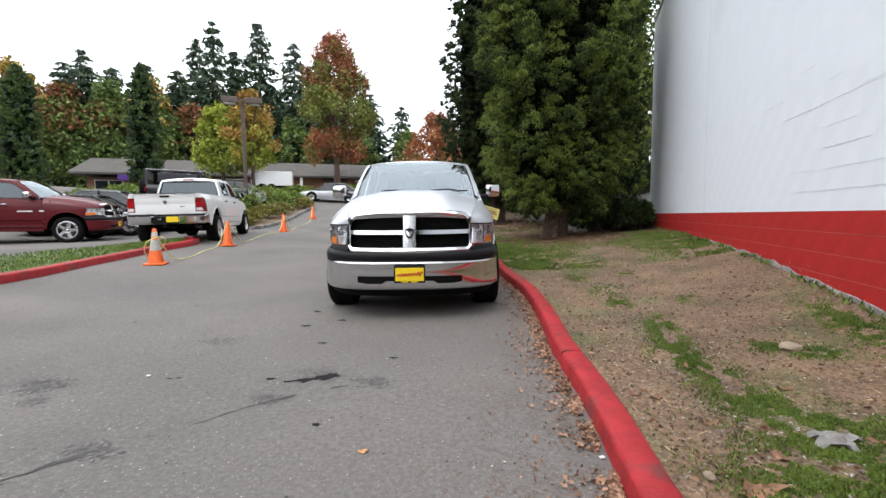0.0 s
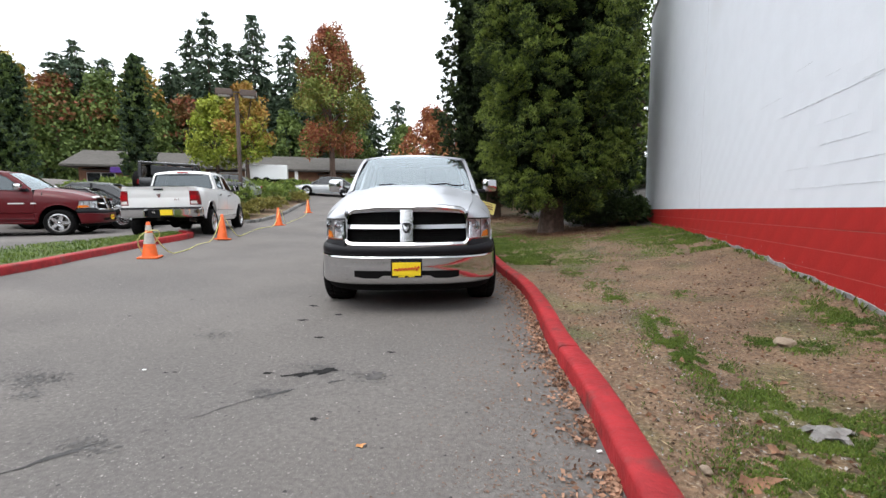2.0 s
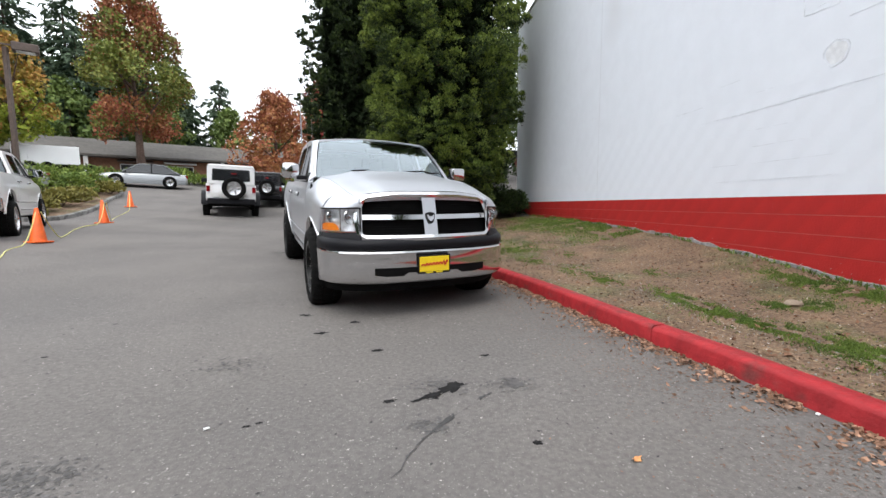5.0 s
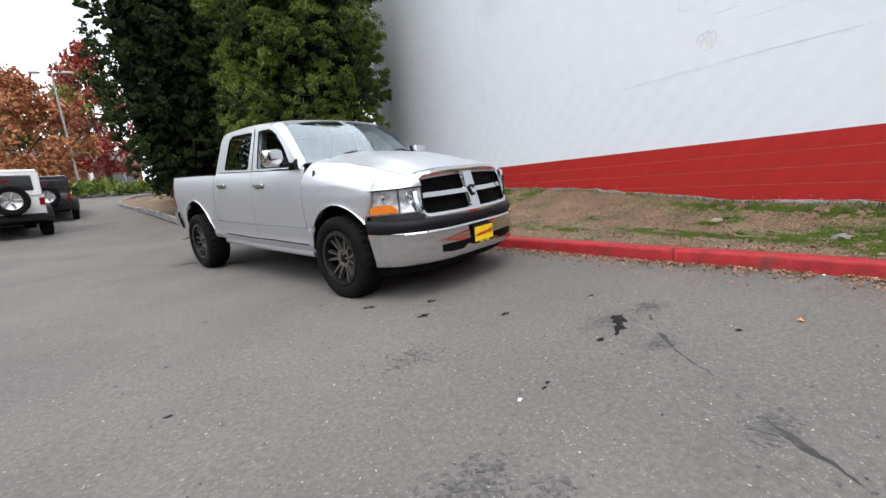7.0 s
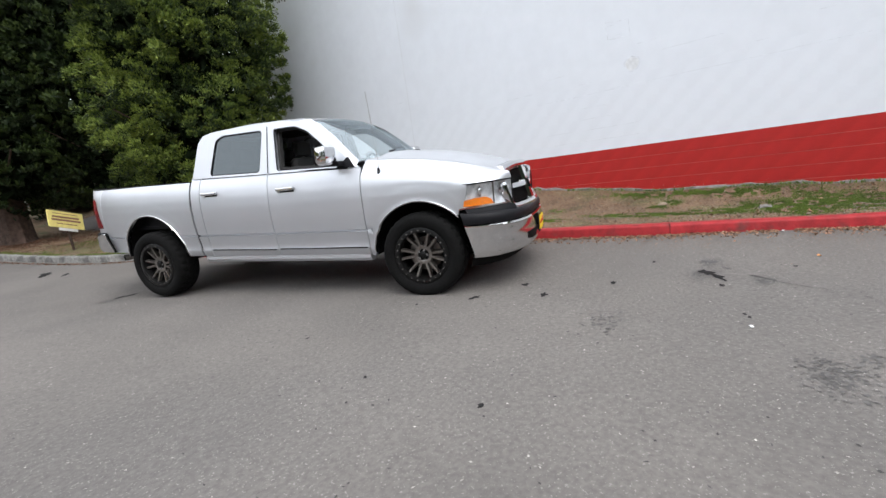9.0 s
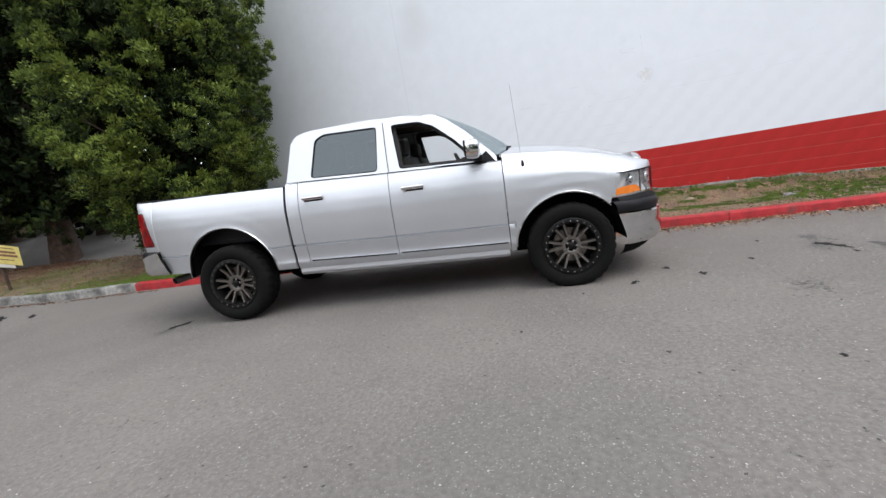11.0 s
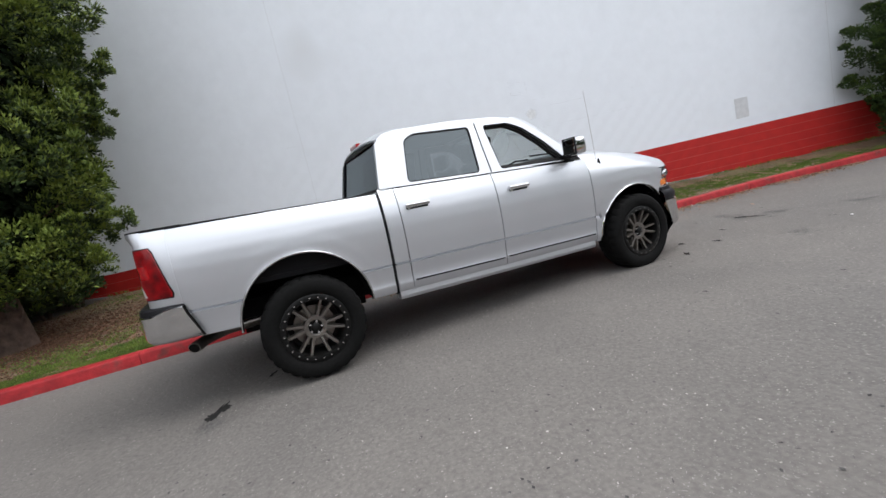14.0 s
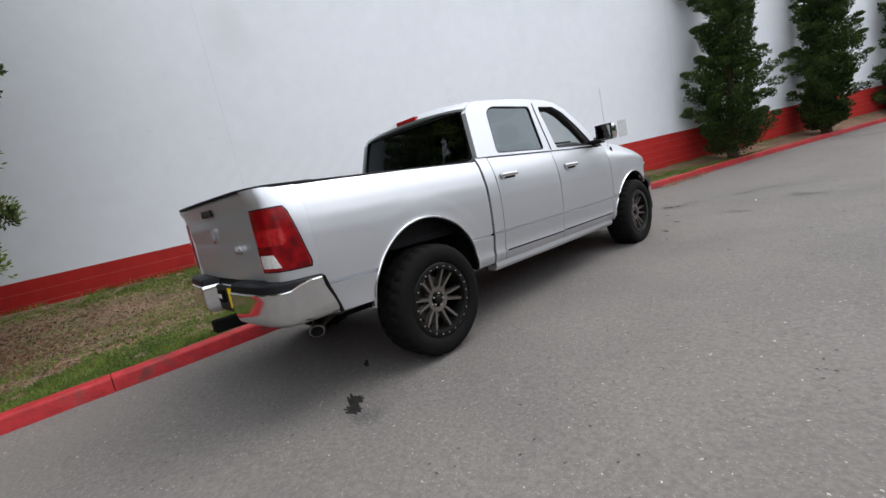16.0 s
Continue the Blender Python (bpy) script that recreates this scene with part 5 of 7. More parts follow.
def fir(x, y, z, height, radius, seed, label, leaf=0.6, mat=None):
    rng = np.random.default_rng(seed)
    x, y = site(x, y)
    t = thing("fir_tree", (x, y, z), label, "tree", group="far woodland")
    part("trunk", trunk_mesh([(0, 0, lerp(-0.5, height * 0.97, i / 6)) for i in range(7)], 0.012 * height + 0.08, 0.03, 7), BARK, t)
    pts, axes = [], []
    tiers = int(height * 1.7)
    for k in range(tiers):
        u = (k + rng.uniform(-0.4, 0.4)) / tiers
        h = height * (0.08 + 0.92 * u)
        r = radius * max(1 - u, 0.0) ** 0.62 * rng.uniform(0.6, 1.2) + 0.12
        for b in range(11):
            a = rng.uniform(0, 2 * math.pi)
            m = max(4, int(r * 4))
            s = rng.uniform(0.05, 1, m)[:, None] ** 0.8
            rr = r * rng.uniform(0.55, 1.1)
            d = np.array([math.cos(a), math.sin(a), 0])
            p = d * s * rr + np.array([0, 0, h]) + np.array([0, 0, -0.32]) * (s * rr) ** 1.1 + rng.normal(size=(m, 3)) * np.array([0.14, 0.14, 0.1])
            pts.append(p)
            axes.append(np.tile(d, (m, 1)) + np.array([0, 0, -0.6]) + 0.5 * rng.normal(size=(m, 3)))
    part("crown", leaf_mesh(np.concatenate(pts), np.concatenate(axes), leaf, leaf * 0.34, rng), mat or CONIFER, t, "drooping dark needles")
    return t


def broadleaf(x, y, z, height, radius, seed, label, mats, leaf=0.3, bare=0.22, count=5200, oval=1.25, name="maple_tree"):
    rng = np.random.default_rng(seed)
    x, y = site(x, y)
    t = thing(name, (x, y, z), label, "tree", group="car park trees")
    part("trunk", trunk_mesh([(0.1 * math.sin(i), 0.1 * math.cos(2 * i), lerp(-0.4, height * 0.75, i / 6)) for i in range(7)], 0.022 * height, 0.04, 8), BARK, t)
    for i in range(8):
        a = i * 2.4
        h0 = height * (bare + 0.05 * i)
        part("limb", trunk_mesh([(0, 0, h0), (0.35 * radius * math.cos(a), 0.35 * radius * math.sin(a), h0 + 0.12 * height), (0.75 * radius * math.cos(a), 0.75 * radius * math.sin(a), h0 + 0.26 * height)], 0.009 * height, 0.02, 6), BARK, t)
    lobes = 110
    sets = [([], []) for _ in mats]
    for i in range(lobes):
        u = rng.uniform(0.0, 1)
        rr = radius * math.sin(math.pi * (0.12 + 0.83 * u) ** 0.75) ** 0.8
        a = rng.uniform(0, 2 * math.pi)
        c = np.array([rr * math.cos(a) * rng.uniform(0.25, 0.95), rr * math.sin(a) * rng.uniform(0.25, 0.95), height * (bare + (1 - bare) * u * 0.95)])
        n = count // lobes
        d = ball_points(n, rng)
        size = radius * rng.uniform(0.14, 0.27)
        p = c + d * size * np.array([1, 1, oval * 0.8]) * rng.uniform(0.5, 1.1, (n, 1))
        which = np.clip((u * 1.1 + rng.normal() * 0.13 + rng.normal(size=n) * 0.1) * len(mats), 0, len(mats) - 1).astype(int)
        turn = rng.normal(size=(n, 3)) + np.array([0, 0, -0.3])
        for w in range(len(mats)):
            sets[w][0].append(p[which == w])
            sets[w][1].append(turn[which == w])
    for (p, ax), m in zip(sets, mats):
        if p:
            part("crown", leaf_mesh(np.concatenate(p), np.concatenate(ax), leaf, leaf * 0.7, rng), m, t)
    return t


def shrub(x, y, z, rx, ry, h, seed, label, mat, leaf=0.12, count=900, name="shrub", group="planter shrubs", clip=None):
    rng = np.random.default_rng(seed)
    x, y = site(x, y)
    t = thing(name, (x, y, z), label, "shrub", group=group)
    pts, axes = [], []
    for i in range(7):
        a, q = rng.uniform(0, 2 * math.pi), rng.uniform(0, 0.6)
        c = np.array([rx * q * math.cos(a), ry * q * math.sin(a), h * rng.uniform(0.25, 0.5)])
        d = ball_points(count // 7, rng)
        d[:, 2] = np.abs(d[:, 2]) - 0.25
        p = c + d * np.array([rx * 0.6, ry * 0.6, h * 0.62]) * rng.uniform(0.6, 1.08, (len(d), 1))
        keep = p[:, 2] > -0.02
        pts.append(p[keep])
        axes.append((d + np.array([0, 0, 0.4]) + 0.5 * rng.normal(size=d.shape))[keep])
    pts, axes = np.concatenate(pts), np.concatenate(axes)
    if clip is not None:
        keep = pts[:, 0] + x < clip
        pts, axes = pts[keep], axes[keep]
    part("leaves", leaf_mesh(pts, axes, leaf, leaf * 0.6, rng), mat, t)
    for i in range(4):
        a = i * 1.7
        part("stem", trunk_mesh([(0, 0, -0.05), (0.25 * rx * math.cos(a), 0.25 * ry * math.sin(a), h * 0.3), (0.5 * rx * math.cos(a), 0.5 * ry * math.sin(a), h * 0.6)], 0.025, 0.008, 5), BARK, t)
    return t


# leaf colour with the shade of a crown's inside painted in
SHADE_LEAF = material("shaded_foliage", (0.008, 0.014, 0.005), 0.9, vary=0.4, grain=6, bump=0.1, bump_scale=5, spec=0.1)

# tall cypresses on the lawn
evergreen(-0.95, 13.6, lawn_z(-0.95, 13.6), 10.8, 2.55, 11, "tall dense dark green cypress tree beside the white wall", branches=430, tufts=14, leaves=84, leaf=0.068, size=0.78, bare=0.95, inner=16000, shape=[(0, 0.60), (0.06, 0.78), (0.15, 0.90), (0.3, 0.96), (0.5, 1.02), (0.68, 1.0), (0.85, 0.82), (0.95, 0.4), (1, 0.06)])
evergreen(-4.15, 20.4, lawn_z(-4.15, 20.4), 14.5, 2.75, 12, "tall dark cypress tree behind the yellow board", branches=420, tufts=8, leaves=28, leaf=0.14, size=0.75, bare=1.3, rise=1.2, inner=24000, inner_leaf=0.42, mat=SHADED_CYPRESS, tips=SHADE_TIP)
evergreen(-1.4, 19.2, lawn_z(-1.4, 19.2), 14.0, 2.2, 13, "tall shaded cypress tree in the middle of the lawn", branches=300, tufts=7, leaves=18, leaf=0.19, size=0.7, bare=1.2, rise=1.0, inner=12000, mat=SHADED_CYPRESS, tips=SHADE_TIP)
evergreen(1.0, 22.0, lawn_z(1.0, 22.0), 11.0, 2.0, 14, "tall shaded cypress tree near the end of the wall", branches=180, tufts=7, leaves=14, leaf=0.24, size=0.7, bare=0.7, inner=9000)
evergreen(-1.6, 26.8, lawn_z(-1.6, 26.8), 13.0, 2.3, 15, "tall shaded cypress tree at the back of the lawn", branches=160, tufts=7, leaves=13, leaf=0.28, size=0.9, bare=0.5, inner=9000, inner_leaf=0.35)
evergreen(1.8, 28.5, lawn_z(1.8, 28.5), 11.0, 2.2, 16, "tall shaded cypress tree at the back of the lawn", branches=160, tufts=7, leaves=13, leaf=0.28, size=0.9, bare=0.5, inner=9000, inner_leaf=0.35)
# junipers against the wall, past the start of the walk
BOUGHS = [(0, 0.75), (0.06, 1.1), (0.2, 1.25), (0.3, 1.1), (0.37, 0.8), (0.44, 1.15), (0.52, 0.7), (0.62, 0.95), (0.74, 0.6), (0.88, 0.5), (1, 0.12)]


def juniper(x, y, z, height, radius, seed, label, boughs, leaves, leaf):
    """A ragged juniper: long boughs that turn up at the tip and carry flat clumps, with gaps between."""
    rng = np.random.default_rng(seed)
    t = thing("juniper_tree", (x, y, z), label, "tree", group="evergreens by the wall")
    part("trunk", trunk_mesh([(0.06 * math.sin(1.3 * i), 0.06 * math.cos(1.9 * i), lerp(-0.1, height * 0.92, i / 8)) for i in range(9)], 0.13, 0.02), BARK, t, "reddish brown trunk", True)
    mids, outs, sizes = [], [], []
    for k in range(boughs):
        u = ((k + rng.uniform()) / boughs) ** 1.1
        a = k * 2.39996 + rng.normal() * 0.25
        out = np.array([math.cos(a), math.sin(a), 0.0])
        reach = radius * along(BOUGHS, u) * rng.uniform(0.5, 1.22)
        h0 = 0.25 + u * (height - 0.35)
        rise = rng.uniform(0.05, 0.5)
        if k % 7 == 0:
            path = [tuple(out * reach * q + np.array([0, 0, h0 - 0.12 + rise * reach * q * q])) for q in (0.0, 0.4, 0.85)]
            if x + path[-1][0] < WALL_X - 0.1:
                part("limb", trunk_mesh(path, 0.04, 0.012, 6), BARK, t)
        for q in np.linspace(0.3, 1.0, 6):
            wide = (0.34 - 0.19 * q ** 3) * (0.75 + 0.4 * rng.uniform()) * (0.7 + 0.3 * radius)
            mids.append(out * reach * q + np.array([0.07 * rng.normal(), 0.07 * rng.normal(), h0 + rise * reach * q * q + 0.12 * q ** 4 + 0.04 * rng.normal()]))
            outs.append(out)
            sizes.append(wide)
    mids, outs, sizes = np.array(mids), np.array(outs), np.array(sizes)
    d = ball_points(len(mids) * leaves, rng).reshape(len(mids), leaves, 3)
    pts = mids[:, None] + d * sizes[:, None, None] * np.array([1.0, 1.0, 0.55]) * rng.uniform(0.55, 1.08, (len(mids), leaves, 1))
    axes = 0.8 * d + 0.7 * outs[:, None] + np.array([0, 0, 0.7]) + 0.3 * rng.normal(size=d.shape)
    # tops of the clumps get the paler colour, imitating light from above
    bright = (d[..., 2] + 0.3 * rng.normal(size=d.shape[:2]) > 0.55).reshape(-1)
    pts, axes = pts.reshape(-1, 3), axes.reshape(-1, 3)
    keep = (pts[:, 0] + x < WALL_X - 0.04) & (pts[:, 2] > 0.03)
    pts, axes, bright = pts[keep], axes[keep], bright[keep]
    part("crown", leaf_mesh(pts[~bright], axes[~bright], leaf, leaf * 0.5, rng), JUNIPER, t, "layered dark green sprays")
    part("young_sprays", leaf_mesh(pts[bright], axes[bright], leaf, leaf * 0.45, rng), JUNIPER_TIP, t, "paler tip sprays, lightened as if lit from above")
    return t


for i, (x, y, h, r) in enumerate(((1.15, -4.4, 7.6, 1.0), (1.25, -9.9, 7.0, 0.95), (1.3, -16.5, 6.6, 1.2), (1.3, -22.5, 6.6, 1.2))):
    juniper(x, y, lawn_z(x, y), h, r, 31 + i, "ragged green juniper tree against the white wall", (96, 88, 66, 56)[i], (230, 170, 70, 45)[i], (0.066, 0.082, 0.13, 0.16)[i])
# dark bushes by the wall's end and a tree past it
for i, (x, y, r, h) in enumerate(((0.15, 15.0, 0.8, 1.1), (0.9, 14.5, 0.75, 1.15), (1.5, 14.3, 0.6, 1.05), (0.5, 15.6, 0.9, 1.25), (1.35, 15.3, 0.75, 1.15), (-0.2, 16.4, 0.9, 1.3), (1.4, 16.6, 0.9, 1.35))):
    shrub(x, y, lawn_z(x, y) - 0.05, r, r * 0.8, h, 50 + i, "dark evergreen bush beside the end of the wall", CYPRESS, 0.10, 2600, "bush", "bushes by the wall", WALL_X - 0.06)
broadleaf(3.0, 27.0, lawn_z(2.0, 27.0), 13, 3.4, 61, "green leafy tree past the end of the wall", (GREEN, GREEN), 0.26, 0.2, 7000, name="leafy_tree")
broadleaf(7.5, 33.0, ground_z(6, 33), 12, 3.6, 62, "green leafy tree past the end of the wall", (GREEN, GREEN), 0.3, 0.2, 5000, name="leafy_tree")
for i, (x, y) in enumerate(((-4.6, 25.2), (-2.6, 25.4), (-0.6, 25.6), (1.4, 25.8), (3.2, 26.4))):
    shrub(x, y, lawn_z(min(x, 2.0), y) - 0.1, 1.4, 1.0, 2.4, 90 + i, "dark evergreen bush at the back of the tree lawn", CYPRESS, 0.17, 3600, "bush", "bushes at the back of the lawn")

# far woodland: firs, spruces and turning broadleaves behind the shops
FIRS = [(-58, 33, 18, 3.6), (-61, 38, 15, 3.6), (-52, 46, 22, 3.2), (-50.5, 49, 23, 3.0), (-48.5, 50, 20.5, 2.6), (-46.5, 53, 25, 4.4), (-43, 57, 22, 4.0), (-40, 60, 21, 4.2), (-64, 28, 16, 3.8),
        (-56, 42, 17, 3.8), (-30, 68, 15, 3.2), (-24, 72, 13, 3.4), (-66, 22, 17, 4), (-36, 66, 17, 4), (-10, 70, 16, 3.6), (-16, 74, 14, 3.6)]
fir_rng = random.Random(45)
for i in range(26):
    u = (i % 13) / 12
    FIRS.append((-76 + 40 * u + (4.5 if i > 12 else 0) + fir_rng.uniform(-1, 1), 30 + 37 * u - (8 if i > 12 else 0) + fir_rng.uniform(-1, 1), fir_rng.uniform(15, 18.5), 4))
BACK = Vector((-0.596, 0.803))


def behind_shops(x, y, line):
    k = max(0.0, line - BACK.dot((x, y)))
    return x + BACK.x * k, y + BACK.y * k


for i, (x, y, h, r) in enumerate(FIRS):
    x, y = behind_shops(x, y, 70 + (i % 3) * 2)
    fir(x, y, 4.5 + fall(x, y), h * 1.16, r * 1.75, 100 + i, "tall dark fir tree in the wood behind the shops", 0.85)
EDGE_TREES = [(-50, 27, 11, 3.4, 1), (-55, 35, 12, 3.6, 0), (-49, 36, 10.5, 3.2, 1), (-47, 33, 9, 2.6, 2), (-44, 47, 9, 4.0, 1), (-57, 26, 12, 3.6, 2), (-46, 20, 11, 3.4, 1), (-38, 56, 9, 4, 1), (-62, 18, 12, 4, 2), (-53, 40, 13, 4, 1), (-50, 44, 12, 4, 0), (-46, 50, 11, 4, 1), (-41, 54, 11, 4, 1), (-58, 31, 13, 4, 0), (-60, 22, 12, 4, 1), (-34, 60, 10, 4, 1), (-27, 64, 10, 4, 1), (-20, 66, 9, 4, 1)]
EDGE_TREES += [(-70 + 2.8 * i, 15 + 4.2 * i, 13.5 + 0.5 * (i % 4), 4.5, (2, 0, 1)[i % 3]) for i in range(7)]
for i, (x, y, h, r, kind) in enumerate(EDGE_TREES):
    x, y = behind_shops(x, y, 67)
    broadleaf(x, y, 4.3 + fall(x, y), h * 1.2, r * 1.1, 140 + i, ("tall tree turning red above green", "rounded green tree at the wood's edge", "tree with green and golden autumn leaves")[kind],
              ((GREEN, OLIVE, OLIVE, OLIVE, OLIVE, MAPLE_RED), (GREEN, OLIVE), (GREEN, OLIVE, OLIVE, OLIVE, OLIVE, OLIVE, GOLD))[kind], 0.50, 0.06, 4800, name="broadleaf_tree")
# unseen woods added on the other sides to block low sky and darken reflections
rng = np.random.default_rng(77)
pts, axes = [], []
for i in range(150):
    u = rng.uniform(0, 1)
    x, y = along([(0, -62), (0.45, -46), (0.7, -36), (1, 4)], u) + rng.normal() * 3, along([(0, 8), (0.45, -30), (0.7, -52), (1, -62)], u) + rng.normal() * 3
    h, r = rng.uniform(13, 20), rng.uniform(2.2, 3.6)
    v = rng.uniform(0, 1, 150)
    a = rng.uniform(0, 6.283, 150)
    rr = r * (1 - v) ** 0.7 * rng.uniform(0.5, 1.05, 150)
    pts.append(np.stack([x + rr * np.cos(a), y + rr * np.sin(a), ground_z(x, y) + 0.4 + v * h], 1))
    axes.append(np.stack([np.cos(a), np.sin(a), -0.4 + 0 * a], 1) + 0.4 * rng.normal(size=(150, 3)))
tagged(part("far_wood", leaf_mesh(np.concatenate(pts), np.concatenate(axes), 2.0, 1.0, rng), CONIFER), "unseen belt of conifer wood added to block low sky light", "woods", kind="stuff")
# columnar trees and maples round the car park
for i, (x, y, h, r) in enumerate(((-40.5, 30.5, 13, 1.6), (-43.5, 22.5, 10.5, 1.5))):
    evergreen(x, y, 4.2 + fall(x, y), h, r, 71 + i, "slim columnar dark green tree", branches=130, tufts=7, leaves=14, leaf=0.34, size=1.1, bare=0.8, rise=1.6, mat=CONIFER, tips=GREEN, name="columnar_tree", inner=3000, inner_leaf=0.5, group="car park trees")
broadleaf(-27.5, 43.5, ground_z(-20, 43.5) + 0.8, 17.4, 4.9, 81, "tall maple turning red from the top", (MAPLE_DEEP, MAPLE_LEAF, MAPLE_LEAF, MAPLE_LEAF, MAPLE_RED, MAPLE_DEEP), 0.30, 0.24, 26000, 1.6)
broadleaf(-13.2, 38.0, ground_z(-13, 38) - 0.4, 8.2, 3.8, 82, "orange-red maple with thin upper twigs", (MAPLE_ORANGE, MAPLE_ORANGE, MAPLE_ORANGE, MAPLE_DEEP), 0.26, 0.14, 11000, 1.0)
broadleaf(-10.4, 46.0, ground_z(-10.4, 46) - 0.4, 12.0, 3.4, 83, "crimson maple with some green leaves by the road", (CRIMSON, CRIMSON, MAPLE_LEAF, CRIMSON), 0.3, 0.16, 9000, 1.3)
broadleaf(-29.0, 28.5, ground_z(-20, 28.5) + 0.3, 7.9, 2.7, 84, "lime-yellow young tree by the car park", (LIME, LIME, LIME), 0.24, 0.3, 9000, 1.1)
broadleaf(-26.4, 29.0, ground_z(-20, 29.0) + 0.3, 8.8, 2.5, 85, "golden orange young tree by the car park", (LIME, GOLD, GOLD), 0.24, 0.3, 9000, 1.2)

# ---- shops ----
shops = thing("shop_row", (*site(-33.5, 45), 4.75 + fall(-33.5, 45), 0, 0, 36.2), "long low shop row with a grey roof and dark windows", "building")
part("wall", box(52, 8, 3.0, (4, 4, 1.5)), BRICK_TAN, shops)
rv = [(-23, -1.6, 2.9), (31, -1.6, 2.9), (31, 4, 5.0), (-23, 4, 5.0), (31, 9.6, 2.9), (-23, 9.6, 2.9), (-23, -1.6, 2.7), (31, -1.6, 2.7), (31, 9.6, 2.7), (-23, 9.6, 2.7)]
part("roof", (rv, [], [(0, 1, 2, 3), (3, 2, 4, 5), (6, 7, 1, 0), (7, 8, 4, 2, 1), (9, 6, 0, 3, 5), (9, 8, 7, 6)]), ROOF_GREY, shops, "grey shingle roof")
for i in range(13):
    x = -20 + i * 4.0
    if i % 3 == 2:
        part("pillar", box(0.35, 0.35, 2.8, (x, -1.2, 1.4)), TRIM_WHITE, shops)
        continue
    win = part("window", box(2.6, 0.12, 1.7, (x, -0.02, 1.35), 0.02), TRIM_WHITE, shops)
    for dx in (-0.64, 0.64):
        part("pane", box(1.16, 0.05, 1.5, (x + dx, -0.085, 1.35)), DARK_GLASS, win)
    part("awning", box(3.0, 0.7, 0.14, (x, -0.4, 2.45), turn=pose(0, 0, 0, 14)), TRIM_WHITE if i % 2 else POST_BROWN, shops)
part("shop_sign", box(3.2, 0.15, 0.6, (-17, -1.66, 2.35), 0.03), PURPLE, shops, "purple shop fascia")

trailer = thing("box_trailer", (*site(-25.8, 31.0), ground_z(-25.8, 31) - 0.05, 0, 0, 34), "white box trailer parked among shrubs", "trailer")
part("box", box(3.3, 1.9, 1.2, (-0.2, 0, 1.15), 0.04), WHITE_PAINT, trailer)
for x in (-1.0, -0.2):
    part("wheel", cyl(0.35, 0.22, (x, -1.05, 0.35), "y"), RUBBER, trailer)
part("tow_frame", box(4.0, 1.4, 0.16, (0.2, 0, 0.5)), DARK, trailer)

# ---- street lamp ----
lx, ly = site(-18.6, 19.8)
lamp_post = thing("street_lamp", (lx, ly, ground_z(lx, ly)), "brown car park lamp post with two box heads", "street lamp")
part("pole", box(0.16, 0.16, 6.2, (0, 0, 3.1), 0.02), POST_BROWN, lamp_post)
part("base", cyl(0.28, 0.5, (0, 0, 0.25), r2=0.24), GREY_KERB, lamp_post)
for dx in (-0.62, 0.62):
    head = part("lamp_head", box(0.85, 0.5, 0.34, (dx * 0.82, dx * 0.58, 6.25), 0.04, turn=pose(0, 0, 0, 0, 0, 35)), POST_BROWN, lamp_post)
    part("diffuser", box(0.6, 0.36, 0.03, (dx * 0.82, dx * 0.58, 6.07), turn=pose(0, 0, 0, 0, 0, 35)), WHITE_LENS, head)
part("arm", box(1.3, 0.07, 0.07, (0, 0, 6.3), turn=pose(0, 0, 0, 0, 0, 35)), POST_BROWN, lamp_post)

px, py = site(-10.6, 36.0)
light_pole = thing("light_pole", (px, py, ground_z(px, py) - 0.1), "slim grey light pole with two small lamp heads by the road", "street lamp")
part("pole", cyl(0.07, 7.8, (0, 0, 3.9), r2=0.045, seg=12), GALVANISED, light_pole)
part("arm", box(1.3, 0.05, 0.05, (0, 0, 7.75)), GALVANISED, light_pole)
for dx in (-0.8, 0.8):
    part("lamp_head", box(0.55, 0.26, 0.12, (dx, 0, 7.77), 0.03), GALVANISED, light_pole)

# ---- islands on the far side of the road ----
STRIP = [(-5.6, -14), (-6.2, -6), (-6.9, 0), (-7.95, 3.6), (-8.75, 5.3), (-9.6, 7.2), (-10.05, 8.5), (-10.35, 9.1), (-10.75, 9.0), (-10.9, 8.2), (-10.6, 6.6), (-10.0, 4.5), (-9.2, 1.5), (-8.6, -3), (-8.0, -14)]
PLANTER = [(-15.2, 14.2), (-13.9, 14.9), (-13.85, 16.0), (-14.7, 18.6), (-15.9, 21.2), (-16.9, 23.7), (-18.6, 25.6), (-21.5, 25.0), (-22.2, 21.5), (-20.0, 17.5), (-17.5, 15.0), (-15.2, 14.2)]


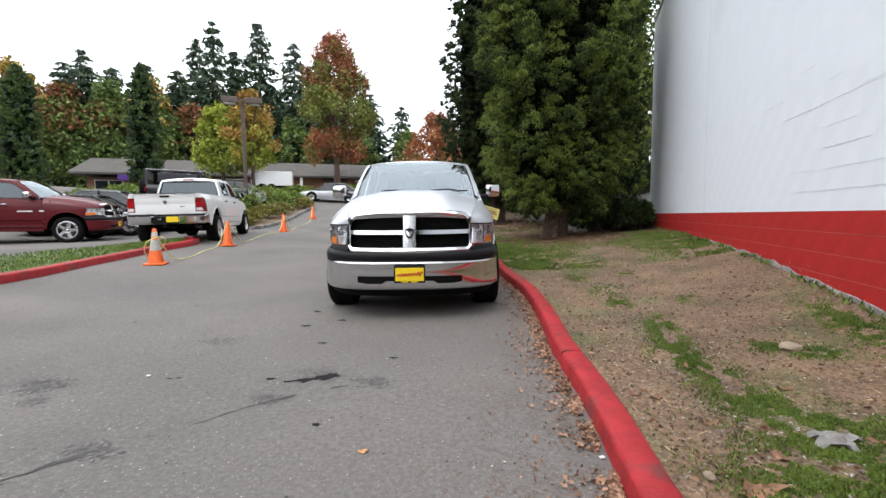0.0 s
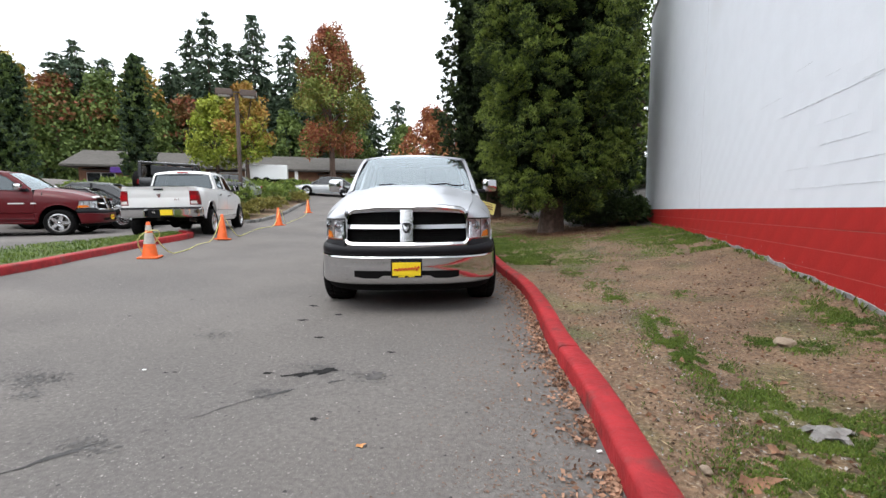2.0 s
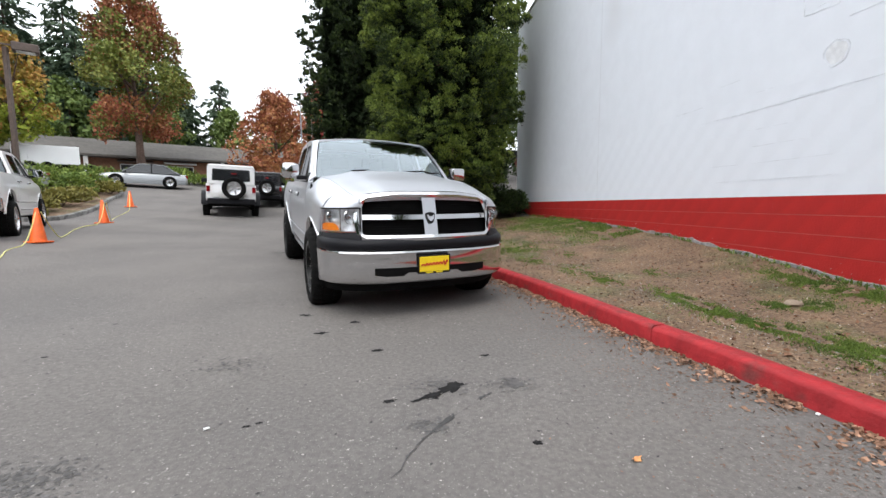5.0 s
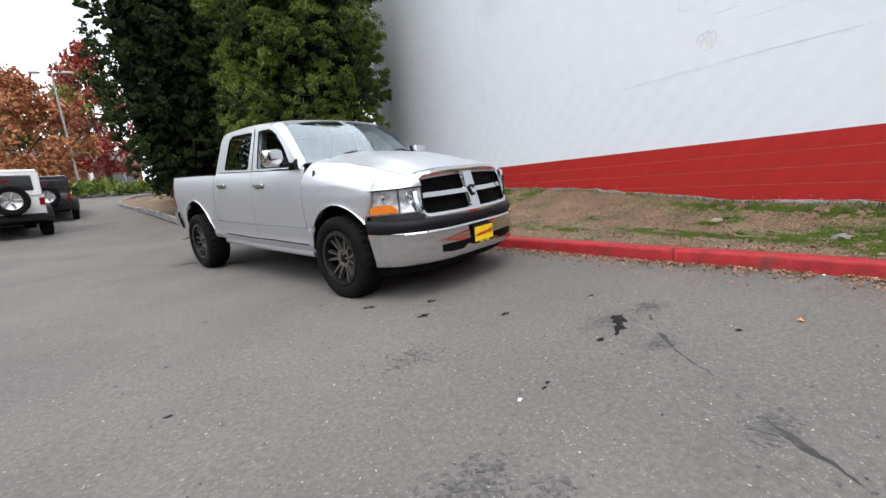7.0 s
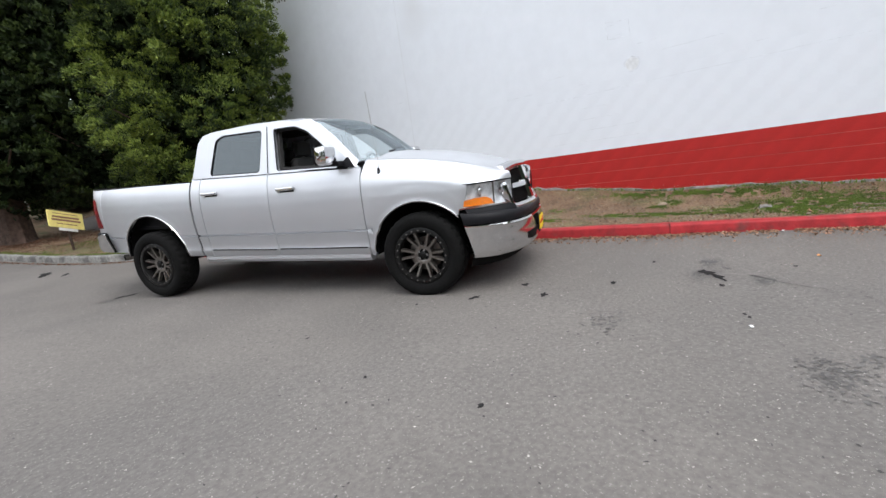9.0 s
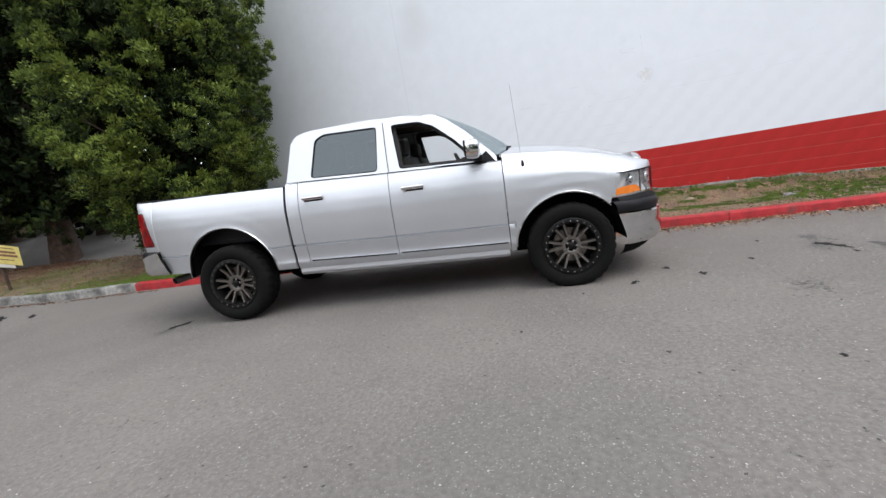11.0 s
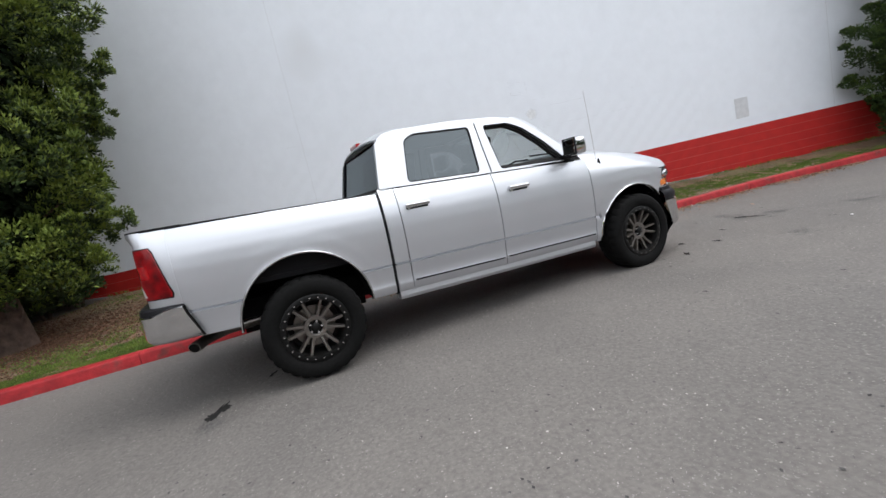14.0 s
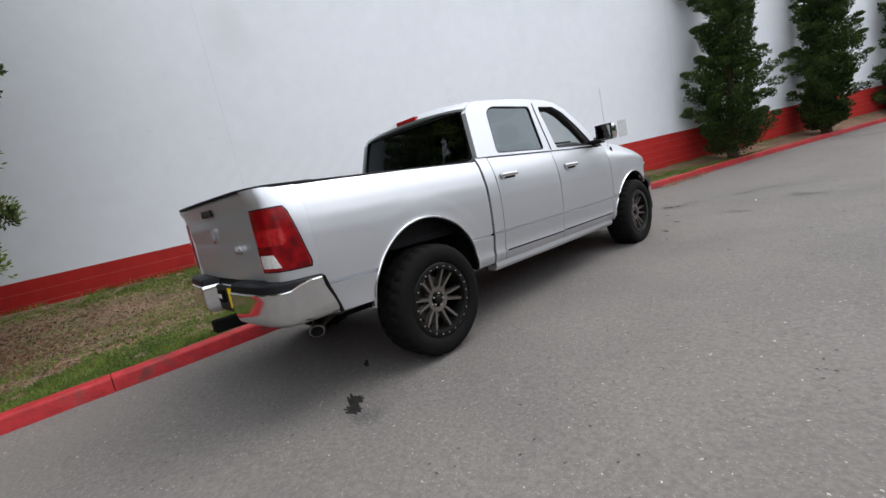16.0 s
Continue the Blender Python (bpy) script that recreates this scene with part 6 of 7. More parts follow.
def island(name, ctrl, mat, kerb_mat, label):
    line = curve_points([site(*p) for p in ctrl], 0.4)
    ob = tagged(new(name), label, "traffic island", kind="structure")
    cut = len(line) if ctrl[0] == ctrl[-1] else max(range(len(line)), key=lambda i: line[i][1]) + 2
    kerb_bar(ob, list(reversed(line[:cut])), kerb_mat)
    bm = bmesh.new()
    vs = [bm.verts.new((x, y, 0)) for x, y in (line[:-1] if ctrl[0] == ctrl[-1] else line)]
    f = bm.faces.new(vs)
    bmesh.ops.triangulate(bm, faces=[f])
    for cut in range(3):
        long_e = [e for e in bm.edges if e.calc_length() > 0.6]
        bmesh.ops.subdivide_edges(bm, edges=long_e, cuts=1)
        bmesh.ops.triangulate(bm, faces=list(bm.faces))
    for v in bm.verts:
        v.co.z = ground_z(v.co.x, v.co.y) + (0.10 if ctrl[0] == ctrl[-1] else 0.02 + 0.08 * step(-10.7, -10.3, v.co.x + 0.28 * max(0.0, 8.2 - v.co.y) * -1)) + 0.015 * noise.noise((v.co.x, v.co.y, 0))
    bmesh.ops.recalc_face_normals(bm, faces=list(bm.faces))
    part("turf", bm, mat, ob, smooth=True)
    return ob


island("island_strip", STRIP, GRASS, RED_KERB, "narrow grass island with a red-painted kerb")
island("island_planter", PLANTER, LAWN, GREY_KERB, "planted island with a grey concrete kerb")
k = 0
for x, y, r, h, m in ((-15.2, 16.2, 0.8, 0.75, 1), (-15.6, 17.9, 0.9, 0.8, 1), (-16.4, 19.6, 0.9, 0.7, 1), (-16.6, 16.6, 1.0, 1.1, 0), (-17.6, 18.4, 1.2, 1.3, 0), (-17.4, 21.2, 1.1, 1.2, 0),
                      (-18.3, 23.4, 1.3, 1.1, 0), (-19.8, 20.6, 1.3, 1.4, 0), (-20.2, 23.0, 1.4, 1.3, 0), (-17.0, 22.9, 0.9, 0.8, 1), (-14.6, 15.4, 0.6, 0.5, 1), (-18.6, 17.6, 1.1, 1.2, 0)):
    k += 1
    shrub(x, y, ground_z(x, y) + 0.08, r, r, h, 200 + k, ("low yellowing shrub at the kerb of the planter", "rounded green shrub in the planter")[1 - m], (SHRUB, DRY)[m], 0.13, 1300)
# clipped hedge behind the parked cars
for i in range(17):
    u = i / 16
    x, y = lerp(-38, -20.5, u), lerp(-1, 23.5, u)
    shrub(x, y, ground_z(x, y) - 0.1, 1.3, 1.1, 1.1 + 0.15 * math.sin(i * 1.7), 280 + i, "low green hedge shrub behind the parked cars", SHRUB, 0.2, 1200, "hedge_shrub", "hedge behind the cars")
# hedge bank along the upper road
for i in range(26):
    u = i / 25
    x, y = lerp(-43, -5, u), lerp(19, 37.5, u) + 2.2 * math.sin(math.pi * u)
    shrub(x, y, ground_z(max(x, -20), y) - 0.1, 1.8, 1.6, 1.15 + 0.25 * math.sin(i * 2.1), 240 + i, "low spreading green shrub on the bank below the shops", SHRUB, 0.24, 900, "bank_shrub", "bank shrubs")


# ---- traffic cones and rope ----
def cone(x, y, collar, tilt, label):
    t = thing("traffic_cone", (x, y, ground_z(x, y), tilt, tilt * 0.5, x * 40), label, "traffic cone", group="cones along the road")
    part("base", box(0.36, 0.36, 0.035, (0, 0, 0.018), 0.012), ORANGE, t)
    part("body", lathe([(0.145, 0.03), (0.135, 0.06), (0.034, 0.70), (0.022, 0.715), (0.0, 0.715)], 28, "z"), ORANGE, t, smooth=True)
    if collar:
        part("collar", lathe([(0.102, 0.285), (0.1, 0.285), (0.066, 0.50), (0.064, 0.50)], 28, "z"), COLLAR, t, "grey reflective collar", True)
        part("upper_collar", lathe([(0.060, 0.55), (0.058, 0.55), (0.043, 0.65), (0.041, 0.65)], 28, "z"), COLLAR, t, "grey reflective collar", True)
    return t


CONES = [(*site(x, y), c) for x, y, c in ((-8.15, 6.1, True), (-9.65, 9.4, False), (-11.5, 14.1, False), (-14.3, 20.0, False))]
for i, (x, y, c) in enumerate(CONES):
    cone(x, y, c, (1.5, -2, 1, 0)[i], "orange traffic cone with grey collars" if c else "plain orange traffic cone on the road")
for i in range(3):
    (xa, ya, _), (xb, yb, _) = CONES[i], CONES[i + 1]
    pts = []
    for j in range(25):
        u = j / 24
        x, y = lerp(xa, xb, u), lerp(ya, yb, u)
        high = 0.62 * max(0, 1 - u / 0.16) ** 1.6 + 0.62 * max(0, 1 - (1 - u) / 0.16) ** 1.6
        pts.append((x + 0.12 * math.sin(7 * u + i), y + 0.1 * math.sin(5 * u), ground_z(x, y) + 0.012 + high))
    tagged(part("barrier_rope", tube(pts, 0.011, 6), ROPE, smooth=True), "slack yellow rope lying between traffic cones", "rope", group="ropes between cones")
pts = [(CONES[0][0] + 0.13 * math.cos(a), CONES[0][1] + 0.13 * math.sin(a) * 1.6, ground_z(*CONES[0][:2]) + 0.05 + 0.5 * abs(math.cos(a / 2))) for a in [i * 0.45 for i in range(15)]]
tagged(part("barrier_rope", tube(pts, 0.011, 6), ROPE, smooth=True), "loop of yellow rope hung on a traffic cone", "rope", group="ropes between cones")

# ---- yellow board on the lawn ----
board = thing("notice_board", (*site(-3.63, 16.27), lawn_z(*site(-3.63, 16.27)), 0, 0, 28), "faded yellow notice board leaning on a stake", "sign")
b_turn = pose(0, 0, 0.78, -12, 16, 0)
part("stake", box(0.05, 0.04, 0.95, (0.02, 0.05, 0.42), 0.004), BARK, board)
part("panel", box(0.86, 0.025, 0.44, (0, 0, 0), 0.004, turn=None), PALE_YELLOW, board).matrix_basis = b_turn
for w, h, z in ((0.60, 0.018, 0.15), (0.64, 0.05, 0.06), (0.70, 0.05, -0.02), (0.5, 0.018, -0.12)):
    part("text_bar", box(w, 0.004, h, (0, -0.0155, z)), BRICK_TAN, board).matrix_basis = b_turn
part("white_strip", box(0.46, 0.02, 0.07, (0.02, -0.004, -0.262), 0.003), TRIM_WHITE, board, "white strip under the board").matrix_basis = b_turn


# ---- other vehicles ----
def plain_wheel(parent, x, y, r, rim=None):
    w = new("wheel")
    w.parent = parent
    w.matrix_basis = pose(x, y, r - 0.004, 0, 0, 0 if y < 0 else 180)
    part("tyre", lathe([(r * 0.62, 0.09), (r * 0.68, 0.108), (r * 0.9, 0.108), (r, 0.08), (r, -0.08), (r * 0.9, -0.108), (r * 0.68, -0.108), (r * 0.62, -0.09)], 36), RUBBER, w, smooth=True)
    part("rim", lathe([(r * 0.66, -0.08), (r * 0.64, -0.098), (r * 0.56, -0.09), (r * 0.2, -0.06), (0, -0.065)], 36), rim or ALLOY, w, smooth=True)
    for i in range(5):
        part("spoke", box(r * 0.5, 0.02, r * 0.13, (r * 0.34, -0.092, 0), 0.004), rim or ALLOY, w).matrix_basis = pose(0, 0, 0, 0, 72 * i, 0)


def make_car(at, paint, label, length=4.6, width=1.8, height=1.45, kind="sedan", category="car"):
    """A car from a lofted lower body, a glass cabin, a roof, lamps and four wheels; x ahead, middle of the wheelbase at 0."""
    t = thing("parked_car", at, label, category, group="cars in the car park")
    L, W, H, r = length / 2, width / 2, height, 0.33 if kind == "sedan" else 0.36
    belt = 0.62 * H if kind == "sedan" else 0.58 * H
    prof = [(-L, 0.75, 0.36, 0.80), (-L + 0.08, 0.9, 0.25, 0.95), (-L * 0.6, 1.0, 0.2, 0.98), (0, 1.0, 0.2, 1.0), (L * 0.35, 1.0, 0.2, 0.97), (L * 0.75, 0.97, 0.2, 0.86), (L - 0.1, 0.86, 0.25, 0.76), (L, 0.70, 0.36, 0.66)]
    rows = []
    for x, w, lo, hi in prof:
        w, hi = w * W, hi * belt
        row = []
        for k in range(25):
            a = math.pi * (k / 24)
            c = math.cos(a)
            yy = w * (abs(c) ** 0.35) * (1 if c > 0 else -1)
            zz = lerp(lo, hi, math.sin(a) ** 0.55)
            row.append((x, yy, zz))
        rows.append(row)
    part("body", thick(rows, (0, 0, -0.02), True), paint, t, smooth=True)
    part("underside", box(length * 0.94, width * 0.86, 0.2, (0, 0, 0.32)), DARK, t)
    a, b, c, d = ((-L * 0.82, -L * 0.42, L * 0.08, L * 0.48) if kind == "sedan" else (-L * 0.97, -L * 0.86, L * 0.10, L * 0.42))
    gl = [[(x, s * W * q, z) for s in (-1, 1)] for x, z, q in ((a, belt * 0.95, 0.86), (b, H - 0.05, 0.70), (c, H - 0.05, 0.70), (d, belt * 0.93, 0.84))]
    cab_v = [p for r0 in gl for p in r0]
    part("cabin_glass", (cab_v, [], [(0, 1, 3, 2), (2, 3, 5, 4), (4, 5, 7, 6), (0, 2, 4, 6), (1, 7, 5, 3)]), DARK_GLASS, t, "dark window glass")
    rows = []
    for i in range(9):
        x = lerp(b - 0.08, c + 0.10, i / 8)
        rows.append([(x, W * 0.73 * k / 6, H - 0.045 + 0.05 * (1 - (k / 6) ** 2) - 0.03 * abs(lerp(-1, 1, i / 8)) ** 3) for k in range(-6, 7)])
    part("roof", thick(rows, (0, 0, -0.04), True), paint, t, smooth=True)
    for s in (-1, 1):
        for xa, xb in ((a, b), (d, c)):
            part("pillar", sweep([(xa, s * W * 0.86, belt * 0.95), (xb, s * W * 0.705, H - 0.04)], [(-0.035, -0.03), (0.03, -0.03), (0.03, 0.03), (-0.035, 0.03)]), paint, t)
        part("pillar", sweep([(lerp(a, d, 0.5), s * W * 0.87, belt * 0.96), (lerp(b, c, 0.5), s * W * 0.705, H - 0.04)], [(-0.03, -0.03), (0.03, -0.03), (0.03, 0.03), (-0.03, 0.03)]), BLACK_PLASTIC, t)
        part("headlamp", box(0.16, 0.32, 0.13, (L - 0.10, s * W * 0.66, belt * 0.64), 0.03), WHITE_LENS, t)
        part("tail_lamp", box(0.14, 0.30, 0.16, (-L + 0.05, s * W * 0.66, belt * 0.80), 0.03), RED_LENS, t)
        part("wing_mirror", box(0.12, 0.16, 0.11, (d - 0.15, s * (W + 0.04), belt + 0.04), 0.03), paint, t)
        for x in (-L * 0.58, L * 0.60):
            part("wheel_well", cyl(r * 1.17, 0.06, (x, s * (W - 0.02), r), "y"), DARK, t)
            plain_wheel(t, x, s * (W - 0.06), r)
    part("front_grille", box(0.04, width * 0.5, 0.13, (L - 0.02, 0, belt * 0.52), 0.02), BLACK_PLASTIC, t)
    part("number_plate", box(0.02, 0.30, 0.13, (-L + 0.01, 0, belt * 0.62)), TRIM_WHITE, t)
    return t


def make_offroader(at, paint, label, top=None):
    """A boxy off-road car with a hard top, flared arches and a spare wheel on its back; x ahead, rear at 0."""
    t = thing("off_road_car", at, label, "car", group="off-road cars")
    top = top or paint
    part("tub", box(2.6, 1.58, 0.62, (1.38, 0, 0.86), 0.05), paint, t, smooth=True)
    part("bonnet", box(1.35, 1.36, 0.46, (3.25, 0, 0.93), 0.06), paint, t, smooth=True)
    part("hard_top", box(2.15, 1.44, 0.10, (1.12, 0, 1.77), 0.04), top, t, smooth=True)
    part("windscreen", box(0.05, 1.34, 0.56, (2.32, 0, 1.44), 0.01, turn=pose(0, 0, 0, 0, -14, 0)), DARK_GLASS, t)
    back_win = part("rear_window", box(0.03, 1.20, 0.40, (0.06, 0, 1.47), 0.03), DARK_GLASS, t, "dark rear window")
    part("rear_frame", sheet(rounded([(-0.74, 1.15), (0.74, 1.15), (0.70, 1.74), (-0.70, 1.74)], 0.05), [rounded([(-0.60, 1.27), (0.60, 1.27), (0.58, 1.67), (-0.58, 1.67)], 0.04)], lambda a, b, d: (0.05 + d, a, b), 0.05), top, t)
    for s in (-1, 1):
        part("side_window", box(1.5, 0.03, 0.40, (1.25, s * 0.715, 1.47), 0.02), DARK_GLASS, t)
        for x in (0.12, 1.05, 2.12):
            part("post", box(0.12, 0.05, 0.58, (x, s * 0.722, 1.45), 0.012), top, t)
        part("tail_lamp", box(0.06, 0.11, 0.20, (0.05, s * 0.72, 0.98), 0.015), RED_LENS, t, "red tail lamp")
        for x in (0.72, 3.18):
            part("flare", outline_bar([(x + 0.50 * math.cos(a), 0.42 + 0.47 * math.sin(a)) for a in [math.pi * i / 12 for i in range(13)]], [(-0.03, -0.10), (0.03, -0.10), (0.03, 0.1), (-0.03, 0.1)], lambda a, b, d: (a, s * (0.84 - d), b), False), BLACK_PLASTIC, t, "black arch flare")
            plain_wheel(t, x, s * 0.80, 0.40)
        part("wing_mirror", box(0.10, 0.20, 0.16, (2.25, s * 0.92, 1.28), 0.03), BLACK_PLASTIC, t)
        part("headlamp", cyl(0.10, 0.05, (3.94, s * 0.48, 1.0), "x"), WHITE_LENS, t)
    part("rear_bumper", box(0.16, 1.5, 0.20, (-0.06, 0, 0.56), 0.03), BLACK_PLASTIC, t, "black rear bumper")
    part("front_bumper", box(0.2, 1.7, 0.18, (4.05, 0, 0.6), 0.04), BLACK_PLASTIC, t)
    part("grille", box(0.05, 1.2, 0.36, (3.93, 0, 0.95), 0.03), paint, t)
    part("underbody", box(3.7, 1.3, 0.25, (1.9, 0, 0.5)), DARK, t)
    spare = new("spare_wheel")
    spare.parent = t
    spare.matrix_basis = pose(-0.14, -0.08, 1.02, 0, 0, -90)
    part("tyre", lathe([(0.22, 0.09), (0.25, 0.11), (0.35, 0.11), (0.385, 0.08), (0.385, -0.08), (0.35, -0.11), (0.25, -0.11), (0.22, -0.09)], 36), RUBBER, spare, smooth=True)
    part("rim", lathe([(0.24, -0.08), (0.23, -0.1), (0.2, -0.09), (0.08, -0.05), (0, -0.055)], 36), ALLOY, spare, smooth=True)
    for i in range(5):
        part("spoke", box(0.16, 0.02, 0.055, (0.13, -0.094, 0), 0.006), ALLOY, spare).matrix_basis = pose(0, 0, 0, 0, 72 * i, 0)
    part("high_brake_light", box(0.03, 0.16, 0.05, (-0.02, -0.08, 1.52), 0.008), RED_LENS, t)
    part("number_plate", box(0.01, 0.30, 0.14, (0.035, 0.5, 0.78)), TRIM_WHITE, t)
    return t


def stand(x, y, heading):
    """A pose on the road with the car's length along heading (degrees), tilted with the slope."""
    x, y = site(x, y)
    d = Vector((math.cos(radians(heading - 0.4)), math.sin(radians(heading - 0.4)), 0))
    e = Vector((-d.y, d.x, 0))
    up = [ground_z(x + v.x * 1.5, y + v.y * 1.5) - ground_z(x - v.x * 1.5, y - v.y * 1.5) for v in (d, e)]
    up = [min(max(u, -0.12), 0.12) for u in up]
    fx = (d * 3 + Vector((0, 0, up[0]))).normalized()
    fy = (e * 3 + Vector((0, 0, up[1]))).normalized()
    fz = fx.cross(fy).normalized()
    fy = fz.cross(fx)
    m = Matrix((fx, fy, fz)).transposed().to_4x4()
    m.translation = (x, y, ground_z(x, y))
    return m


make_pickup(stand(-11.5 - 0.52 * 3.57, 9.6 + 0.85 * 3.57, 121.5), WHITE_PAINT, "white crew-cab pickup truck with alloy wheels in the car park", "alloy", 0.40, True, False)
red_pickup = make_pickup(stand(-15.66, 9.42, 38.5), RED_PAINT, "dark red crew-cab pickup truck with alloy wheels in the car park", "alloy", 0.40, False, False)
for x, w in ((-0.98, 0.36), (-0.58, 0.12)):
    part("door_mark", box(w, 0.004, 0.035, (x, -1.003, 0.985)), TRIM_WHITE, red_pickup, "pale lettering too small to read")
make_offroader(stand(-9.25, 18.1, 112) @ Matrix.Scale(1.16, 4), WHITE_PAINT, "white off-road car with a black spare wheel on its back")
make_offroader(stand(-9.4, 22.8, 100), BLACK_PAINT, "black off-road car waiting on the road")
make_offroader(stand(-21.5, 16.2, 37) @ Matrix.Scale(1.2, 4), BLACK_PAINT, "black boxy off-road car parked behind the white pickup")
make_car(stand(-18.6, 28.6, 206), GREY_PAINT, "silver saloon car on the upper road")
make_car(stand(-17.7, 11.1, 38), BLACK_PAINT, "black saloon car in the car park")
make_car(stand(-19.1, 12.9, 38), GREY_PAINT, "silver saloon car in the car park")
make_car(stand(-21.9, 21.9, 216), GREY_PAINT, "silver saloon car behind the planter shrubs")
make_car(stand(2.6, 36.0, 5), WHITE_PAINT, "white car parked beyond the lawn", kind="suv", height=1.6)
make_car(stand(7.6, 36.4, 5), RED_PAINT, "red car parked beyond the lawn", kind="suv", height=1.6)


# ---- small things on the road and lawn ----
def blot(x, y, rx, ry, seed, name, mat, label, category, lift=0.004, turn=0.0, kind=""):
    """A flat, ragged patch lying on the road."""
    rng = random.Random(seed)
    verts, n = [(x, y, ground_z(x, y) + lift)], 28
    for i in range(n):
        a = 2 * math.pi * i / n
        q = 0.9 + 0.75 * noise.noise((2.4 * math.cos(a) + seed, 2.4 * math.sin(a), seed)) + rng.uniform(-0.2, 0.2)
        u, v = rx * q * math.cos(a), ry * q * math.sin(a)
        c, s = math.cos(turn), math.sin(turn)
        px, py = x + u * c - v * s, y + u * s + v * c
        verts.append((px, py, ground_z(px, py) + lift))
    return tagged(part(name, (verts, [], [(0, 1 + i, 1 + (i + 1) % n) for i in range(n)]), mat), label, category, kind=kind)


STAINS = [(-1.79, 2.48, 0.12, 0.06, 0.72), (-1.90, 2.38, 0.06, 0.04, 0.5), (-1.40, 2.51, 0.09, 0.06, -0.5), (-4.45, 8.96, 0.15, 0.035, -0.1), (-4.53, 8.98, 0.08, 0.05, 0.4), (-4.41, 8.92, 0.05, 0.05, 0.9), (-3.87, 8.72, 0.07, 0.02, -0.2), (-3.02, 4.17, 0.075, 0.03, -0.3),
          (-2.53, 3.9, 0.05, 0.03, 0.2), (-2.27, 3.15, 0.05, 0.025, 0.1), (-1.49, 2.98, 0.04, 0.018, 0.1), (-2.77, 3.6, 0.06, 0.03, 0.3), (-2.15, 2.33, 0.035, 0.02, 0.3), (-2.01, 2.32, 0.025, 0.015, 0.6), (-1.45, 1.86, 0.03, 0.02, 0.0),
          (-2.79, 2.14, 0.02, 0.012, 0.4), (-4.59, 3.92, 0.018, 0.01, 0.6), (-4.33, 4.9, 0.025, 0.012, 0.2), (-2.84, 2.11, 0.025, 0.012, 0.2), (-4.54, 3.11, 0.025, 0.016, 0.5), (-3.36, 4.59, 0.02, 0.012, 0.3),
          (-4.55, 13.9, 0.30, 0.09, 1.25), (-4.35, 13.2, 0.17, 0.05, 1.2), (-3.44, 0.68, 0.05, 0.025, 0.3), (-1.98, 2.34, 0.05, 0.015, 0.6)]
for i, (x, y, rx, ry, a) in enumerate(STAINS):
    blot(x, y, rx, ry, 300 + i, "oil_stain", FAINT_TAR if i == 2 else TAR, "dark oil stain soaked into the asphalt", "stain", 0.003, a)


def crack(ctrl, seed, width=0.014):
    rng = random.Random(seed)
    line = curve_points(ctrl, 0.022)
    left, right = [], []
    for i, (x, y) in enumerate(line):
        j = 0.05 * noise.noise((x * 9, y * 9, seed)) + rng.uniform(-0.014, 0.014)
        w = width * max(0.0, 0.2 + 2.8 * noise.noise((x * 6, y * 6, seed + 4)) + rng.uniform(-0.5, 0.5))
        left.append((x + j, y + j - w, ground_z(x, y) + 0.003))
        right.append((x + j, y + j + w, ground_z(x, y) + 0.003))
    tagged(part("road_crack", grid([left, right]), CRACK), "fine dark crack running across the asphalt", "crack", group="road cracks")


crack([(-2.52, 0.95), (-2.38, 1.24), (-2.27, 1.43), (-2.13, 1.63), (-2.05, 1.80), (-1.93, 2.0), (-1.71, 2.26), (-1.54, 2.41)], 1, 0.020)
crack([(-1.60, 2.36), (-1.95, 1.97), (-2.1, 1.68)], 6, 0.007)
crack([(-2.62, 0.75), (-2.9, 0.2), (-3.3, -0.5)], 2, 0.008)
crack([(-3.3, 3.1), (-3.6, 2.5), (-3.8, 2.0)], 3, 0.004)
crack([(-5.6, 13.4), (-5.0, 13.1), (-4.2, 12.7), (-3.5, 12.6)], 4, 0.012)
crack([(-6.6, 12.2), (-5.6, 13.4)], 5, 0.008)


def small_leaf(x, y, z, size, turn, mat, name="fallen_leaf", label="dry brown fallen leaf", group="fallen leaves"):
    pts = []
    for i in range(10):
        a = 2 * math.pi * i / 10
        q = size * (1.0 if i % 2 == 0 else 0.62)
        pts.append((q * math.cos(a), 0.62 * q * math.sin(a), 0.18 * size * math.cos(2 * a) + 0.008))
    ob = part(name, ([(0, 0, 0.002)] + pts, [], [(0, 1 + i, 1 + (i + 1) % 10) for i in range(10)]), mat)
    ob.matrix_basis = pose(x, y, z, 4, -3, turn)
    return tagged(ob, label, "leaf", group)


small_leaf(-1.07, 1.69, ground_z(-1.07, 1.69) + 0.003, 0.03, 20, material("ochre_leaf", (0.55, 0.25, 0.09), 0.7, vary=0.2, grain=30), label="single ochre leaf on the asphalt")
for i, (x, y, s) in enumerate(((0.60, 1.71, 0.09), (0.55, 1.66, 0.07), (0.61, 2.96, 0.06), (0.24, 2.47, 0.05), (1.05, 2.75, 0.06), (0.35, 2.45, 0.05), (0.75, 1.95, 0.05), (1.2, 2.2, 0.05), (0.55, 2.2, 0.05))):
    small_leaf(x, y, lawn_z(x, y) + 0.004, s, i * 47, DEAD_LEAF, label="dry curled brown leaf on the lawn")
for x, y in ((0.05, 1.955), (-3.02, 2.09)):
    tagged(part("litter", box(0.026, 0.018, 0.008, (x, y, ground_z(x, y) + 0.008), 0.003, turn=pose(0, 0, 0, 0, 0, 30)), PAPER), "scrap of white litter on the road", "litter")


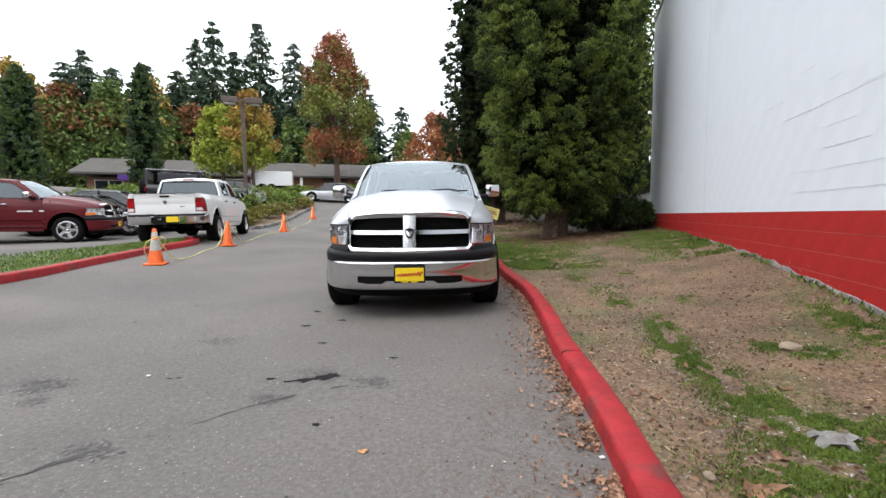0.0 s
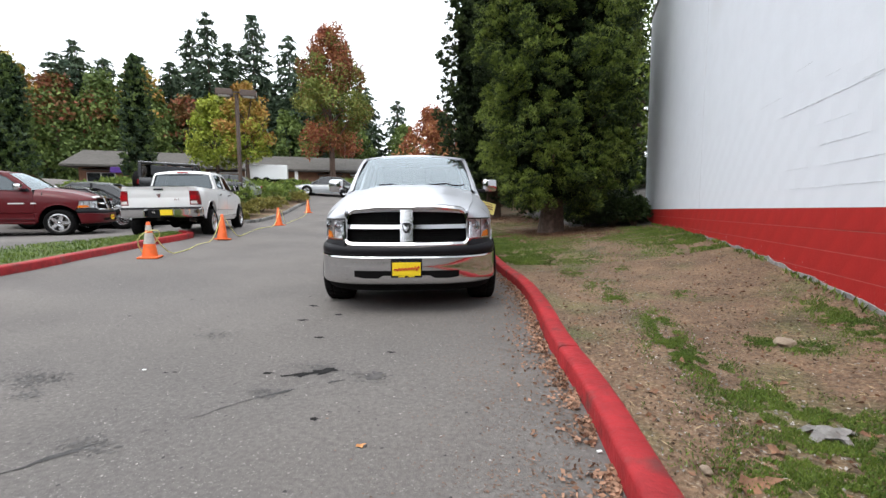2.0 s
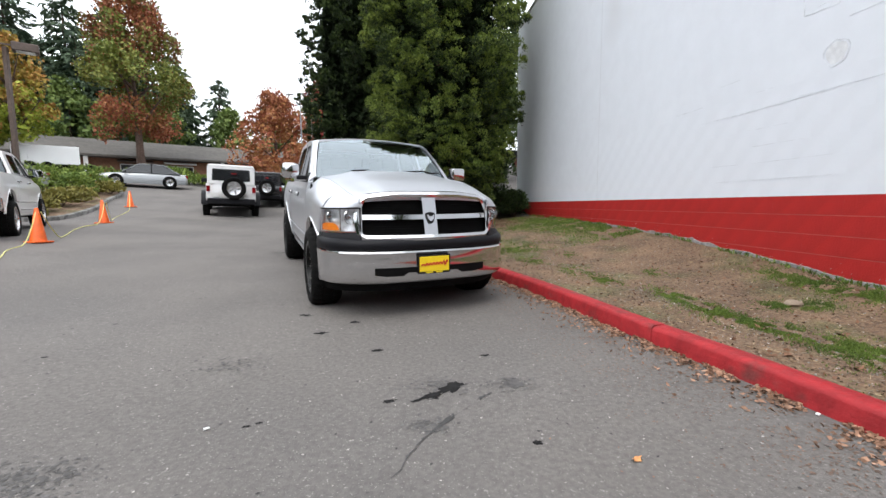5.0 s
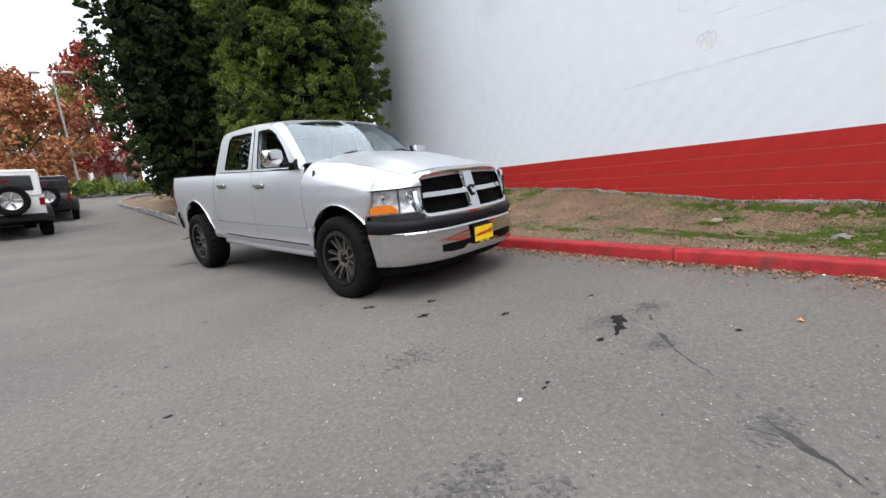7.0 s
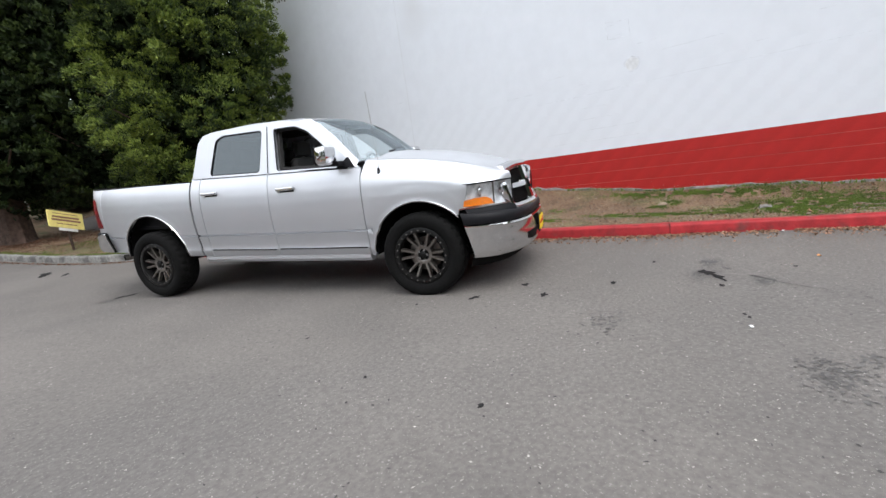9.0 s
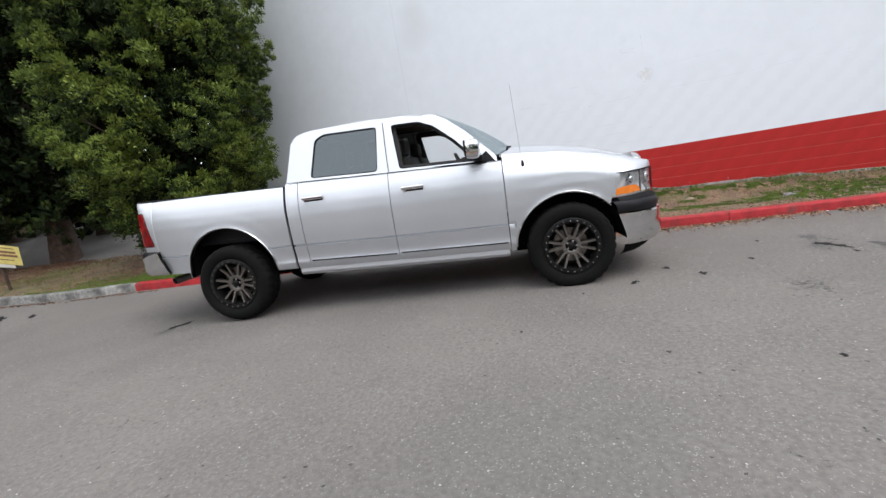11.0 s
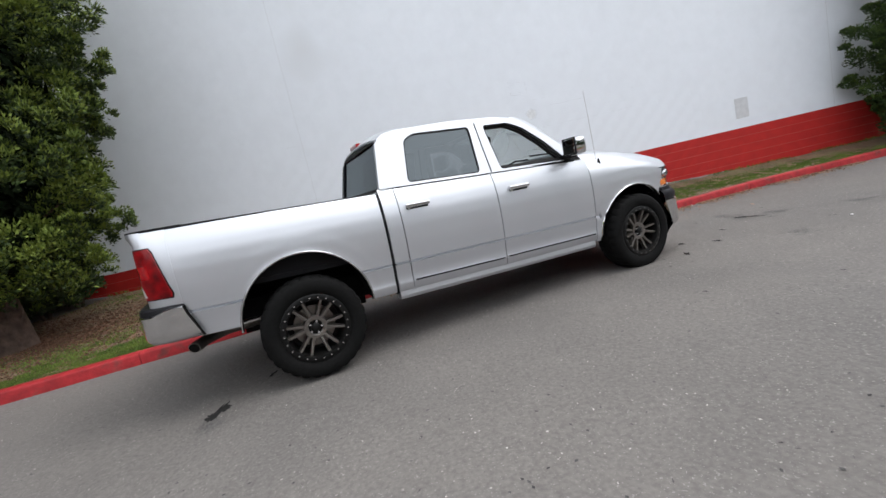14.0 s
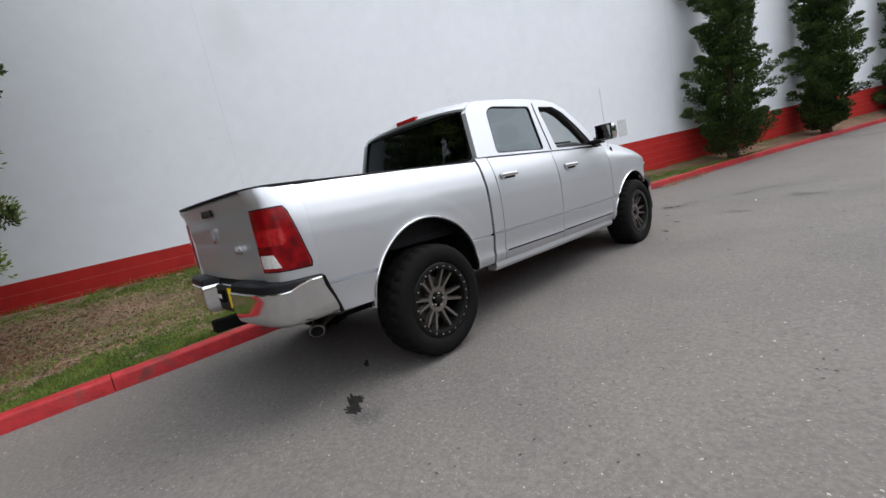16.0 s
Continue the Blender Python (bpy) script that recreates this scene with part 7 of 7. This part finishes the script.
def pebble(x, y, z, rx, ry, rz, seed, mat, name, label):
    bm = bmesh.new()
    bmesh.ops.create_icosphere(bm, subdivisions=3, radius=1)
    for v in bm.verts:
        q = 1 + 0.28 * noise.noise(v.co * 1.4 + Vector((seed, 0, 0))) + 0.1 * noise.noise(v.co * 4 + Vector((0, seed, 0)))
        v.co = Vector((v.co.x * rx * q, v.co.y * ry * q, v.co.z * rz * q))
    ob = part(name, bm, mat, smooth=True)
    ob.matrix_basis = pose(x, y, z, 0, 0, seed * 31)
    return tagged(ob, label, "stone")


pebble(1.36, 3.46, lawn_z(1.36, 3.46) + 0.012, 0.075, 0.07, 0.04, 3, PALE_STONE, "flat_stone", "pale flat stone sunk in the lawn")
pebble(0.43, 1.72, lawn_z(0.43, 1.72) + 0.015, 0.024, 0.02, 0.017, 4, PALE_STONE, "pebble", "small rounded tan pebble on the lawn")
root = thing("tree_root", (1.02, 2.15, lawn_z(1.02, 2.15) - 0.005, 0, 0, 20), "weathered grey tree root breaking the lawn", "root")
for i, (a, ln) in enumerate(((0.1, 0.17), (2.3, 0.11), (3.5, 0.15), (5.0, 0.10), (1.2, 0.08))):
    part("root_arm", trunk_mesh([(0, 0, 0.03), (0.5 * ln * math.cos(a), 0.5 * ln * math.sin(a), 0.035), (ln * math.cos(a), ln * math.sin(a), -0.01)], 0.034, 0.015, 8), STONE, root, smooth=True)
pebble(1.02, 2.15, lawn_z(1.02, 2.15) + 0.012, 0.05, 0.042, 0.036, 8, STONE, "root_knot", "grey worn knot of the tree root")

# drifts that nobody could count: leaves in the gutter, grit, grass blades, crumbs of paint
rng = np.random.default_rng(5)
pts, axes = [], []
near_kerb = [p for p in kerb_line if -2.2 < p[1] < 8.2]
for i in range(7500):
    j = rng.integers(0, len(near_kerb))
    x, y = near_kerb[j]
    if not -2 < y < 8:
        continue
    d = abs(rng.normal()) * (0.05 if i % 3 else 0.16) + 0.008
    x, y = x - d, y + rng.uniform(-0.15, 0.15)
    pts.append((x, y, ground_z(x, y) + rng.uniform(0.004, 0.02)))
    axes.append((rng.normal(), rng.normal(), 0.25 * rng.normal()))
tagged(part("gutter_leaves", leaf_mesh(np.array(pts), np.array(axes), 0.033, 0.019, rng), GUTTER_LEAF), "drift of brown leaves and grit along the kerb", "leaves", kind="stuff")
pts, axes = [], []
for i in range(13000):
    j = rng.integers(0, len(near_kerb))
    x, y = near_kerb[j]
    d = abs(rng.normal()) * 0.4 + 0.01
    x, y = x - d, y + rng.uniform(-0.2, 0.2)
    if -1 < y < 11:
        pts.append((x, y, ground_z(x, y) + 0.004))
        axes.append((rng.normal(), rng.normal(), 0.05 * rng.normal()))
DUST = material("brown_kerb_dust", (0.15, 0.095, 0.068), 0.95, vary=0.3, grain=20, island=0.3)
v, e, f = leaf_mesh(np.array(pts), np.array(axes), 0.017, 0.011, rng)
tagged(part("kerb_dust", ([(a, b, ground_z(a, b) + 0.0035) for a, b, c in v], e, f), DUST), "brown crumbs of leaf and soil strewn along the kerb", "grit", kind="stuff")
pts, axes = [], []
for i in range(900):
    y = rng.uniform(0, 12)
    x = rng.uniform(kerb_x(y) + 0.2, WALL_X - 0.05)
    pts.append((x, y, lawn_z(x, y) + 0.008))
    axes.append((rng.normal(), rng.normal(), 0.2 * rng.normal()))
soil, chips, twigs = [], [], []
for i in range(26000):
    y = 1.0 + 11.5 * rng.uniform() ** 1.6
    x = rng.uniform(kerb_x(y) + 0.16, WALL_X - 0.03)
    path = math.exp(-((x - lerp(0.95, 0.2, min((y - 1) / 5, 1.0))) / 0.28) ** 2)
    where = (x, y, lawn_z(x, y) + 0.005)
    if rng.uniform() < 0.16 + 0.8 * path and i % 2:
        chips.append(where)
    elif i % 9 == 0:
        twigs.append(where)
    elif i % 4 == 0:
        soil.append(where)
STRAW = material("dry_straw", (0.33, 0.25, 0.15), 0.9, vary=0.3, grain=20, island=0.4)
CLOD = material("dark_clods", (0.11, 0.072, 0.046), 0.95, vary=0.3, grain=30, island=0.5)
GRAVEL = material("fine_gravel", (0.30, 0.275, 0.25), 0.9, vary=0.3, grain=40, island=0.45)
for nm, where, ln, wd, m, lab, cat in (("soil_clods", soil, 0.022, 0.014, CLOD, "dark crumbs of bare earth on the lawn", "soil"), ("lawn_gravel", chips, 0.017, 0.012, GRAVEL, "fine grey gravel trodden into the lawn", "gravel"),
                                       ("lawn_straw", twigs, 0.07, 0.005, STRAW, "dry straw and twigs on the lawn", "straw")):
    lie = np.column_stack([rng.normal(size=(len(where), 2)), 0.25 * rng.normal(size=len(where))])
    tagged(part(nm, leaf_mesh(np.array(where), lie, ln, wd, rng), m), lab, cat, kind="stuff")
tagged(part("lawn_leaves", leaf_mesh(np.array(pts), np.array(axes), 0.04, 0.022, rng), DEAD_LEAF), "scattered bits of dry leaf on the lawn", "leaves", kind="stuff")

pts, axes = [], []
for i in range(7000):
    x, y = rng.uniform(-9, 0.3), rng.uniform(-1, 12)
    if x < kerb_x(y) - 0.02:
        pts.append((x, y, ground_z(x, y) + 0.0035))
        axes.append((rng.normal(), rng.normal(), 0.03 * rng.normal()))
p = np.array(pts)
pale = rng.uniform(size=len(p)) < 0.72
worn = []
for cx, cy, sd, m in ((-3.55, 1.74, 0.11, 300), (-3.32, 1.58, 0.06, 80), (-2.36, 1.30, 0.07, 140), (-1.95, 2.05, 0.06, 120), (-2.6, 0.85, 0.1, 160), (-4.66, 8.93, 0.07, 160), (-3.2, 2.9, 0.12, 120), (-1.85, 2.5, 0.1, 160), (-1.42, 2.5, 0.08, 120)):
    worn += [(cx + sd * a, cy + sd * 0.6 * b, 0.0) for a, b in rng.normal(size=(m, 2))]
WORN = material("dark_worn_asphalt", (0.092, 0.087, 0.084), 0.9, vary=0.2, grain=40, island=0.3)
v, e, f = leaf_mesh(np.array(worn), np.column_stack([rng.normal(size=(len(worn), 2)), np.zeros(len(worn))]), 0.03, 0.02, rng)
tagged(part("worn_patches", ([(a, b, ground_z(a, b) + 0.0028) for a, b, c in v], e, f), WORN), "rough dark patches worn into the asphalt", "wear", kind="stuff")
GRIT = material("pale_grit", (0.30, 0.28, 0.26), 0.9, vary=0.2, grain=40, island=0.4)
PITS = material("dark_pits", (0.045, 0.043, 0.042), 0.9, vary=0.2, grain=40, island=0.4)
for nm, keep, m, size, lab in (("road_grit", pale, GRIT, 0.016, "pale bits of grit worn into the asphalt"), ("road_pits", ~pale, PITS, 0.024, "small dark pits in the asphalt")):
    v, e, f = leaf_mesh(p[keep], np.array(axes)[keep], size, size * 0.7, rng)
    v = [(a, b, ground_z(a, b) + 0.003) for a, b, c in v]
    tagged(part(nm, (v, e, f), m), lab, "grit", kind="stuff")

pts, axes = [], []
for i in range(40000):
    a, q = rng.uniform(0, 6.28), abs(rng.normal()) * 1.6
    cx, cy = ((-0.95, 13.6), (-0.95, 13.4), (-4.1, 20.6), (-1.4, 19.2))[i % 4]
    x, y = cx + q * math.cos(a), cy + q * math.sin(a) - 0.6
    if kerb_x(y) + 0.2 < x < WALL_X - 0.1:
        pts.append((x, y, lawn_z(x, y) + 0.008))
        axes.append((rng.normal(), rng.normal(), 0.15 * rng.normal()))
LITTER = material("cypress_litter", (0.125, 0.062, 0.036), 0.9, vary=0.3, grain=14, island=0.4)
tagged(part("needle_litter", leaf_mesh(np.array(pts), np.array(axes), 0.04, 0.02, rng), LITTER), "reddish brown dry litter under the cypress trees", "litter", kind="stuff")


def blades(name, points, length, mat, label):
    p = np.array(points)
    ax = np.column_stack([0.5 * rng.normal(size=len(p)), 0.5 * rng.normal(size=len(p)), np.ones(len(p))])
    tagged(part(name, leaf_mesh(p, ax, length, length * 0.26, rng), mat), label, "grass", kind="stuff")


GRASS_LEAF = leafy("grass_blades", (0.045, 0.085, 0.012), (0.145, 0.20, 0.034), scale=2.5)
pts = []
PATCHES = [(0.62, 3.9, 0.13, 0.45), (0.60, 3.3, 0.17, 0.40), (0.74, 2.95, 0.17, 0.25), (0.82, 2.55, 0.22, 0.20), (1.05, 2.32, 0.36, 0.22), (1.0, 2.0, 0.40, 0.26), (0.78, 1.72, 0.34, 0.22), (1.3, 1.5, 0.5, 0.4),
           (0.22, 5.5, 0.18, 0.4), (0.34, 4.95, 0.12, 0.25), (-0.12, 6.5, 0.22, 0.4), (0.0, 7.6, 0.4, 0.5), (-0.6, 8.6, 0.45, 0.6), (-1.2, 10.1, 0.6, 0.9), (0.9, 10.2, 0.9, 0.7), (1.6, 9.2, 0.5, 0.8), (-2.1, 11.6, 0.4, 0.8),
           (1.25, 3.5, 0.16, 0.12), (1.45, 3.35, 0.18, 0.12), (1.9, 3.9, 0.16, 0.6), (1.95, 3.2, 0.14, 0.6), (1.9, 2.4, 0.2, 0.8), (1.3, 0.6, 0.5, 1.0), (1.3, -1.5, 0.4, 1.6), (1.0, -4, 0.3, 2), (1.05, 5.1, 0.10, 0.14), (0.55, 6.7, 0.12, 0.2),
           (-3.0, 14.0, 0.6, 1.4), (1.5, 12.5, 0.5, 1.5)]
for cx, cy, rx, ry in PATCHES:
    for i in range(int((60000 if cy < 5 else 16000) * rx * ry) + 420):
        x, y = cx + rx * rng.normal() * 0.55, cy + ry * rng.normal() * 0.55
        if kerb_x(y) + 0.16 < x < WALL_X - 0.02 and noise.noise((x * 7, y * 7, 7)) + 0.5 * noise.noise((x * 21, y * 21, 2)) > -0.12:
            pts.append((x, y, lawn_z(x, y) + 0.007))
for i in range(15000):
    y = rng.uniform(8.4, 19)
    x = kerb_x(y) + 0.15 + abs(rng.normal()) * 0.16
    if noise.noise((x * 2, y * 2, 3)) > -0.3:
        pts.append((x, y, lawn_z(x, y) + 0.008))
for i in range(26000):
    x, y = -0.9 + rng.normal() * 1.1, 10.4 + rng.normal() * 1.1
    if kerb_x(y) + 0.15 < x < WALL_X - 0.02 and noise.noise((x * 1.3, y * 1.3, 5)) > -0.05:
        pts.append((x, y, lawn_z(x, y) + 0.008))
for i in range(7000):
    x, y = -2.6 + rng.normal() * 0.9, 17.0 + rng.normal() * 0.5
    if x > kerb_x(y) + 0.15:
        pts.append((x, y, lawn_z(x, y) + 0.008))
kerb_side = []
for i in range(56000):
    y = rng.uniform(7.2, 13.6)
    x = kerb_x(y) + 0.15 + abs(rng.normal()) * 0.62 if i % 3 else WALL_X - 0.03 - abs(rng.normal()) * 0.55
    if kerb_x(y) + 0.15 < x < WALL_X - 0.02 and (i % 3 or y < 12) and noise.noise((x * 1.6, y * 1.6, 9)) + 0.6 * noise.noise((x * 6, y * 6, 4)) > -0.16:
        kerb_side.append((x, y, lawn_z(x, y) + 0.01))
blades("kerb_side_grass", kerb_side, 0.042, GRASS_LEAF, "soft green grass along the kerb and the foot of the wall")
blades("lawn_grass", pts, 0.023, GRASS_LEAF, "short green grass in patches on the worn lawn")
pts = []
for i in range(9000):
    y = rng.uniform(-2, 8.8)
    lo, hi = along([(-2, -6.75), (0, -6.95), (3.6, -8.0), (7.2, -9.65), (8.8, -10.2)], y) - 0.2, along([(-2, -8.7), (1.5, -9.2), (4.5, -10.0), (8.8, -10.9)], y) + 0.15
    x = rng.uniform(hi, lo)
    x, y = site(x, y)
    pts.append((x, y, ground_z(x, y) + 0.115))
blades("island_grass", pts, 0.06, GRASS_LEAF, "mown grass on the narrow island")
pts = [(x + rng.normal() * 0.04, y, lawn_z(x, y) + 0.03) for y in np.arange(-10, 16, 0.012) for x in (WALL_X - 0.06,) if noise.noise((0, y * 1.5, 2)) > -0.1]
drift = []
for i in range(3500):
    k = rng.integers(split - 2, len(kerb_line) - 1)
    (x0, y0), (x1, y1) = kerb_line[k][:2], kerb_line[k + 1][:2]
    if y0 > 24:
        continue
    u, q = rng.uniform(), 0.1 + abs(rng.normal()) * 0.05
    n = Vector((y1 - y0, x0 - x1)).normalized()
    for side in (1, -1):
        x, y = lerp(x0, x1, u) + side * n.x * q, lerp(y0, y1, u) + side * n.y * q
        if x < kerb_x(y):
            drift.append((x, y, ground_z(x, y) + 0.006))
tagged(part("kerb_litter", leaf_mesh(np.array(drift), np.column_stack([rng.normal(size=(len(drift), 2)), 0.1 * rng.normal(size=len(drift))]), 0.045, 0.028, rng), LITTER), "brown dry leaf litter along the grey kerb", "litter", kind="stuff")
blades("wall_foot_grass", pts, 0.07, GRASS_LEAF, "tufts of grass along the foot of the wall")
pts, axes = [], []
for i in range(200):
    y = rng.uniform(2, 13)
    pts.append((WALL_X - 0.006, y, lawn_z(WALL_X, y) + abs(rng.normal()) * 0.05 + 0.01))
    axes.append((0.02 * rng.normal(), rng.normal(), 0.6 * rng.normal()))
FLAKE = material("bare_flakes", (0.5, 0.48, 0.47), 0.85, vary=0.2, grain=30)
tagged(part("flaked_paint", leaf_mesh(np.array(pts), np.array(axes), 0.026, 0.016, rng), FLAKE), "pale flakes where paint has come off the wall's foot", "flaking", kind="stuff")

low, high, cap = [], [], []
for i in range(140):
    y = -0.5 + i * 0.075
    z = lawn_z(WALL_X, y)
    top = 0.015 + 0.035 * max(0.0, 0.35 + noise.noise((0, y * 3.1, 5)) + 0.5 * noise.noise((0, y * 11, 2))) * step(-0.5, 1.0, y) * step(10, 8, y)
    low.append((WALL_X - 0.0125, y, z - 0.06))
    high.append((WALL_X - 0.0125, y, z + top))
    cap.append((WALL_X - 0.004, y, z + top + 0.006))
FOOTING = material("bare_footing", (0.26, 0.25, 0.245), 0.9, vary=0.35, grain=16, bump=0.006, bump_scale=40, second=(0.45, 0.43, 0.42), second_at=(0.58, 0.68), second_scale=7)
part("bare_footing", grid([low, high, cap], True), FOOTING, wall, "bare grey concrete footing where the paint has flaked off")

HATCH = material("grey_hatch_paint", (0.56, 0.57, 0.59), 0.7, vary=0.08, grain=9)
# marks on the wall: an expansion joint, a painted-over hatch and a round patch
for y, z0, z1 in ((9.15, BAND, WALL_TOP), (-3.33, BAND, WALL_TOP)):
    part("expansion_joint", box(0.006, 0.004, z1 - z0, (WALL_X - 0.006, y, (z0 + z1) / 2)), HATCH, wall, "thin grey expansion joint")
# greyer than the wall: the ridges' thin shadow lines are put into the colour
HAIRLINE = material("shaded_mortar_ridge", (0.69, 0.715, 0.755), 0.8, vary=0.2, grain=12)
MORTAR_LINES = ((5.92, 3.98, 2.23), (4.94, 3.95, 1.6), (5.67, 3.94, 1.4), (4.97, 4.25, 1.8), (5.03, 4.49, 2), (6.46, 5.86, 2.46), (5.54, 5.21, 2.65), (4.95, 4.71, 2.43), (5.68, 5.16, 1.61), (5.37, 5.02, 2.22), (4.37, 3.82, 2.25), (3.91, 3.61, 2.87), (2.29, 2.14, 2.46), (1.86, 1.4, 2.25), (2.78, 2.4, 2.24), (1.6, 1.43, 2.67), (4.24, 4.11, 3.09), (4.37, 4.22, 3.27), (10.67, 9.91, 3.28), (9.6, 9.2, 3), (3.82, 2.78, 2.243), (2.4, 1.86, 2.243), (1.4, 1.0, 2.245), (3.52, 2.69, 2.68))
for k, (ya, yb, z) in enumerate(MORTAR_LINES):
    n = max(2, int(abs(yb - ya) / 0.09))
    ridge = [(WALL_X - 0.0075, lerp(ya, yb, i / n), z + 0.006 * noise.noise((i * 0.7, k * 3.3, 1))) for i in range(n + 1)]
    part("mortar_ridge", sweep(ridge, [(-0.002, -0.002), (0.002, -0.002), (0.002, 0.002), (-0.002, 0.002)]), HAIRLINE, wall)
part("hatch_patch", box(0.01, 0.33, 0.46, (WALL_X - 0.008, -0.99, 1.66), 0.004), HATCH, wall, "grey painted-over hatch")
pm = []
for i in range(20):
    a = 2 * math.pi * i / 20
    pm.append((0.125 * math.cos(a) * (1 + 0.08 * math.sin(3 * a)), 0.12 * math.sin(a) * (1 + 0.08 * math.cos(5 * a))))
part("round_patch", outline_bar(pm, [(-0.007, -0.003), (0.007, -0.003), (0.007, 0.004), (-0.007, 0.004)], lambda a, b, d: (WALL_X - 0.0075 + d, 4.0 + a, 2.572 + b)), HAIRLINE, wall, "rough repaired patch")
part("square_patch", outline_bar(dense([(4.01, 3.03), (4.38, 3.06), (4.40, 3.34), (4.02, 3.29)], 0.06), [(-0.004, -0.002), (0.004, -0.002), (0.004, 0.003), (-0.004, 0.003)], lambda a, b, d: (WALL_X - 0.0075 + d, a + 0.012 * noise.noise((a * 9, b * 9, 1)), b + 0.012 * noise.noise((a * 9, b * 9, 4)))), HAIRLINE, wall, "square repaired patch")
FILLER = material("bare_filler", (0.70, 0.715, 0.735), 0.85, vary=0.12, grain=14, bump=0.004, bump_scale=40)
part("patch_filler", sheet(pm, [], lambda a, b, d: (WALL_X - 0.0085 + d, 4.0 + a * 0.86, 2.572 + b * 0.86), 0.008), FILLER, wall, "off-white filler in the patch")

# ---- blocks of the wall ----
full = block_face(BW, BH, proud=0.0006, gap=0.0)
red_full = block_face(BW, BH, gap=0.0045)
shared = {}
for key, mat in (("white", WHITE_WALL), ("red", RED_WALL)):
    me = bpy.data.meshes.new("block")
    me.from_pydata(*(full if key == "white" else red_full))
    me.materials.append(mat)
    shared[key] = me
rest = {"white": ([], []), "red": ([], [])}
made = 0
courses = int(WALL_TOP / BH)
for c in range(-1, courses):
    z = c * BH + BH / 2
    key = "red" if z < BAND else "white"
    y = WALL_END - BW / 2 - (BW / 2 if c % 2 else 0)
    if c % 2:
        v, _, f = block_face(BW / 2, BH)
        base = len(rest[key][0])
        rest[key][0].extend((a + WALL_X - 0.006, b + WALL_END - BW / 4, q + z) for a, b, q in v)
        rest[key][1].extend(tuple(i + base for i in g) for g in f)
    while y > -42:
        off = random.uniform(-0.0004, 0.0004)
        if made < 290 and 0.0 < y < 9.6 and 0.2 < z < 2.4:
            b = new("block", shared[key])
            b.parent, b.location = wall, (WALL_X - 0.006 + off, y, z)
            made += 1
        else:
            base = len(rest[key][0])
            rest[key][0].extend((a + WALL_X - 0.006 + off, b + y, q + z) for a, b, q in (full if key == "white" else red_full)[0])
            rest[key][1].extend(tuple(i + base for i in g) for g in full[2])
        y -= BW
for key, mat in (("white", WHITE_WALL), ("red", RED_WALL)):
    tagged(part("blockwork", (rest[key][0], [], rest[key][1]), mat, wall), "painted concrete blocks", kind="stuff")
